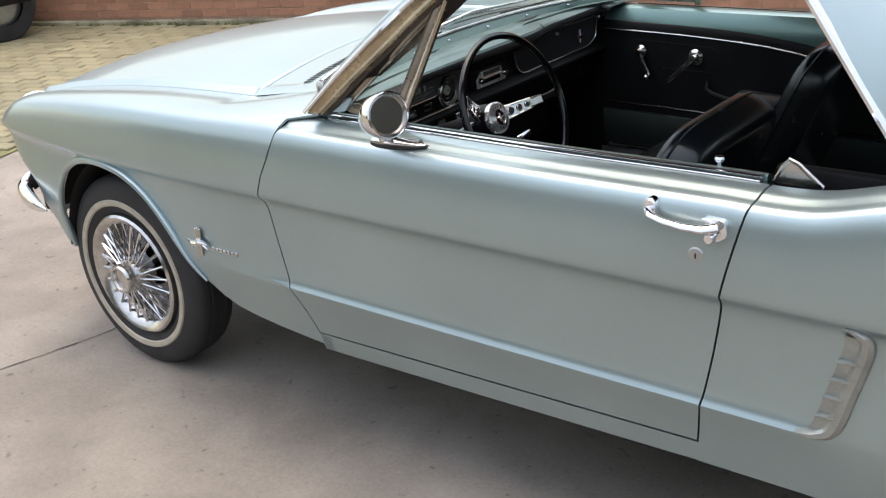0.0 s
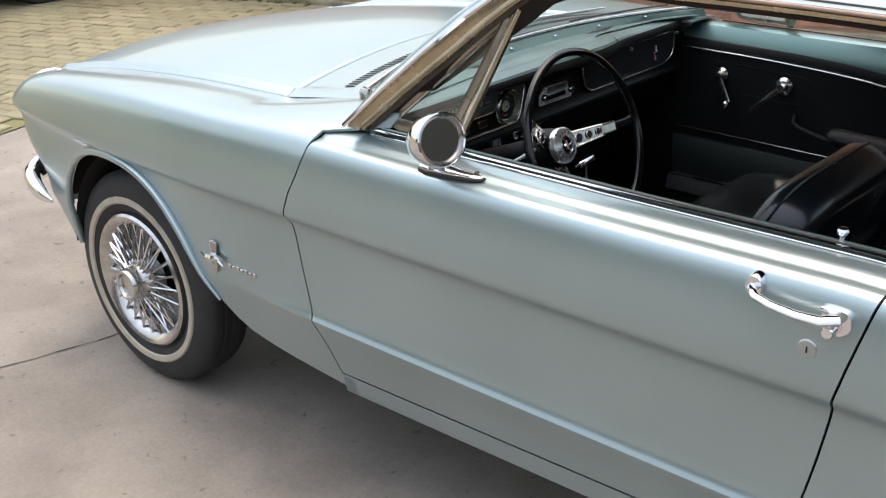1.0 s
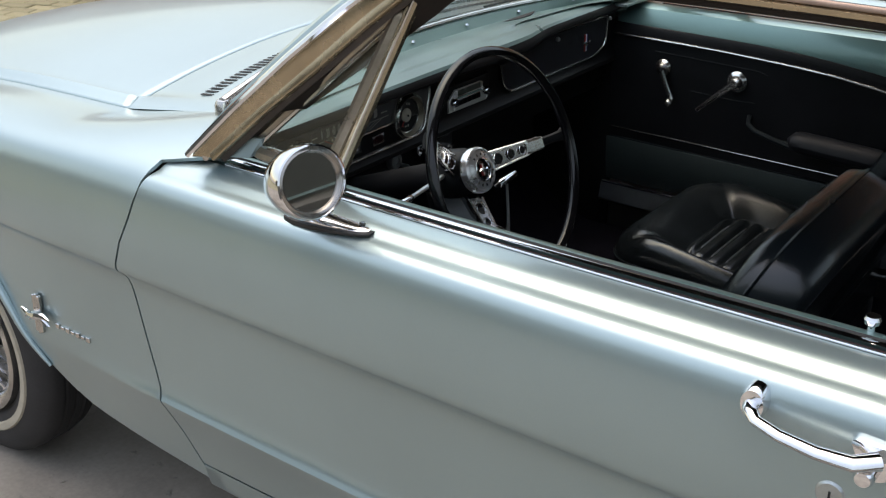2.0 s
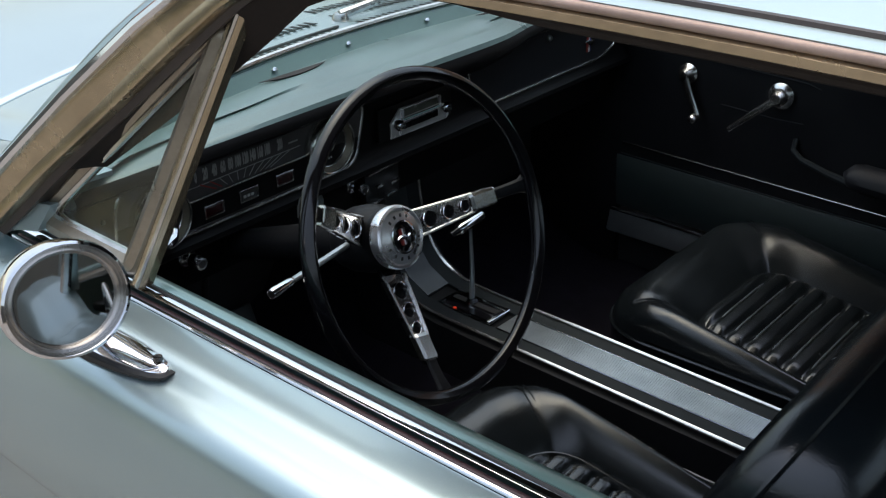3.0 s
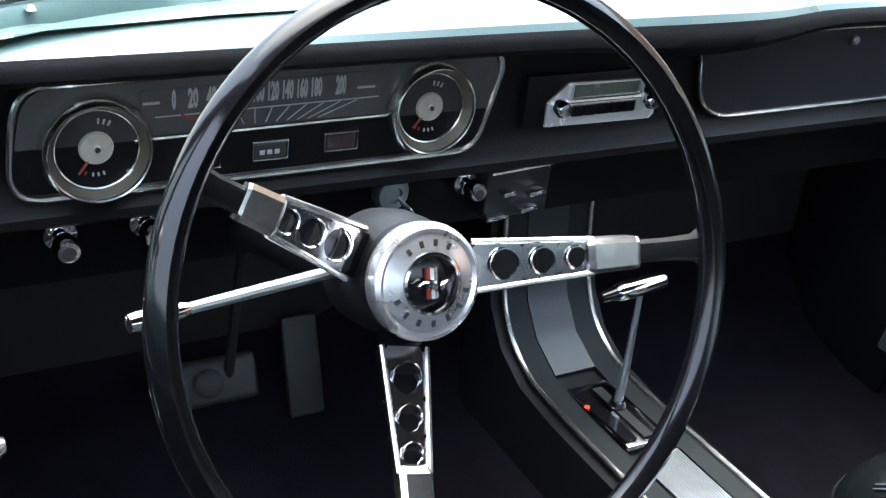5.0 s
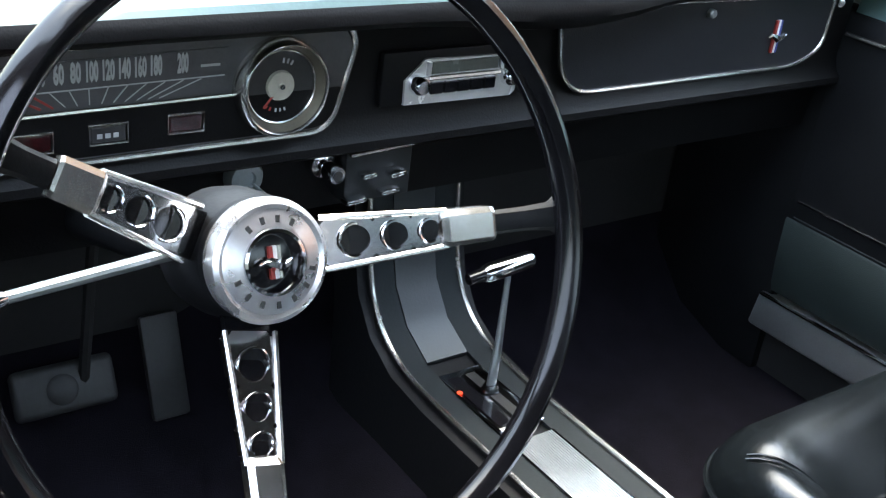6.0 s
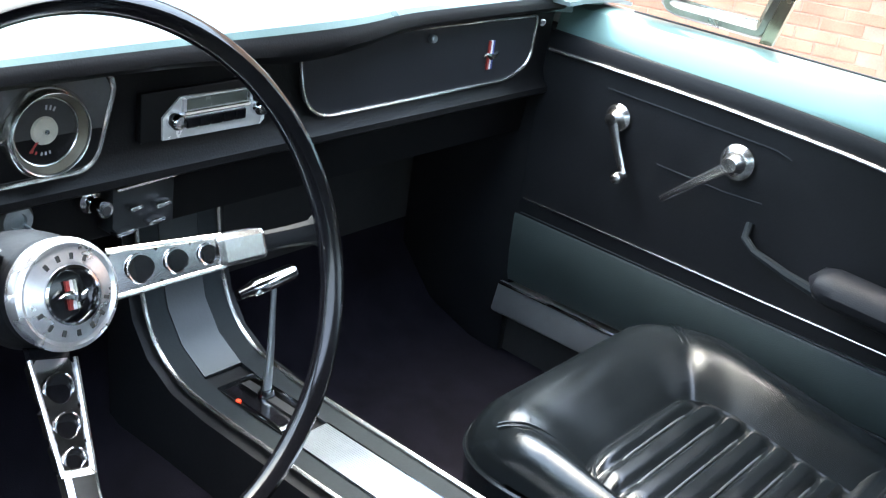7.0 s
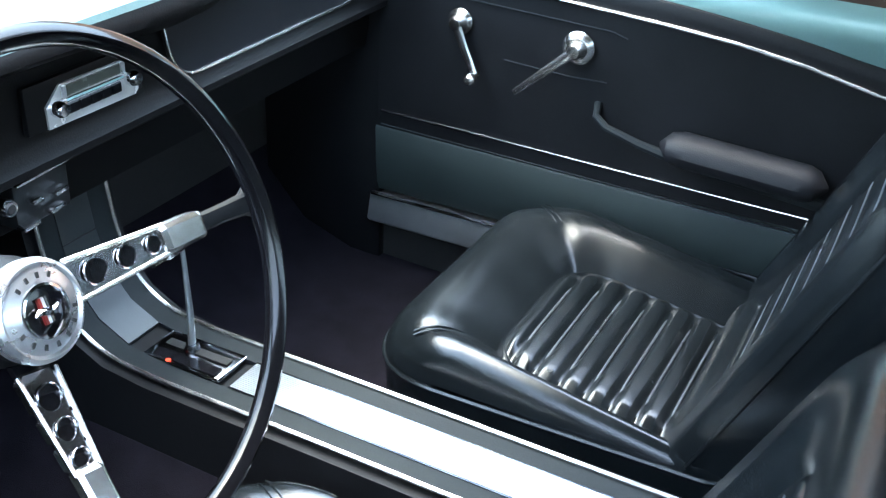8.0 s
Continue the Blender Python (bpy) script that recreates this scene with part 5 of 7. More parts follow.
steer = empty("steering_wheel", WC)
steer.parent = car
bpy.context.view_layer.update()
bm = bmesh.new()
rows = []
for i in range(96):
    a = 360 * i / 96
    c = wp(a, WR)
    out = (c - WC).normalized()
    grip = 0.0008 * (math.cos(radians(a * 1)) ** 2)
    rows.append([c + out * ((0.0090 + grip) * math.cos(2 * math.pi * j / 12)) + WN * (0.0098 * math.sin(2 * math.pi * j / 12) + (0.0012 if j in (3,) else 0)) for j in range(12)])
loft(bm, rows, close=True, wrap=True)
part("rim", bm, BLACK_GLOSS, steer, "slim glossy black rim")
HUBD = -0.067
for a, kind in ((1.0, "flat"), (151.0, "flat"), (257.0, "flat")):
    ar = radians(a)
    side = WU * -math.sin(ar) + WV * math.cos(ar)

    def sp(r, s, d):
        return wp(a, r, d) + side * s

    def depth(r):
        return HUBD - 0.019 + (r - 0.04) / (0.193 - 0.04) * 0.073

    # chrome spoke blade with three round holes
    bm = bmesh.new()
    holes = [(0.068, 0.0105), (0.093, 0.0090), (0.115, 0.0076)]
    n = 16
    for (r0, r1, (hc, hr)) in ((0.048, 0.081, holes[0]), (0.081, 0.1045, holes[1]), (0.1045, 0.126, holes[2])):
        w0 = 0.0185 - (r0 - 0.048) * 0.075
        w1 = 0.0185 - (r1 - 0.048) * 0.075
        outer, inner = [], []
        for q in range(n):
            t = 2 * math.pi * (q + 0.5) / n
            cx, sy = math.cos(t), math.sin(t)
            k = 1 / max(abs(cx), abs(sy))
            rr = hc + cx * k * ((r1 - hc) if cx > 0 else (hc - r0))
            ww = (w0 + (w1 - w0) * (rr - r0) / (r1 - r0)) * sy * k
            outer.append((rr, ww))
            inner.append((hc + hr * cx, hr * sy))
        vs = []
        for ring, d in ((outer, -0.009), (outer, 0.0), (inner, 0.0), (inner, -0.009)):
            vs.append([bm.verts.new(sp(r, s, depth(r) + d)) for r, s in ring])
        for i in range(4):
            for q in range(n):
                if i == 0 or i == 1 or i == 2 or i == 3:
                    b1, b2 = vs[i], vs[(i + 1) % 4]
                    bm.faces.new((b1[q], b1[(q + 1) % n], b2[(q + 1) % n], b2[q]))
    bmesh.ops.remove_doubles(bm, verts=bm.verts, dist=1e-5)
    blade = part("spoke", bm, SPOKE_CHROME, steer, "chrome spoke with three round holes", 30)
    # raised edges and hole rims
    for s in (-1, 1):
        quick("spoke_edge", TRIM_CHROME, blade, "", lambda bm: tube(bm, [sp(r, s * (0.0180 - (r - 0.048) * 0.075), depth(r) + 0.001) for r in (0.048, 0.07, 0.1, 0.126)], 0.0023, 8))
    for hc, hr in holes:
        quick("hole_rim", CHROME, blade, "", lambda bm: tube(bm, [sp(hc + hr * 1.06 * math.cos(q * math.pi / 10), hr * 1.06 * math.sin(q * math.pi / 10), depth(hc) + 0.001) for q in range(20)], 0.0009, 5, closed=True))
        quick("hole_plug", BLACK_GLOSS, blade, "", lambda bm: lathe(bm, [(0.0, 0), (hr * 1.02, 0.0)], Matrix.Translation(sp(hc, 0, depth(hc) - 0.0025)) @ WN.to_track_quat("Z", "Y").to_matrix().to_4x4(), 20))
    # chrome end block and the black arm that runs into the rim
    bm = bmesh.new()
    capped(bm, [[sp(r, w * x, depth(r) + h * y) for x, y in ((-1, -1), (-1, 0.55), (-0.7, 1), (0.7, 1), (1, 0.55), (1, -1))] for r, w, h in ((0.1215, 0.0110, 0.004), (0.125, 0.0128, 0.0065), (0.152, 0.0120, 0.0065), (0.1545, 0.0112, 0.005))])
    part("spoke_cap", bm, TRIM_CHROME, steer, "chrome spoke end block", 18)
    bm = bmesh.new()
    capped(bm, [[sp(r, w * math.cos(q * math.pi / 4), depth(min(r, 0.193)) + h * math.sin(q * math.pi / 4) + dz) for q in range(8)] for r, w, h, dz in ((0.155, 0.0085, 0.0045, 0), (0.175, 0.0085, 0.0055, 0), (0.190, 0.010, 0.0075, 0.002), (0.1973, 0.015, 0.0078, 0.001))])
    part("spoke_arm", bm, VINYL, steer, "black spoke arm")
    # dark backing behind the blade
    bm = bmesh.new()
    capped(bm, [[sp(r, w * x, depth(r) - 0.005 + 0.0035 * y) for x, y in ((-1, -1), (-1, 1), (1, 1), (1, -1))] for r, w in ((0.04, 0.016), (0.13, 0.010), (0.16, 0.008))])
    part("spoke_back", bm, BLACK_GLOSS, steer, "black spoke backing")
HUB_SCALE = Matrix.Diagonal((0.80, 0.80, 0.85, 1))
HM = Matrix.Translation(WC + WN * HUBD) @ Matrix(((WU.x, WV.x, WN.x, 0), (WU.y, WV.y, WN.y, 0), (WU.z, WV.z, WN.z, 0), (0, 0, 0, 1))) @ HUB_SCALE
HR = HM.to_quaternion().to_matrix().to_4x4()
hub = quick("horn_button", HUB_SILVER, steer, "round chrome hub with a dark centre", lambda bm: lathe(bm, [(0.050, -0.010), (0.0515, 0.002), (0.050, 0.008), (0.046, 0.0105), (0.0425, 0.0085), (0.040, 0.0095), (0.030, 0.0125), (0.0265, 0.0135)], HM, 56))
quick("hub_band", HUB_SILVER, hub, "matt silver lettering band", lambda bm: lathe(bm, [(0.0405, 0.0100), (0.0290, 0.0136)], HM, 56))
quick("hub_ring", CHROME, hub, "chrome inner ring", lambda bm: lathe(bm, [(0.0275, 0.010), (0.0268, 0.0155), (0.0242, 0.0160), (0.0222, 0.0125), (0.0215, 0.007)], HM, 44))
quick("hub_centre", BLACK_GLOSS, hub, "glossy dark hub centre", lambda bm: lathe(bm, [(0.0, 0.0095), (0.012, 0.009), (0.0222, 0.0075)], HM, 40))
for a0, n, step in ((57, 4, 22), (198, 7, 24)):
    for q in range(n):
        a = radians(a0 + q * step)
        quick("hub_mark", GAUGE_FACE, hub, "", lambda bm: box(bm, HM @ V((0.0345 * math.cos(a), 0.0345 * math.sin(a), 0.0125)), (0.0046, 0.0028, 0.0010), HR @ Matrix.Rotation(a, 4, "Z")))
for q, mat in enumerate((RED_MARK, WHITE_MARK, BLUE_MARK)):
    quick("badge_bar", mat if q != 2 else DULL_CHROME, hub, "", lambda bm: box(bm, HM @ V(((q - 1) * 0.0034 + 0.001, 0.0, 0.0115)), (0.0027, 0.021, 0.003), HR))
quick("hub_badge", CHROME, hub, "small chrome running-animal badge shape", lambda bm: tube(bm, [HM @ V((-0.014 + 0.0048 * q, 0.0022 * math.sin(q * 1.2) - 0.001, 0.015)) for q in range(7)], [0.0012, 0.0026, 0.0036, 0.0040, 0.0034, 0.0026, 0.001], 6))
# column and indicator stalk
column = quick("steering_column", VINYL, car, "black steering column", lambda bm: lathe(bm, [(0.048, -0.004), (0.051, -0.012), (0.049, -0.020), (0.0495, -0.022), (0.054, -0.034), (0.056, -0.060), (0.054, -0.085), (0.047, -0.105), (0.034, -0.116), (0.028, -0.42)], HM, 36))
ST0, ST1 = WC + WN * (HUBD - 0.050) + V((0, -0.035, 0.008)), V((1.148, -0.567, 0.841))
stalk = quick("indicator_stalk", STEEL, car, "slim chrome indicator stalk", lambda bm: tube(bm, [ST0, ST0.lerp(ST1, 0.5), ST1], [0.0045, 0.0042, 0.0036], 10))
quick("stalk_tip", CHROME, stalk, "rounded chrome tip", lambda bm: lathe(bm, [(0.004, -0.040), (0.0058, -0.034), (0.0068, -0.004), (0.0060, 0.001), (0.0, 0.003)], AX(ST1, ST1 - ST0), 18))

# pedals
brake = quick("brake_pedal", PEDAL, car, "worn black rubber brake pedal pad", lambda bm: box(bm, (0.66, -0.347, 0.432), (0.016, 0.118, 0.058), Matrix.Rotation(radians(-28), 4, "Y"), 0.008, 3))
quick("pedal_boss", PEDAL, brake, "", lambda bm: lathe(bm, [(0.0, 0.004), (0.014, 0.003), (0.018, 0.0)], AX((0.671, -0.352, 0.437), (0.88, 0, 0.47)), 20))
quick("pedal_arm", DARK_SHELL, brake, "", lambda bm: tube(bm, [(0.66, -0.325, 0.43), (0.66, -0.315, 0.55), (0.68, -0.31, 0.70)], 0.007, 8))
quick("throttle_pedal", PEDAL, car, "black rubber throttle pedal", lambda bm: box(bm, (0.655, -0.225, 0.425), (0.012, 0.048, 0.13), Matrix.Rotation(radians(-22), 4, "Y"), 0.005, 2))

# centre console: sweeps up to the dashboard, runs back between the seats
CON = [(0.790, 0.735), (0.796, 0.68), (0.804, 0.625), (0.820, 0.572), (0.850, 0.534), (0.895, 0.511), (0.955, 0.504), (1.05, 0.502), (1.20, 0.500), (1.40, 0.496), (1.60, 0.492), (1.74, 0.490)]


def con_point(i):
    return V((CON[i][0], 0, CON[i][1]))


def con_frames():
    out = []
    for i in range(len(CON)):
        a, b = con_point(max(0, i - 1)), con_point(min(len(CON) - 1, i + 1))
        d = (b - a).normalized()
        out.append((con_point(i), V((-d.z, 0, d.x)) if d.x > 0 else V((-d.z, 0, d.x))))
    return [(p, (n if n.z + n.x > 0 else -n)) for p, n in out]


CF = con_frames()
CY = 0.0145


def con_strip(bm, ya, yb, h, k0=0, k1=None, drop=0.004):
    rows = []
    for p, n in CF[k0:k1]:
        rows.append([p + V((0, CY + ya, 0)) - n * drop, p + V((0, CY + ya, 0)) + n * h, p + V((0, CY + yb, 0)) + n * h, p + V((0, CY + yb, 0)) - n * drop])
    capped(bm, rows)


def con_body(bm):
    rows = []
    for p, n in CF:
        e = 0.25 if p.x > 0.83 else 0.06
        rows.append([p + V((0, CY + s * 0.076, 0)) - n * 0.006 + (V((0, 0, 0)) if k else V((-0.05, s * 0.012, -0.25)) if p.x > 0.83 else V((-0.05, 0, -0.02))) for s, k in ((-1, 0), (-1, 1), (1, 1), (1, 0))])
    capped(bm, rows)


console = quick("console", VINYL, car, "black centre console with grey panels and chrome edges", con_body)
for ya, yb in ((-0.0575, -0.0295), (0.0295, 0.0575)):
    quick("console_panel", GREYPLASTIC, console, "dark grey grained side panel", lambda bm: con_strip(bm, ya, yb, 0.000))
def con_line(y, h, k0=0):
    """A smooth line along the console's top."""
    pts = [p + V((0, CY + y, 0)) + n * h for p, n in CF[k0:]]
    out = []
    for i in range(len(pts) - 1):
        a, b, c, d = pts[max(0, i - 1)], pts[i], pts[i + 1], pts[min(len(pts) - 1, i + 2)]
        for q in range(6):
            t = q / 6
            out.append(0.5 * (2 * b + (c - a) * t + (2 * a - 5 * b + 4 * c - d) * t * t + (3 * b - a - 3 * c + d) * t ** 3))
    return out + [pts[-1]]


for y in (-0.061, 0.061):
    quick("console_edge", TRIM_CHROME, console, "chrome edge moulding", lambda bm: tube(bm, con_line(y, 0.0015), 0.0036, 10))
for y in (-0.0288, 0.0288):
    quick("console_bead", SMOKED, console, "thin dark metal bead", lambda bm: tube(bm, con_line(y, 0.001, 7), 0.0013, 6))
# ribbed bright strip behind the selector, grey centre panel in front of it
quick("console_upper", UPPER_GREY, console, "smooth grey front panel", lambda bm: con_strip(bm, -0.0285, 0.0285, 0.001, 0, 6))
quick("console_plate", STEEL, console, "bright metal tread strip", lambda bm: con_strip(bm, -0.0278, 0.0278, 0.0005, 7))
for q in range(17):
    y = -0.0262 + q * 0.003275
    quick("console_rib", STEEL, console, "", lambda bm: con_strip(bm, y - 0.0009, y + 0.0009, 0.0016, 7))
quick("console_joint", DARK_SHELL, console, "", lambda bm: tube(bm, [CF[2][0] + V((0, CY - 0.0285, 0)) + CF[2][1] * 0.0015, CF[2][0] + V((0, CY + 0.0285, 0)) + CF[2][1] * 0.0015], 0.0009, 5))
# gear selector
GX, GZ = 0.976, 0.503
sel = quick("gear_selector", SMOKED, car, "automatic gear selector gate with a dark slot", lambda bm: box(bm, (GX, CY, GZ), (0.116, 0.056, 0.006), Matrix.Rotation(radians(2), 4, "Y"), 0.002))
# a dark bar on the gate stands for the shade in its slot
quick("gate_slot", DARK_SHELL, sel, "", lambda bm: box(bm, (GX, CY + 0.008, GZ + 0.0037), (0.096, 0.013, 0.002)))
quick("gate_scale", BLACK_GLOSS, sel, "black selector scale", lambda bm: box(bm, (GX, CY - 0.016, GZ + 0.0037), (0.096, 0.016, 0.002)))
quick("gate_trim", CHROME, sel, "chrome gate outline", lambda bm: tube(bm, [V((GX + a * 0.057, CY + b * 0.0285, GZ + 0.003)) for a, b in ((-1, -1), (1, -1), (1, 1), (-1, 1))], 0.0018, 6, closed=True))
quick("gate_lamp", GLOW, sel, "small glowing red selector lamp", lambda bm: lathe(bm, [(0.0, 0.0015), (0.0032, 0.001), (0.0035, 0.0)], Matrix.Translation((0.956, CY - 0.0265, GZ + 0.0047)), 10))
LV0, LV1 = V((0.966, CY + 0.008, GZ + 0.003)), V((0.957, 0.030, 0.648))
quick("selector_lever", STEEL, sel, "flat steel lever", lambda bm: tube(bm, [LV0, LV0.lerp(LV1, 0.4) + V((0.004, -0.002, 0)), LV1], [0.0070, 0.0055, 0.0038], 10, False, 0.6, (1, 0, 0)))
quick("lever_collar", SMOKED, sel, "dark collar at the foot of the lever", lambda bm: lathe(bm, [(0.011, 0.0), (0.010, 0.005), (0.0075, 0.010), (0.0, 0.011)], Matrix.Translation(LV0), 16))
quick("selector_handle", CHROME, sel, "chrome T-bar handle", lambda bm: lathe(bm, [(0.0, 0.002), (0.007, 0.0), (0.0098, 0.004), (0.0105, 0.020), (0.0100, 0.060), (0.0085, 0.064), (0.0, 0.065)], AX((0.960, -0.008, 0.656), (0, 0.995, 0.09)), 20))
quick("selector_button", BLACK_GLOSS, sel, "black thumb button", lambda bm: lathe(bm, [(0.0, 0.0), (0.006, 0.002), (0.0065, 0.016), (0.0075, 0.018), (0.0075, 0.022)], AX((0.960, -0.029, 0.654), (0, 0.995, 0.09)), 16))


# front seats
def seat(cy):
    s = empty("front_seat", (1.39, cy, 0.29))
    s.parent = car
    bpy.context.view_layer.update()
    sh = -0.024 if cy > 0 else 0.024

    def bow(pts, hy, k, y0=0.0):
        """Bows the front edge of an outline forwards."""
        return [V((p.x - k * max(0.0, 1 - (p.y / hy) ** 2) * min(1.0, max(0.0, (1.45 - p.x) / 0.25)), p.y + y0)) for p in pts]

    out = bow(rounded([(1.160, -0.250), (1.625, -0.246), (1.625, 0.246), (1.160, 0.250)], [0.085, 0.04, 0.04, 0.085], 14), 0.26, 0.046)
    inn = bow(rounded([(1.290, -0.148), (1.630, -0.152), (1.630, 0.152), (1.290, 0.148)], [0.070, 0.01, 0.01, 0.070], 14), 0.148, 0.012, sh)
    prof = [(-0.01, 0.33), (0.02, 0.35), (0.035, 0.39), (0.015, 0.43), (0.0, 0.458), (-0.004, 0.470), (0.02, 0.484), (0.08, 0.503), (0.18, 0.520), (0.30, 0.5285), (0.42, 0.5300), (0.54, 0.5265), (0.66, 0.519), (0.78, 0.508), (0.88, 0.4975), (0.95, 0.489), (1.0, 0.482), (1.03, 0.478)]
    corners = [V((1.196, 0.214)), V((1.298, 0.132 + sh)), V((1.196, -0.214)), V((1.298, -0.132 + sh))]

    def crease(x, y):
        """The dip along the two diagonal corner seams."""
        d = 0.0
        for k in (0, 2):
            p0, p1 = corners[k], corners[k + 1]
            e = (p1 - p0).normalized()
            q = V((x, y)) - p0
            along, off = q.dot(e), abs(q.x * e.y - q.y * e.x)
            if -0.02 < along < (p1 - p0).length + 0.02:
                d = max(d, math.exp(-(off / 0.014) ** 2))
        return d

    def top(p, z):
        back = max(0.0, (p.x - 1.28) / 0.32)
        wob = 0.0022 * noise.noise((p.x * 7, p.y * 7 + cy * 5, z * 5)) + 0.0005 * noise.noise((p.x * 30, p.y * 22 + cy * 9, 1.7))
        return z + ((-0.056 * back + wob - 0.0038 * crease(p.x, p.y)) if z > 0.475 else 0.0)

    def ring(f, z):
        return [V((p.x, cy + p.y, top(p, z))) for p in [a.lerp(b, f) for a, b in zip(out, inn)]]

    bm = bmesh.new()
    fine = []
    for (f0, z0), (f1, z1) in zip(prof, prof[1:]):
        for q in (0, 0.5):
            fine.append((f0 + (f1 - f0) * q, z0 + (z1 - z0) * q))
    loft(bm, [ring(f, z) for f, z in fine + [prof[-1]]], close=True)
    cushion = part("seat_cushion", bm, LEATHER, s, "black vinyl seat bolster", 60)
    # pleated middle
    bm = bmesh.new()
    rows = []
    nx, ny, pleats = 140, 30, 10
    for i in range(nx + 1):
        x = 1.276 + 0.350 * i / nx
        row = []
        for j in range(ny + 1):
            v = -0.154 + 0.308 * j / ny
            ph = (x - 1.276 + 0.003 * (v / 0.154) ** 2) / 0.350 * pleats
            # wide flat lobes with narrow seams, rounded off at their ends
            roll = 1 - abs(math.cos(math.pi * ph)) ** 5
            cx, cv = max(0.0, 1.276 + 0.075 - x), max(0.0, abs(v) - (0.154 - 0.075))
            rim = 0.075 - math.hypot(cx, cv) if cx > 0 and cv > 0 else min(0.154 - abs(v), x - 1.276)
            edge = max(0.0, min(1.0, rim / 0.030))
            edge = math.sin(edge * math.pi / 2)
            wr = (0.0010 * noise.noise((x * 30, v * 22 + cy * 9, 0.3)) + 0.0012 * noise.noise((x * 14, v * 60, 2.3)) * (1 - edge * 0.7)) * roll
            row.append(V((x, cy + sh + v, 0.475 - 0.046 * max(0, (x - 1.28) / 0.32) + 0.009 * roll * (0.25 + 0.75 * edge) + 0.013 * edge + wr * edge)))
        rows.append(row)
    loft(bm, rows)
    insert = part("seat_insert", bm, LEATHER, s, "pleated black vinyl seat middle", 70)
    # thin lighter bars along the seams stand for the pleats' highlights
    for q in range(1, 10):
        bm = bmesh.new()
        x = 1.276 + 0.350 * q / pleats
        reach = 0.128 if q > 1 else 0.100
        tube(bm, [V((x, cy + sh + v, 0.475 - 0.046 * max(0, (x - 1.28) / 0.32) + 0.0145 - 0.010 * (abs(v) / reach) ** 6)) for v in [-reach + 2 * reach * k / 12 for k in range(13)]], [0.0005] + [0.0016] * 11 + [0.0005], 6)
        part("pleat_glint", bm, PLEAT_SHEEN, insert, "thin grey bar painting a pleat's highlight")
    # double-stitched corner seams
    for k in (0, 2):
        for off in (-0.0045, 0.0045):
            p0, p1 = corners[k], corners[k + 1]
            e = (p1 - p0).normalized()
            pts = []
            for q in range(11):
                p = p0.lerp(p1, q / 10 * 0.98) + V((-e.y, e.x)) * off
                f = 0.20 + 0.78 * q / 10
                pts.append(V((p.x, cy + p.y, top(p, lin(f, prof[6:])) + 0.0012)))
            part_bm = bmesh.new()
            tube(part_bm, pts, 0.0012, 6)
            part("seam", part_bm, LEATHER, cushion)
    bm = bmesh.new()
    tube(bm, [V((a.x, cy + a.y * 1.004, 0.471)) for a in out], 0.0034, 6, closed=True)
    part("piping", bm, LEATHER, cushion, "raised piping round the cushion")
    bm = bmesh.new()
    tube(bm, [V((a.x, cy + a.y, 0.4835 - 0.050 * max(0, (a.x - 1.28) / 0.32))) for a in inn], 0.0028, 6, closed=True)
    part("piping", bm, LEATHER, cushion)
    # backrest, leaning back
    tilt = radians(25)
    base = V((1.537, cy, 0.435))
    up, fw = V((math.sin(tilt), 0, math.cos(tilt))), V((-math.cos(tilt), 0, math.sin(tilt)))

    def bp(v, h, d):
        return base + V((0, v, 0)) + up * h + fw * d

    bout = rounded([(-0.240, 0.0), (0.240, 0.0), (0.222, 0.555), (-0.222, 0.555)], [0.03, 0.03, 0.11, 0.11], 12)
    binn = rounded([(-0.150, 0.05), (0.150, 0.05), (0.140, 0.43), (-0.140, 0.43)], [0.02, 0.02, 0.04, 0.04], 12)
    bprof = [(0.35, -0.085), (0.12, -0.083), (0.03, -0.070), (-0.01, -0.045), (0.0, -0.012), (0.10, 0.010), (0.30, 0.020), (0.60, 0.018), (0.85, 0.004), (1.0, -0.010)]
    bm = bmesh.new()
    rows = []
    for f, d in bprof:
        rows.append([bp(*(V((a.x, a.y)).lerp(V((b.x, b.y)), f)), d) for a, b in zip(bout, binn)])
    vs = loft(bm, rows, close=True)
    bm.faces.new(list(reversed(vs[0])))
    back = part("backrest", bm, LEATHER, s, "black vinyl backrest", 60)
    bm = bmesh.new()
    rows = []
    for i in range(101):
        h = 0.045 + 0.39 * i / 100
        row = []
        for j in range(25):
            v = -0.150 + 0.300 * j / 24
            ph = (h - 0.045 + 0.02 * abs(v)) / 0.39 * 9
            row.append(bp(v, h, -0.010 + 0.010 * (1 - abs(math.cos(math.pi * ph)) ** 5) * min(1.0, (0.152 - abs(v)) / 0.02)))
        rows.append(row)
    loft(bm, rows)
    binsert = part("backrest_insert", bm, LEATHER, s, "pleated black vinyl backrest middle", 70)
    # backrest pleat highlights, added as lighter bars
    for q in range(1, 9):
        bm = bmesh.new()
        tube(bm, [bp(v, 0.045 + 0.39 * (q - 0.02 * abs(v) * 9 / 0.39) / 9 + 0.004, -0.0035) for v in [-0.142 + 0.284 * k / 12 for k in range(13)]], [0.0006] + [0.0020] * 11 + [0.0006], 6)
        part("pleat_glint", bm, PLEAT_SHEEN, binsert, "thin grey bar painting a pleat's highlight")
    bm = bmesh.new()
    tube(bm, [bp(a.x * 1.004, a.y, -0.012) for a in bout], 0.003, 6, closed=True)
    part("piping", bm, LEATHER, back, "raised piping round the backrest")
    bm = bmesh.new()
    tube(bm, [bp(a.x, a.y, -0.004) for a in binn], 0.0026, 6, closed=True)
    part("piping", bm, LEATHER, back)
    for sg in (-1, 1):
        bm = bmesh.new()
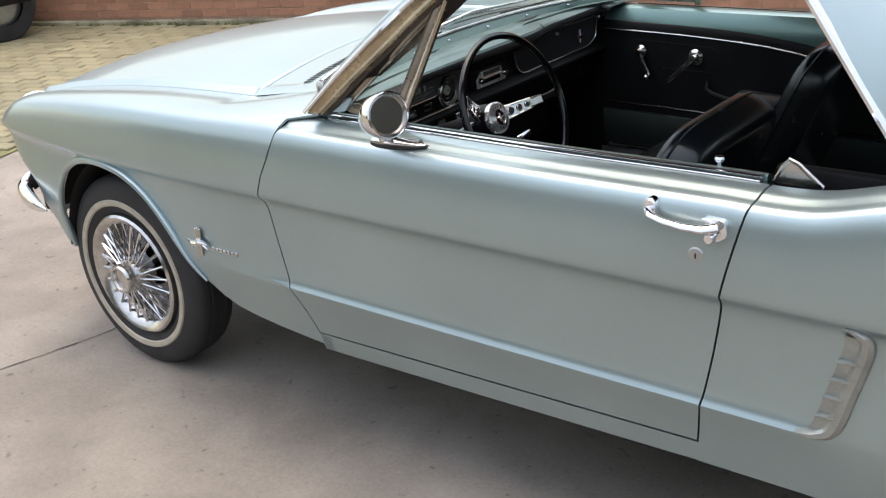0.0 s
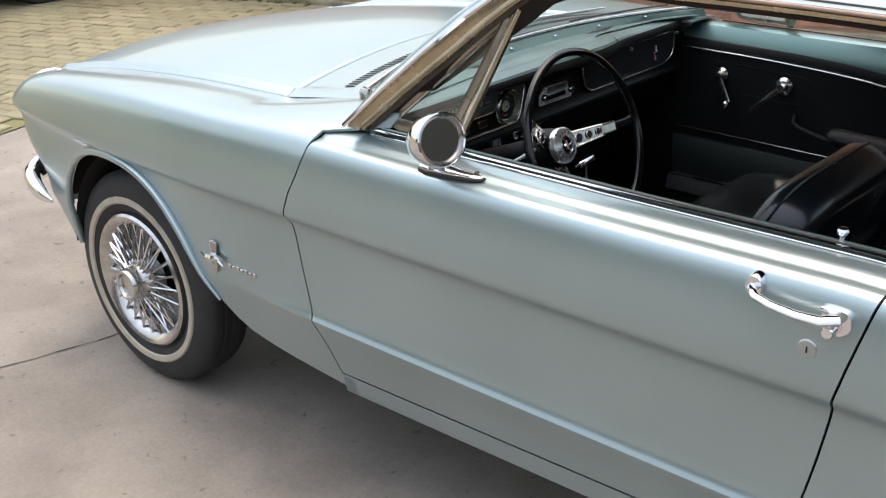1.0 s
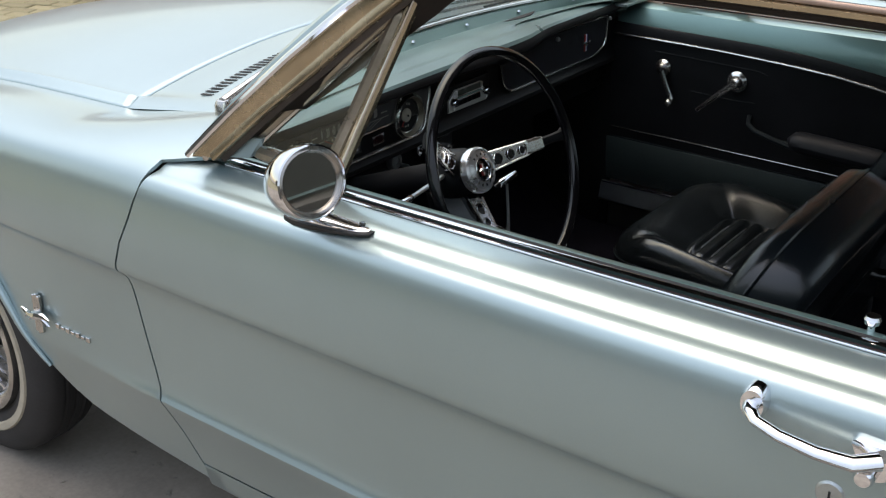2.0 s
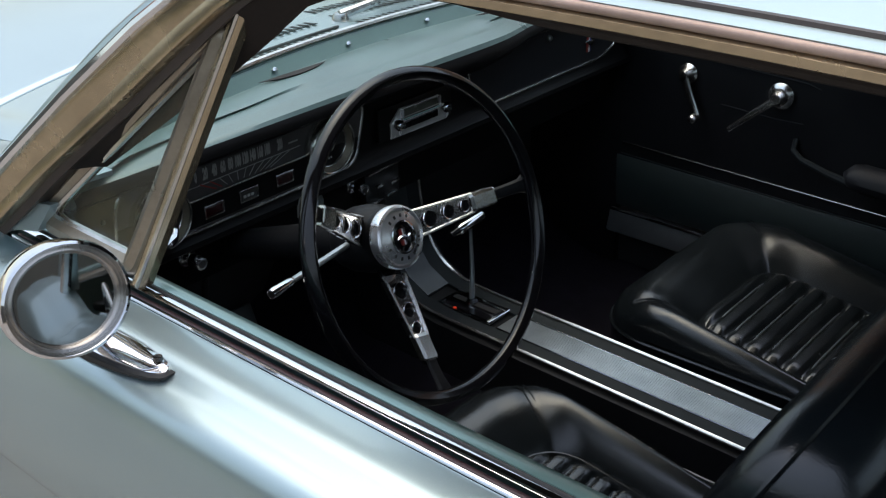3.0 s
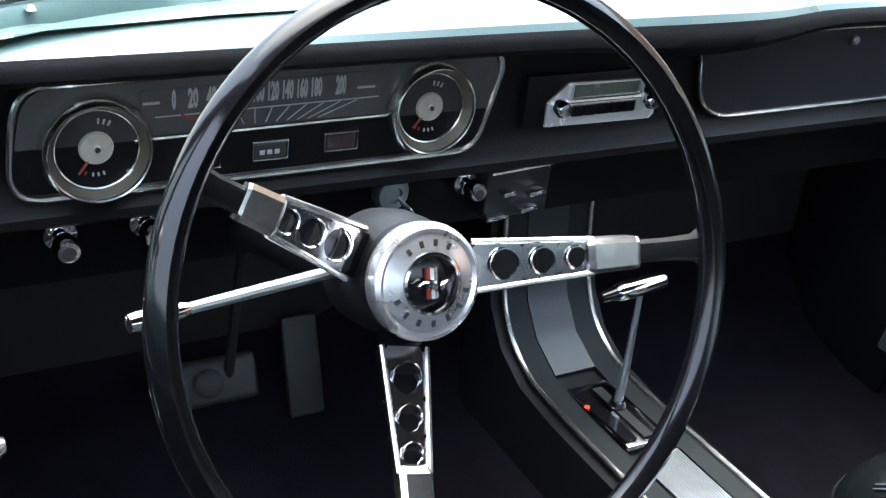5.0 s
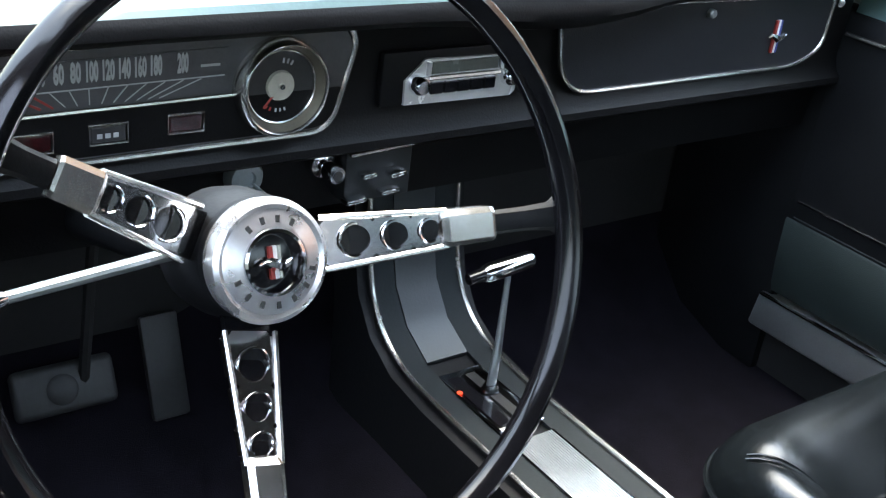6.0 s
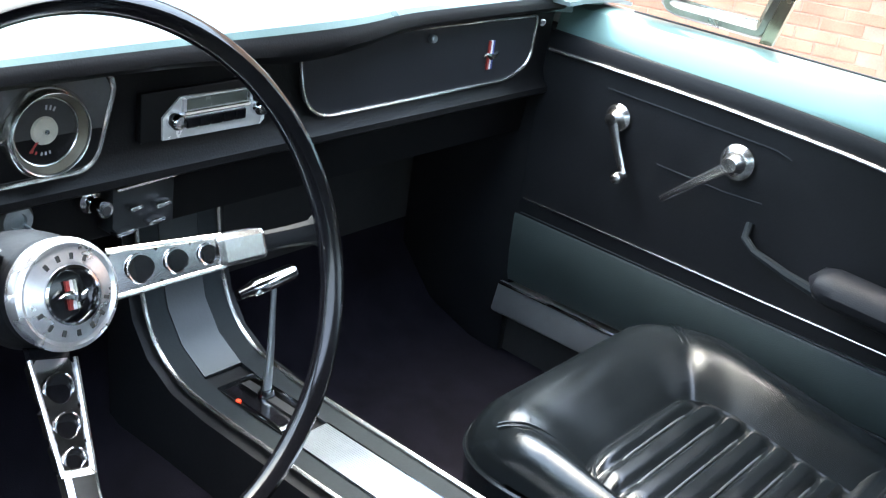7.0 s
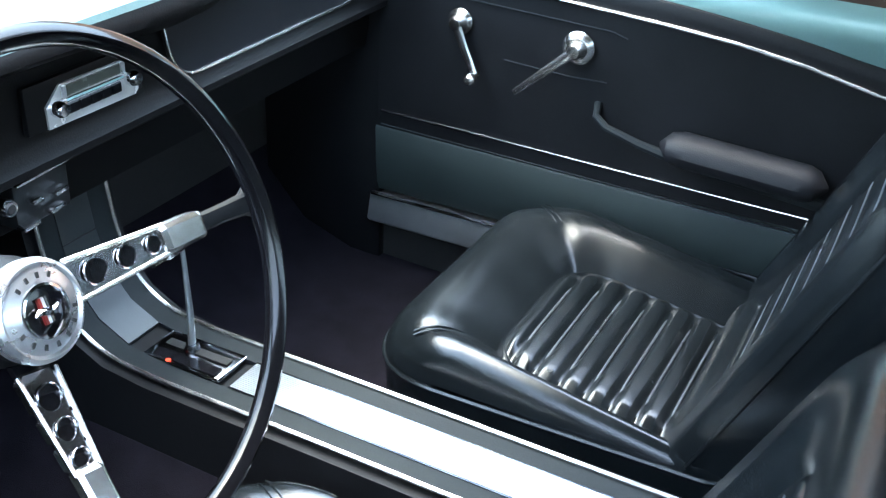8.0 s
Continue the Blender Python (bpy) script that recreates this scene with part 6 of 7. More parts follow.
        box(bm, (1.42, cy + sg * 0.17, 0.315), (0.42, 0.03, 0.05), None, 0.006)
        part("seat_rail", bm, DARK_SHELL, s, "dark steel seat rail")
    bm = bmesh.new()
    tube(bm, [V((1.40, cy + 0.243, 0.365)), V((1.52, cy + 0.243, 0.355)), V((1.66, cy + 0.243, 0.36))], 0.010, 8, False, 0.4, (0, 1, 0))
    part("seat_side_trim", bm, DULL_CHROME, s, "chrome side trim at the seat base")
    return s


seat(0.394)
seat(-0.362)


# inside of the doors
PANEL_TOP = [(0.86, 0.872), (1.20, 0.864), (1.345, 0.857), (1.458, 0.846), (1.548, 0.834), (1.617, 0.822), (2.03, 0.765)]
STRIP_LINE = [(0.87, 0.843), (1.10, 0.839), (1.20, 0.835), (1.33, 0.828), (1.44, 0.819), (1.557, 0.802), (1.65, 0.782), (2.02, 0.712)]


def door_inside(sgn):
    Y = lambda y: sgn * (y if sgn > 0 else y + 0.030 * min(1.0, max(0.0, (0.745 - y) / 0.05)))
    d = empty("door_lining", (1.4, Y(0.66), 0.40))
    d.parent = car
    bpy.context.view_layer.update()
    # painted top, rolled from the glass slot down to the lining
    bm = bmesh.new()
    rows = []
    for i in range(41):
        x = 0.865 + (2.05 - 0.865) * i / 40
        lift = interp(x, BELT) - 0.943 - far_drop(x, sgn)
        rows.append([V((x, Y(y), z + lift)) for y, z in ((0.738, 0.925), (0.736, 0.946), (0.730, 0.951), (0.718, 0.951), (0.700, 0.9495), (0.688, 0.945), (0.678, 0.930), (0.671, 0.907), (0.668, 0.892), (0.667, 0.880), (0.6665, 0.820 if sgn > 0 else 0.879))])
    loft(bm, rows)
    part("door_top", bm, INNER_PAINT, d, "teal painted door top")
    bm = bmesh.new()
    rows = []
    for i in range(31):
        x = 0.862 + (2.03 - 0.862) * i / 30
        # the far panel's top sinks towards the rear
        top = interp(x, PANEL_TOP) if sgn > 0 else 0.8825
        rows.append([V((x, Y(y), min(z, top - 0.5 * (0.8825 - z)))) for y, z in ((0.668, 0.8825), (0.664, 0.8800), (0.661, 0.872), (0.659, 0.845), (0.658, 0.80), (0.657, 0.70), (0.656, 0.605), (0.656, 0.560))])
    loft(bm, rows)
    lining = part("vinyl_panel", bm, VINYL, d, "black vinyl door panel")
    bm = bmesh.new()
    rows = []
    for i in range(31):
        x = 0.862 + (2.03 - 0.862) * i / 30
        sink = 0.013 * min(1.0, (x - 0.862) / 0.74)
        rows.append([V((x, Y(y), z)) for y, z in ((0.650, 0.566 - sink), (0.648, 0.562 - sink), (0.650, 0.50), (0.656, 0.455), (0.662, 0.440))])
    loft(bm, rows)
    part("kick_carpet", bm, CARPET_TEAL, d, "grey-green lower door panel")
    for z0, z1, r, nm in ((0.843, 0.831, 0.0032, "belt_strip"), (0.593, 0.580, 0.0020, "lower_strip"), (0.567, 0.553, 0.0016, "lower_bead")):
        bm = bmesh.new()
        tube(bm, [V((0.870 + 1.15 * i / 12, Y(0.655), interp(0.870 + 1.15 * i / 12, STRIP_LINE) if sgn > 0 and nm == "belt_strip" else lin(0.870 + 1.15 * i / 12, [(0.87, z0), (1.6, z1), (2.03, z1)]))) for i in range(13)], r, 8)
        part(nm, bm, TRIM_CHROME if nm == "belt_strip" else DULL_CHROME if nm == "lower_strip" else GREYPLASTIC, d, "chrome strip along the door panel")
    # stitched outline on the vinyl
    bm = bmesh.new()
    tube(bm, [V((x, Y(0.6565), z)) for x, z in ((0.985, 0.812), (1.10, 0.808), (1.26, 0.802), (1.285, 0.795))], 0.0012, 5)
    tube(bm, [V((x, Y(0.6565), z)) for x, z in ((1.09, 0.725), (1.20, 0.720), (1.26, 0.722))], 0.0012, 5)
    part("stitch_line", bm, GREYPLASTIC, d, "")
    # window crank
    c = V((1.013, Y(0.655), 0.775))
    bm = bmesh.new()
    inw = (0, -sgn, 0)
    lathe(bm, [(0.021, 0.0), (0.021, 0.004), (0.017, 0.008), (0.015, 0.012), (0.011, 0.020), (0.009, 0.026), (0.0, 0.027)], AX(c, inw), 24)
    crank = part("window_crank", bm, TRIM_CHROME, d, "chrome window crank")
    e = c + V((0.040, 0, -0.076))
    bm = bmesh.new()
    tube(bm, [c + V((-0.002, -sgn * 0.020, 0.004)), c.lerp(e, 0.5) + V((0, -sgn * 0.026, 0)), e + V((0, -sgn * 0.026, 0))], [0.0085, 0.0075, 0.0055], 8, False, 0.5, inw)
    part("crank_arm", bm, TRIM_CHROME, crank, "")
    bm = bmesh.new()
    lathe(bm, [(0.006, 0.0), (0.0065, 0.012), (0.0095, 0.018), (0.0095, 0.026), (0.006, 0.031), (0.0, 0.032)], AX(e + V((0, -sgn * 0.022, 0)), inw), 18)
    part("crank_knob", bm, TRIM_CHROME, crank, "small chrome knob")
    # door handle
    h = V((1.212, Y(0.655), 0.769))
    bm = bmesh.new()
    lathe(bm, [(0.026, 0.0), (0.026, 0.004), (0.021, 0.009), (0.017, 0.011), (0.013, 0.022), (0.010, 0.028), (0.0, 0.029)], AX(h, inw), 26)
    handle = part("inner_handle", bm, TRIM_CHROME, d, "chrome inner door handle")
    e = h + V((-0.090, 0, -0.082))
    bm = bmesh.new()
    tube(bm, [h + V((0.006, -sgn * 0.023, 0.004)), h.lerp(e, 0.5) + V((0, -sgn * 0.030, 0)), e + V((0, -sgn * 0.026, 0))], [0.0085, 0.0065, 0.0050], 8, False, 0.55, inw)
    part("handle_lever", bm, TRIM_CHROME, handle, "")
    # armrest: slim front bar and a padded rear
    bm = bmesh.new()
    tube(bm, [V((1.252, Y(0.655), 0.690)), V((1.255, Y(0.642), 0.672)), V((1.275, Y(0.632), 0.662)), V((1.33, Y(0.625), 0.650)), V((1.40, Y(0.622), 0.638)), V((1.62, Y(0.622), 0.620))], [0.006, 0.006, 0.006, 0.007, 0.009, 0.010], 8)
    arm = part("armrest", bm, GREYPLASTIC, d, "slim armrest bar")
    bm = bmesh.new()
    rows = []
    for i in range(17):
        t = i / 16
        x = 1.365 + 0.245 * t
        k = min(1.0, math.sqrt(max(0.0, 1 - (abs(t - 0.5) / 0.5) ** 5)) + 0.12)
        zc = 0.662 - 0.012 * t
        rows.append([V((x, Y(0.618 - 0.036 * k * math.cos(a)), zc + 0.025 * k * math.sin(a))) for a in [2 * math.pi * j / 14 for j in range(14)]])
    capped(bm, rows)
    part("armrest_pad", bm, GRAINED, arm, "dark grey padded armrest")
    return d


door_inside(1)
door_inside(-1)
for sgn in (-1, 1):
    # sill plate and kick panel
    bm = bmesh.new()
    box(bm, (1.42, sgn * 0.676, 0.400), (1.15, 0.05, 0.056), Matrix.Rotation(radians(-14 * sgn), 4, "X"), 0.006)
    sill = part("sill_plate", bm, SILL_METAL, car, "brushed metal door sill plate")
    bm = bmesh.new()
    tube(bm, [(0.85, sgn * 0.657, 0.430), (1.98, sgn * 0.657, 0.430)], 0.003, 6)
    part("sill_bead", bm, CHROME, sill, "")
    bm = bmesh.new()
    box(bm, (0.74, sgn * 0.675, 0.58), (0.245, 0.02, 0.60), None, 0.004)
    part("kick_panel", bm, VINYL, car, "black kick panel")
    bm = bmesh.new()
    box(bm, (2.32, sgn * 0.67, 0.60), (0.56, 0.03, 0.68), None, 0.01)
    part("rear_side_panel", bm, VINYL, car, "black rear side panel")
    bm = bmesh.new()
    box(bm, (1.42, sgn * 0.715, 0.345), (1.14, 0.07, 0.14))
    part("inner_sill", bm, DARK_SHELL, car)

# ---- the car: outside fittings ----
for sgn in (-1, 1):
    Y = lambda y: sgn * y
    BELT_Z = lambda x: interp(x, BELT) - far_drop(x, sgn)
    drop = far_drop(1.0, sgn)
    # bright strip and rubber lip at the window slot
    slot_line = lambda y, dz: [V((0.955 + 1.09 * i / 30, Y(y), BELT_Z(0.955 + 1.09 * i / 30) + dz)) for i in range(31)]
    for nm, mat, text, y, dz, r, flat in (("belt_moulding", CHROME, "thin bright moulding along the window slot", 0.7622, 0.0015, 0.0024, 1.0), ("window_seal", BROWN_SEAL, "dark red-brown window seal", 0.7556, -0.0005, 0.0036, 0.6), ("inner_moulding", CHROME, "flat bright inner window moulding", 0.7480, 0.0062, 0.0056, 0.25), ("slot_seal", RUBBER, "thin black seal line", 0.7418, 0.0072, 0.0016, 1.0)):
        bm = bmesh.new()
        tube(bm, slot_line(y, dz), r, 10, False, flat, (0, 0, 1))
        part(nm, bm, mat, car, text)
    # vent window: post, frame, glass, latch
    slope = lambda z: 0.747 - (z - 0.945) * 0.285
    VB_, VT_ = V((1.172, Y(0.747), 0.940 - drop)), V((1.276, Y(slope(1.220)), 1.220))
    bm = bmesh.new()
    d = (VT_ - VB_).normalized()
    rows = []
    for t in (0, 0.25, 0.5, 0.75, 1):
        p = VB_.lerp(VT_, t)
        rows.append([p + V((a, Y(b), 0)) for a, b in ((-0.009, 0.006), (-0.004, 0.009), (0.002, 0.007), (0.006, 0.009), (0.010, 0.004), (0.010, -0.006), (-0.009, -0.006))])
    capped(bm, rows)
    vent = part("vent_window", bm, TAN_METAL, car, "dull metal vent window post")
    bm = bmesh.new()
    tube(bm, [VB_ + V((0.004, Y(0.009), 0)), VT_ + V((0.004, Y(0.009), 0))], 0.0026, 6)
    part("post_bead", bm, DULL_CHROME, vent, "worn chrome bead")
    tri_pts = rounded([(0.985, 0.957 - drop), (1.160, 0.955 - drop), (1.254, 1.190), (1.246, 1.193)], [0.05, 0.008, 0.004, 0.004], 6)
    bm = bmesh.new()
    tube(bm, [V((p.x, Y(slope(p.y)), p.y)) for p in tri_pts], 0.0125, 8, closed=True)
    part("vent_frame", bm, TAUPE, vent, "brown-grey vent window frame")
    tri_in = rounded([(1.012, 0.968 - drop), (1.156, 0.966 - drop), (1.240, 1.172)], [0.02, 0.006, 0.004], 6)
    bm = bmesh.new()
    tube(bm, [V((p.x, Y(slope(p.y) + 0.004), p.y)) for p in tri_in], 0.004, 6, closed=True)
    part("vent_rim", bm, DULL_CHROME, vent, "thin metal glass rim")
    bm = bmesh.new()
    bm.faces.new([bm.verts.new(V((p.x, Y(slope(p.y)), p.y))) for p in tri_in])
    pane = part("vent_pane", bm, VENT_GLASS, vent, "clear vent glass")
    pane.visible_shadow = False
    bm = bmesh.new()
    tube(bm, [V((1.066, Y(slope(1.07) - 0.03), 1.045)), V((1.072, Y(slope(1.08) - 0.026), 1.070)), V((1.080, Y(slope(1.09) - 0.020), 1.092))], [0.006, 0.0065, 0.0045], 8)
    part("vent_latch", bm, DULL_CHROME, vent, "small vent latch")
    bm = bmesh.new()
    pts = [V((0.955, Y(0.785), 0.950)), V((1.015, Y(0.765), 0.955)), V((1.03, Y(0.752), 0.985)), V((0.99, Y(0.765), 0.985))]
    prism(bm, pts, (0, -sgn * 0.012, 0))
    part("vent_gusset", bm, PAINT, vent, "painted corner plate")
    # door handle: bow, front foot, rear escutcheon, push button
    bm = bmesh.new()
    hy = 0.862
    tube(bm, [V((1.875, Y(hy - 0.004), 0.888)), V((1.879, Y(hy + 0.016), 0.888)), V((1.891, Y(hy + 0.028), 0.885)), V((1.918, Y(hy + 0.033), 0.880)), V((1.958, Y(hy + 0.034), 0.876)), V((1.993, Y(hy + 0.030), 0.875)), V((2.013, Y(hy + 0.012), 0.876))], [0.010, 0.0085, 0.0075, 0.0085, 0.0095, 0.011, 0.012], 12, False, 0.75, (0, 0, 1))
    handle = part("door_handle", bm, CHROME, car, "chrome door handle with push button")
    bm = bmesh.new()
    lathe(bm, [(0.019, -0.012), (0.019, 0.002), (0.016, 0.007), (0.0, 0.008)], Matrix.Translation((1.877, Y(hy), 0.888)) @ Matrix.Rotation(radians(-90 * sgn), 4, "X") @ Matrix.Diagonal((0.8, 1.1, 1, 1)), 22)
    part("handle_foot", bm, CHROME, handle, "")
    bm = bmesh.new()
    prism(bm, [V((p.x, Y(hy - 0.01), p.y)) for p in rounded([(1.981, 0.890), (2.029, 0.888), (2.033, 0.860), (2.013, 0.846), (1.998, 0.854)], 0.010, 5)], (0, sgn * 0.018, 0))
    part("handle_plate", bm, CHROME, handle, "chrome rear plate")
    bm = bmesh.new()
    lathe(bm, [(0.0105, 0.0), (0.0105, 0.024), (0.008, 0.028), (0.0, 0.029)], Matrix.Translation((2.004, Y(hy - 0.002), 0.857)) @ Matrix.Rotation(radians(-90 * sgn), 4, "X"), 18)
    part("push_button", bm, CHROME, handle, "round chrome push button")
    bm = bmesh.new()
    km = Matrix.Translation((1.970, Y(0.8645), 0.811)) @ Matrix.Rotation(radians(-90 * sgn), 4, "X")
    lathe(bm, [(0.0165, -0.004), (0.0165, 0.001), (0.014, 0.003), (0.0, 0.0035)], km, 26)
    lock = part("door_lock", bm, STEEL, car, "round door key lock")
    # a dark sliver on the lock paints the shade in the keyhole
    bm = bmesh.new()
    box(bm, (1.970, Y(0.8685), 0.811), (0.0022, 0.0015, 0.010))
    part("keyhole", bm, DARK_SHELL, lock, "")
    # lock pin on the door top
    bm = bmesh.new()
    lathe(bm, [(0.005, -0.02), (0.0042, 0.018), (0.0042, 0.022), (0.009, 0.026), (0.010, 0.031), (0.008, 0.035), (0.0, 0.036)], Matrix.Translation((1.950, Y(0.728), 0.922 - far_drop(2, sgn))), 16)
    part("lock_pin", bm, CHROME, car, "chrome door lock pin")
    # quarter trim: brushed boomerang with four fins
    bm = bmesh.new()
    keys = [(0.0, 2.163, 0.4905, 0.004), (0.10, 2.195, 0.4915, 0.009), (0.18, 2.221, 0.500, 0.014), (0.27, 2.235, 0.524, 0.016), (0.45, 2.251, 0.580, 0.016), (0.65, 2.269, 0.640, 0.016), (0.80, 2.281, 0.686, 0.015), (0.88, 2.279, 0.708, 0.012), (0.95, 2.263, 0.721, 0.008), (1.0, 2.245, 0.726, 0.004)]
    run = lambda s, k: interp(s, [(q[0], q[k]) for q in keys])
    ys = lambda x, z: low_y(x, min(z, 0.716)) + 0.002
    rows, fill = [], []
    for i in range(33):
        s = i / 32
        x, z, w = run(s, 1), run(s, 2), run(s, 3)
        dd = V((run(min(1, s + 0.02), 1) - run(max(0, s - 0.02), 1), 0, run(min(1, s + 0.02), 2) - run(max(0, s - 0.02), 2))).normalized()
        nn = V((dd.z, 0, -dd.x))
        base = V((x, Y(ys(x, z)), z))
        rows.append([base + nn * w + V((0, Y(-0.004), 0)), base + nn * w * 0.85 + V((0, Y(0.007), 0)), base + nn * w * 0.3 + V((0, Y(0.013), 0)), base - nn * w * 0.5 + V((0, Y(0.012), 0)), base - nn * w * 0.95 + V((0, Y(0.006), 0)), base - nn * w + V((0, Y(-0.004), 0))])
        if 4 <= i <= 28:
            fill.append([V((x - 0.040 + k * 0.040, Y(ys(x, z) + 0.001 + 0.006 * k), z)) for k in (0, 0.5, 1)])
    capped(bm, rows)
    scoop = part("quarter_scoop_trim", bm, SCOOP, car, "brushed metal side scoop trim with fins")
    bm = bmesh.new()
    loft(bm, fill)
    part("scoop_fill", bm, SCOOP, scoop, "matt metal scoop inset")
    for s in (0.31, 0.44, 0.57, 0.70):
        bm = bmesh.new()
        x, z = run(s, 1), run(s, 2)
        box(bm, (x - 0.022, Y(ys(x, z) + 0.006), z), (0.038, 0.016, 0.0065), Matrix.Rotation(radians(-4), 4, "Y"), 0.002)
        part("scoop_fin", bm, SCOOP, scoop, "")
    # fender badge: upright three-bar mark with an animal shape, and a small script
    bm = bmesh.new()
    by = interp(0.53, PLAIN) * interp(0.47, WIDTH) / 0.867 + 0.001
    for q in range(3):
        box(bm, (0.464 + (q - 1) * 0.0078, Y(by + 0.004), 0.546), (0.0064, 0.008, 0.088 - 0.006 * abs(q - 1)), Matrix.Rotation(radians(4), 4, "Y"), 0.0015, 1)
    badge = part("fender_badge", bm, DULL_CHROME, car, "chrome upright bar badge on the fender")
    bm = bmesh.new()
    tube(bm, [V((0.420 + 0.0145 * q, Y(by + 0.011), 0.546 + 0.004 * math.sin(q * 1.3 + 2.0))) for q in range(7)], [0.0025, 0.0050, 0.0070, 0.0095, 0.0090, 0.0055, 0.0020], 8)
    for x0, z0, x1, z1 in ((0.440, 0.543, 0.424, 0.530), (0.446, 0.541, 0.436, 0.526), (0.484, 0.542, 0.503, 0.531), (0.480, 0.541, 0.492, 0.527)):
        tube(bm, [V((x0, Y(by + 0.010), z0)), V((x1, Y(by + 0.009), z1))], [0.0035, 0.0018], 6)
    part("badge_animal", bm, CHROME, badge, "plain running-animal shape")
    for q in range(7):
        bm = bmesh.new()
        box(bm, (0.520 + q * 0.0155, Y(by + 0.001), 0.535), (0.0105, 0.006, 0.007 if q % 2 else 0.011), None, 0.001, 1)
        part("badge_mark", bm, DULL_CHROME, badge, "")

# chrome latch handle of the near vent window
bm = bmesh.new()
tube(bm, [V((1.118, -0.690, 0.985)), V((1.120, -0.672, 0.974)), V((1.127, -0.672, 0.960)), V((1.140, -0.684, 0.954)), V((1.156, -0.706, 0.958)), V((1.166, -0.732, 0.962))], [0.0035, 0.0055, 0.0062, 0.0062, 0.0055, 0.0045], 10)
part("vent_handle", bm, CHROME, car, "curved chrome vent window handle")

# door mirror on the near side
BELT_Z = lambda x: interp(x, BELT)
MC = V((1.248, -0.868, 1.000))
MDIR = V((0.957, -0.180, 0.228)).normalized()
mm = AX(MC, MDIR)
bm = bmesh.new()
lathe(bm, [(0.047, -0.004), (0.050, 0.002), (0.0525, 0.001), (0.0535, -0.006), (0.0520, -0.022), (0.046, -0.045), (0.034, -0.066), (0.018, -0.080), (0.0, -0.086)], mm @ Matrix.Diagonal((1.06, 0.97, 1, 1)), 44)
mirror = part("door_mirror", bm, CHROME, car, "round chrome door mirror on a slim foot")
bm = bmesh.new()
lathe(bm, [(0.0, -0.006), (0.025, -0.006), (0.0425, -0.006)], mm @ Matrix.Diagonal((1.06, 0.97, 1, 1)), 44)
part("mirror_glass", bm, MIRROR, mirror, "mirror glass")
bm = bmesh.new()
lathe(bm, [(0.0405, -0.006), (0.0415, -0.003), (0.0440, -0.001), (0.0475, -0.003)], mm @ Matrix.Diagonal((1.06, 0.97, 1, 1)), 44)
part("mirror_bezel", bm, BEZEL, mirror, "pale inner bezel")
for nm, mat, text, grow, sect in (
    ("foot_gasket", RUBBER, "thin dark gasket", 0.004, ((-1, -0.7), (-1, -0.12), (0, -0.05), (1, -0.12), (1, -0.7))),
    ("mirror_foot", CHROME, "flat chrome teardrop mirror foot", 0.0, ((-1, -0.3), (-1, 0.25), (-0.92, 0.40), (0.22, 1.0), (0.30, 1.0), (0.94, 0.45), (1, 0.25), (1, -0.3))),
):
    bm = bmesh.new()
    rows = []
    for t, w, h in ((-0.02, 0.006, 0.008), (0.0, 0.011, 0.011), (0.15, 0.017, 0.013), (0.4, 0.019, 0.011), (0.65, 0.0175, 0.008), (0.82, 0.0145, 0.0065), (0.92, 0.011, 0.0055), (0.98, 0.006, 0.005), (1.0, 0.002, 0.004)):
        p = V((1.155, -0.822, BELT_Z(1.155) - 0.010)).lerp(V((1.300 + grow, -0.815, BELT_Z(1.30) - 0.007)), t)
        rows.append([p + V((0, (w + grow) * x, h * z)) for x, z in sect])
    capped(bm, rows)
    part(nm, bm, mat, mirror, text)
bm = bmesh.new()
tube(bm, [V((1.19, -0.822, BELT_Z(1.19) - 0.004)), V((1.195, -0.838, 0.957)), V((1.20, -0.862, 0.985))], [0.017, 0.012, 0.014], 12)
part("mirror_stem", bm, CHROME, mirror, "")
bm = bmesh.new()
lathe(bm, [(0.0, 0.0015), (0.0042, 0.0012), (0.0050, -0.002)], Matrix.Translation((1.284, -0.8125, BELT_Z(1.28) + 0.0012)), 14)
part("foot_screw", bm, SMOKED, mirror, "")

# wipers on the cowl
for yp, yt in ((-0.62, -0.10), (0.02, 0.54)):
    piv = V((WS_LOW(yp).x - 0.068, yp, 0.955))
    bm = bmesh.new()
    lathe(bm, [(0.016, -0.02), (0.015, 0.010), (0.011, 0.018), (0.0, 0.020)], Matrix.Translation(piv), 18)
    wiper = part("wiper", bm, DULL_CHROME, car, "chrome wiper resting on the windscreen base")
    e = V((WS_LOW(yt).x - 0.012, yt, 0.978))
    bm = bmesh.new()
    tube(bm, [piv + V((0, 0, 0.014)), piv.lerp(e, 0.25) + V((-0.01, 0, 0.030)), piv.lerp(e, 0.7) + V((-0.012, 0, 0.018))], [0.009, 0.006, 0.003], 8)
    part("wiper_arm", bm, DULL_CHROME, wiper, "")
    bm = bmesh.new()
    a = piv.lerp(e, 0.42)
    tube(bm, [V((WS_LOW(y).x - 0.012, y, 0.972)) for y in [a.y + (yt + 0.06 - a.y) * q / 8 for q in range(9)]], 0.0026, 6)
    part("wiper_blade", bm, RUBBER, wiper, "black rubber wiper blade")
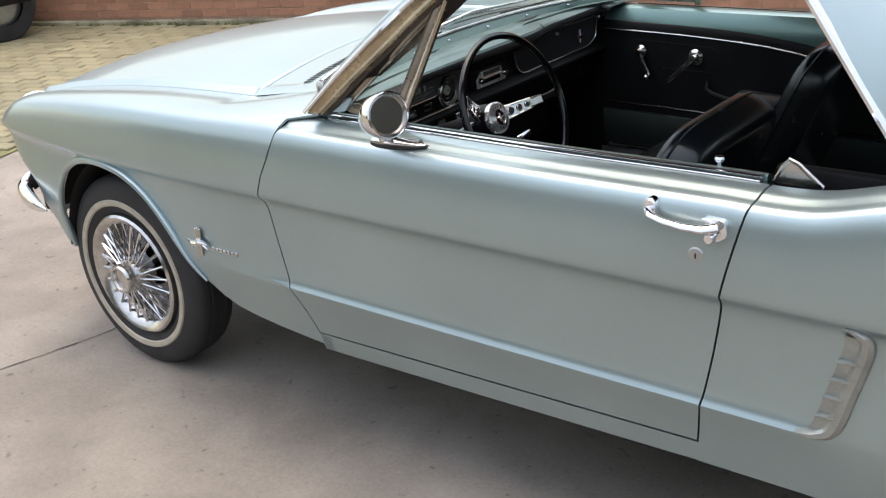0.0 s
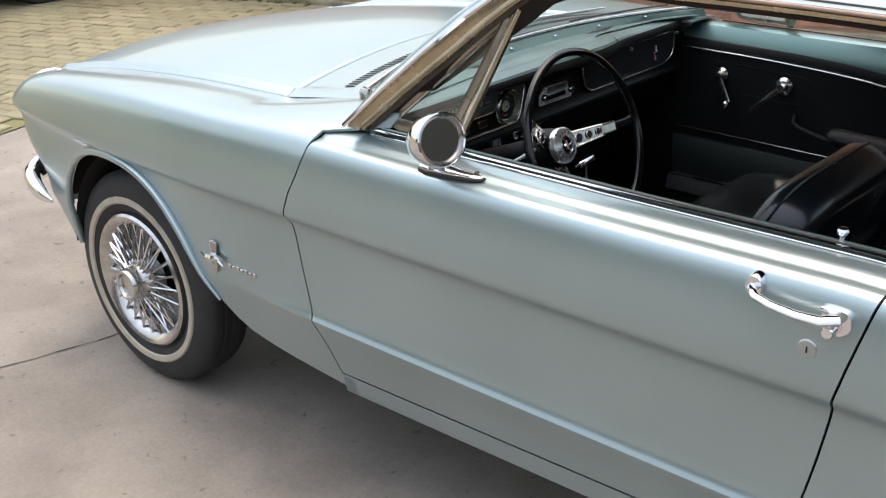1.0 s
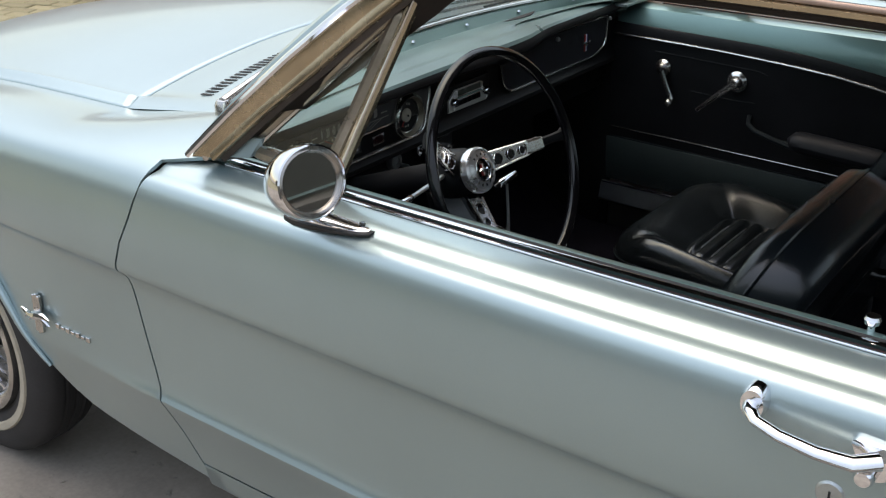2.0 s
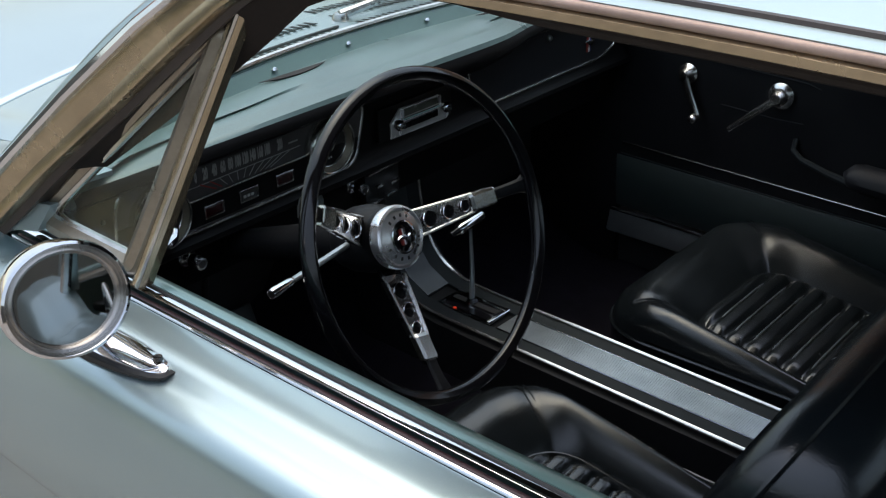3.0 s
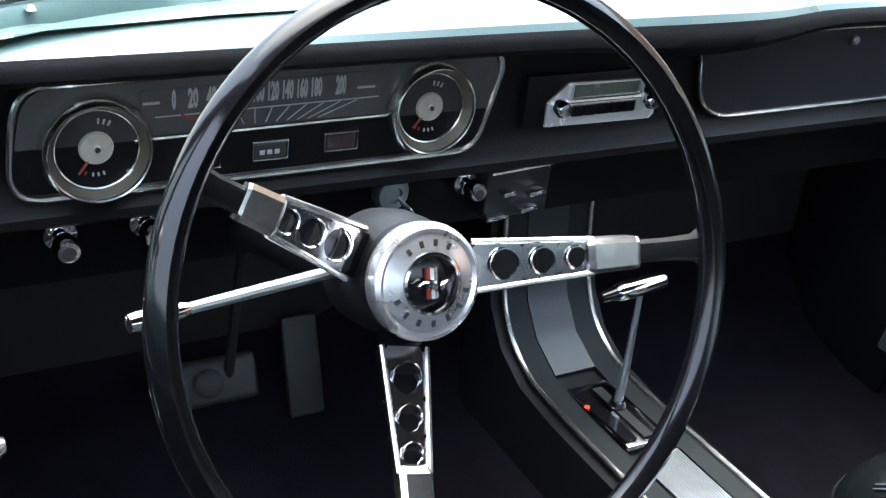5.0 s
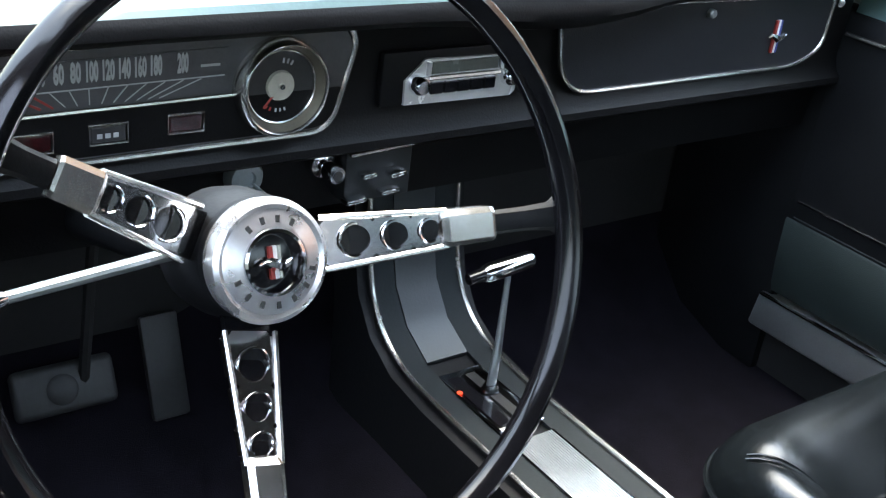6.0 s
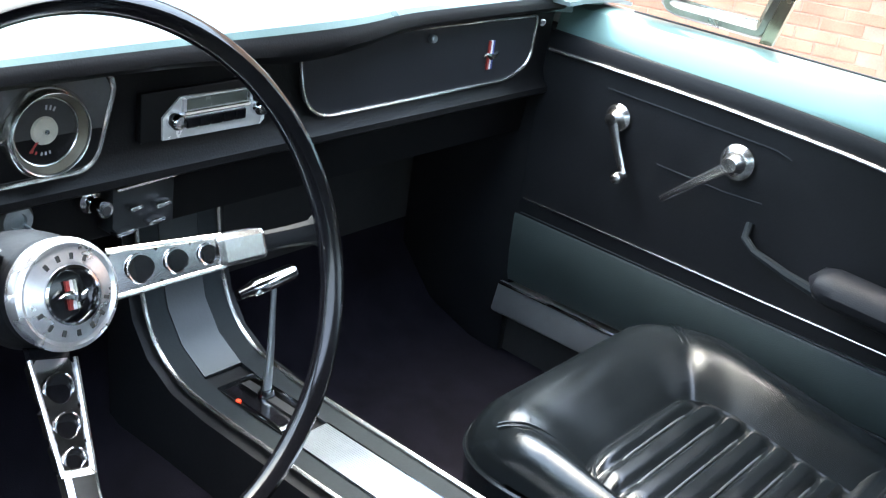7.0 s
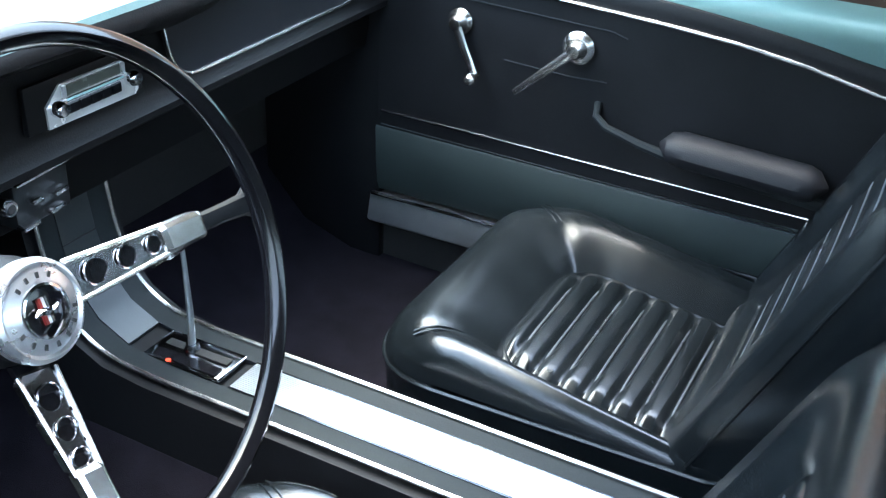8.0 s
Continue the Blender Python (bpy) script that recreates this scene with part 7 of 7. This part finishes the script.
# small triangular metal corner of the lowered rear side glass
for sgn in (-1, 1):
    bm = bmesh.new()
    TRI = [V((x, sgn * 0.738, z - far_drop(x, sgn))) for x, z in ((2.062, 0.928), (2.078, 0.958), (2.090, 0.972), (2.106, 0.966), (2.152, 0.928))]
    tube(bm, TRI, 0.0045, 8)
    prism(bm, [p + V((0, sgn * 0.002, -0.002)) for p in TRI], (0, sgn * -0.004, 0))
    part("quarter_glass_frame", bm, DULL_CHROME, car, "dull metal corner of the lowered rear side glass")


# a dark vehicle parked by the wall
def parked_car():
    c = empty("parked_car", (-6.6, 1.0, 0))
    m = Matrix.Translation((-6.62, 1.0, 0)) @ Matrix.Rotation(radians(-90), 4, "Z")
    bm = bmesh.new()
    prof = [(-1.55, 0.30), (-1.6, 0.55), (-1.55, 0.85), (-1.0, 0.95), (-0.5, 1.38), (0.8, 1.40), (1.4, 1.0), (1.72, 0.92), (1.80, 0.55), (1.74, 0.34)]
    capped(bm, [[m @ V((x * k, y, z)) for x, z in prof] for y, k in ((-0.80, 0.97), (-0.76, 1.0), (0.0, 1.01), (0.76, 1.0), (0.80, 0.97))])
    part("body", bm, BLACK_GLOSS, c, "dark painted car body")
    for x in (-1.25, 1.22):
        for y in (-0.70, 0.70):
            bm = bmesh.new()
            lathe(bm, [(0.18, -0.10), (0.30, -0.095), (0.32, -0.06), (0.32, 0.06), (0.30, 0.095), (0.18, 0.10)], m @ Matrix.Translation((x, y, 0.32)) @ Matrix.Rotation(radians(90), 4, "X"), 36)
            w = part("wheel", bm, TYRE, c, "black tyre")
            bm = bmesh.new()
            lathe(bm, [(0.0, 0.07), (0.10, 0.08), (0.185, 0.06), (0.19, 0.0)], m @ Matrix.Translation((x, y, 0.32)) @ Matrix.Rotation(radians(90 if y < 0 else -90), 4, "X"), 30)
            part("rim", bm, STEEL, w, "steel rim")
    tagged(c, "dark parked car beside the brick wall", "car")


parked_car()

# the nearest setts and bricks, each a piece of its own
bm = bmesh.new()
sett_mesh(bm, Matrix())
sett_me = plain_mesh("sett", bm, COBBLE_PIECE)
for at, dz, da in near:
    o = new("sett", sett_me)
    o.parent = paving_bed
    o.matrix_basis = pose(at.x, at.y, 0.004 + dz, 0, 0, YAW + da)
bm = bmesh.new()
brick_mesh(bm, Matrix())
brick_me = plain_mesh("brick", bm, BRICK)
for m in brick_near:
    o = new("brick", brick_me)
    o.parent = wall_north
    o.matrix_basis = m
# parts stay at most two levels under their thing
for o in list(scene.collection.all_objects):
    line = [o]
    while line[-1].parent:
        line.append(line[-1].parent)
    if len(line) > 3:
        top = line[-2]
        o.parent = top
        o.matrix_parent_inverse = top.matrix_world.inverted()
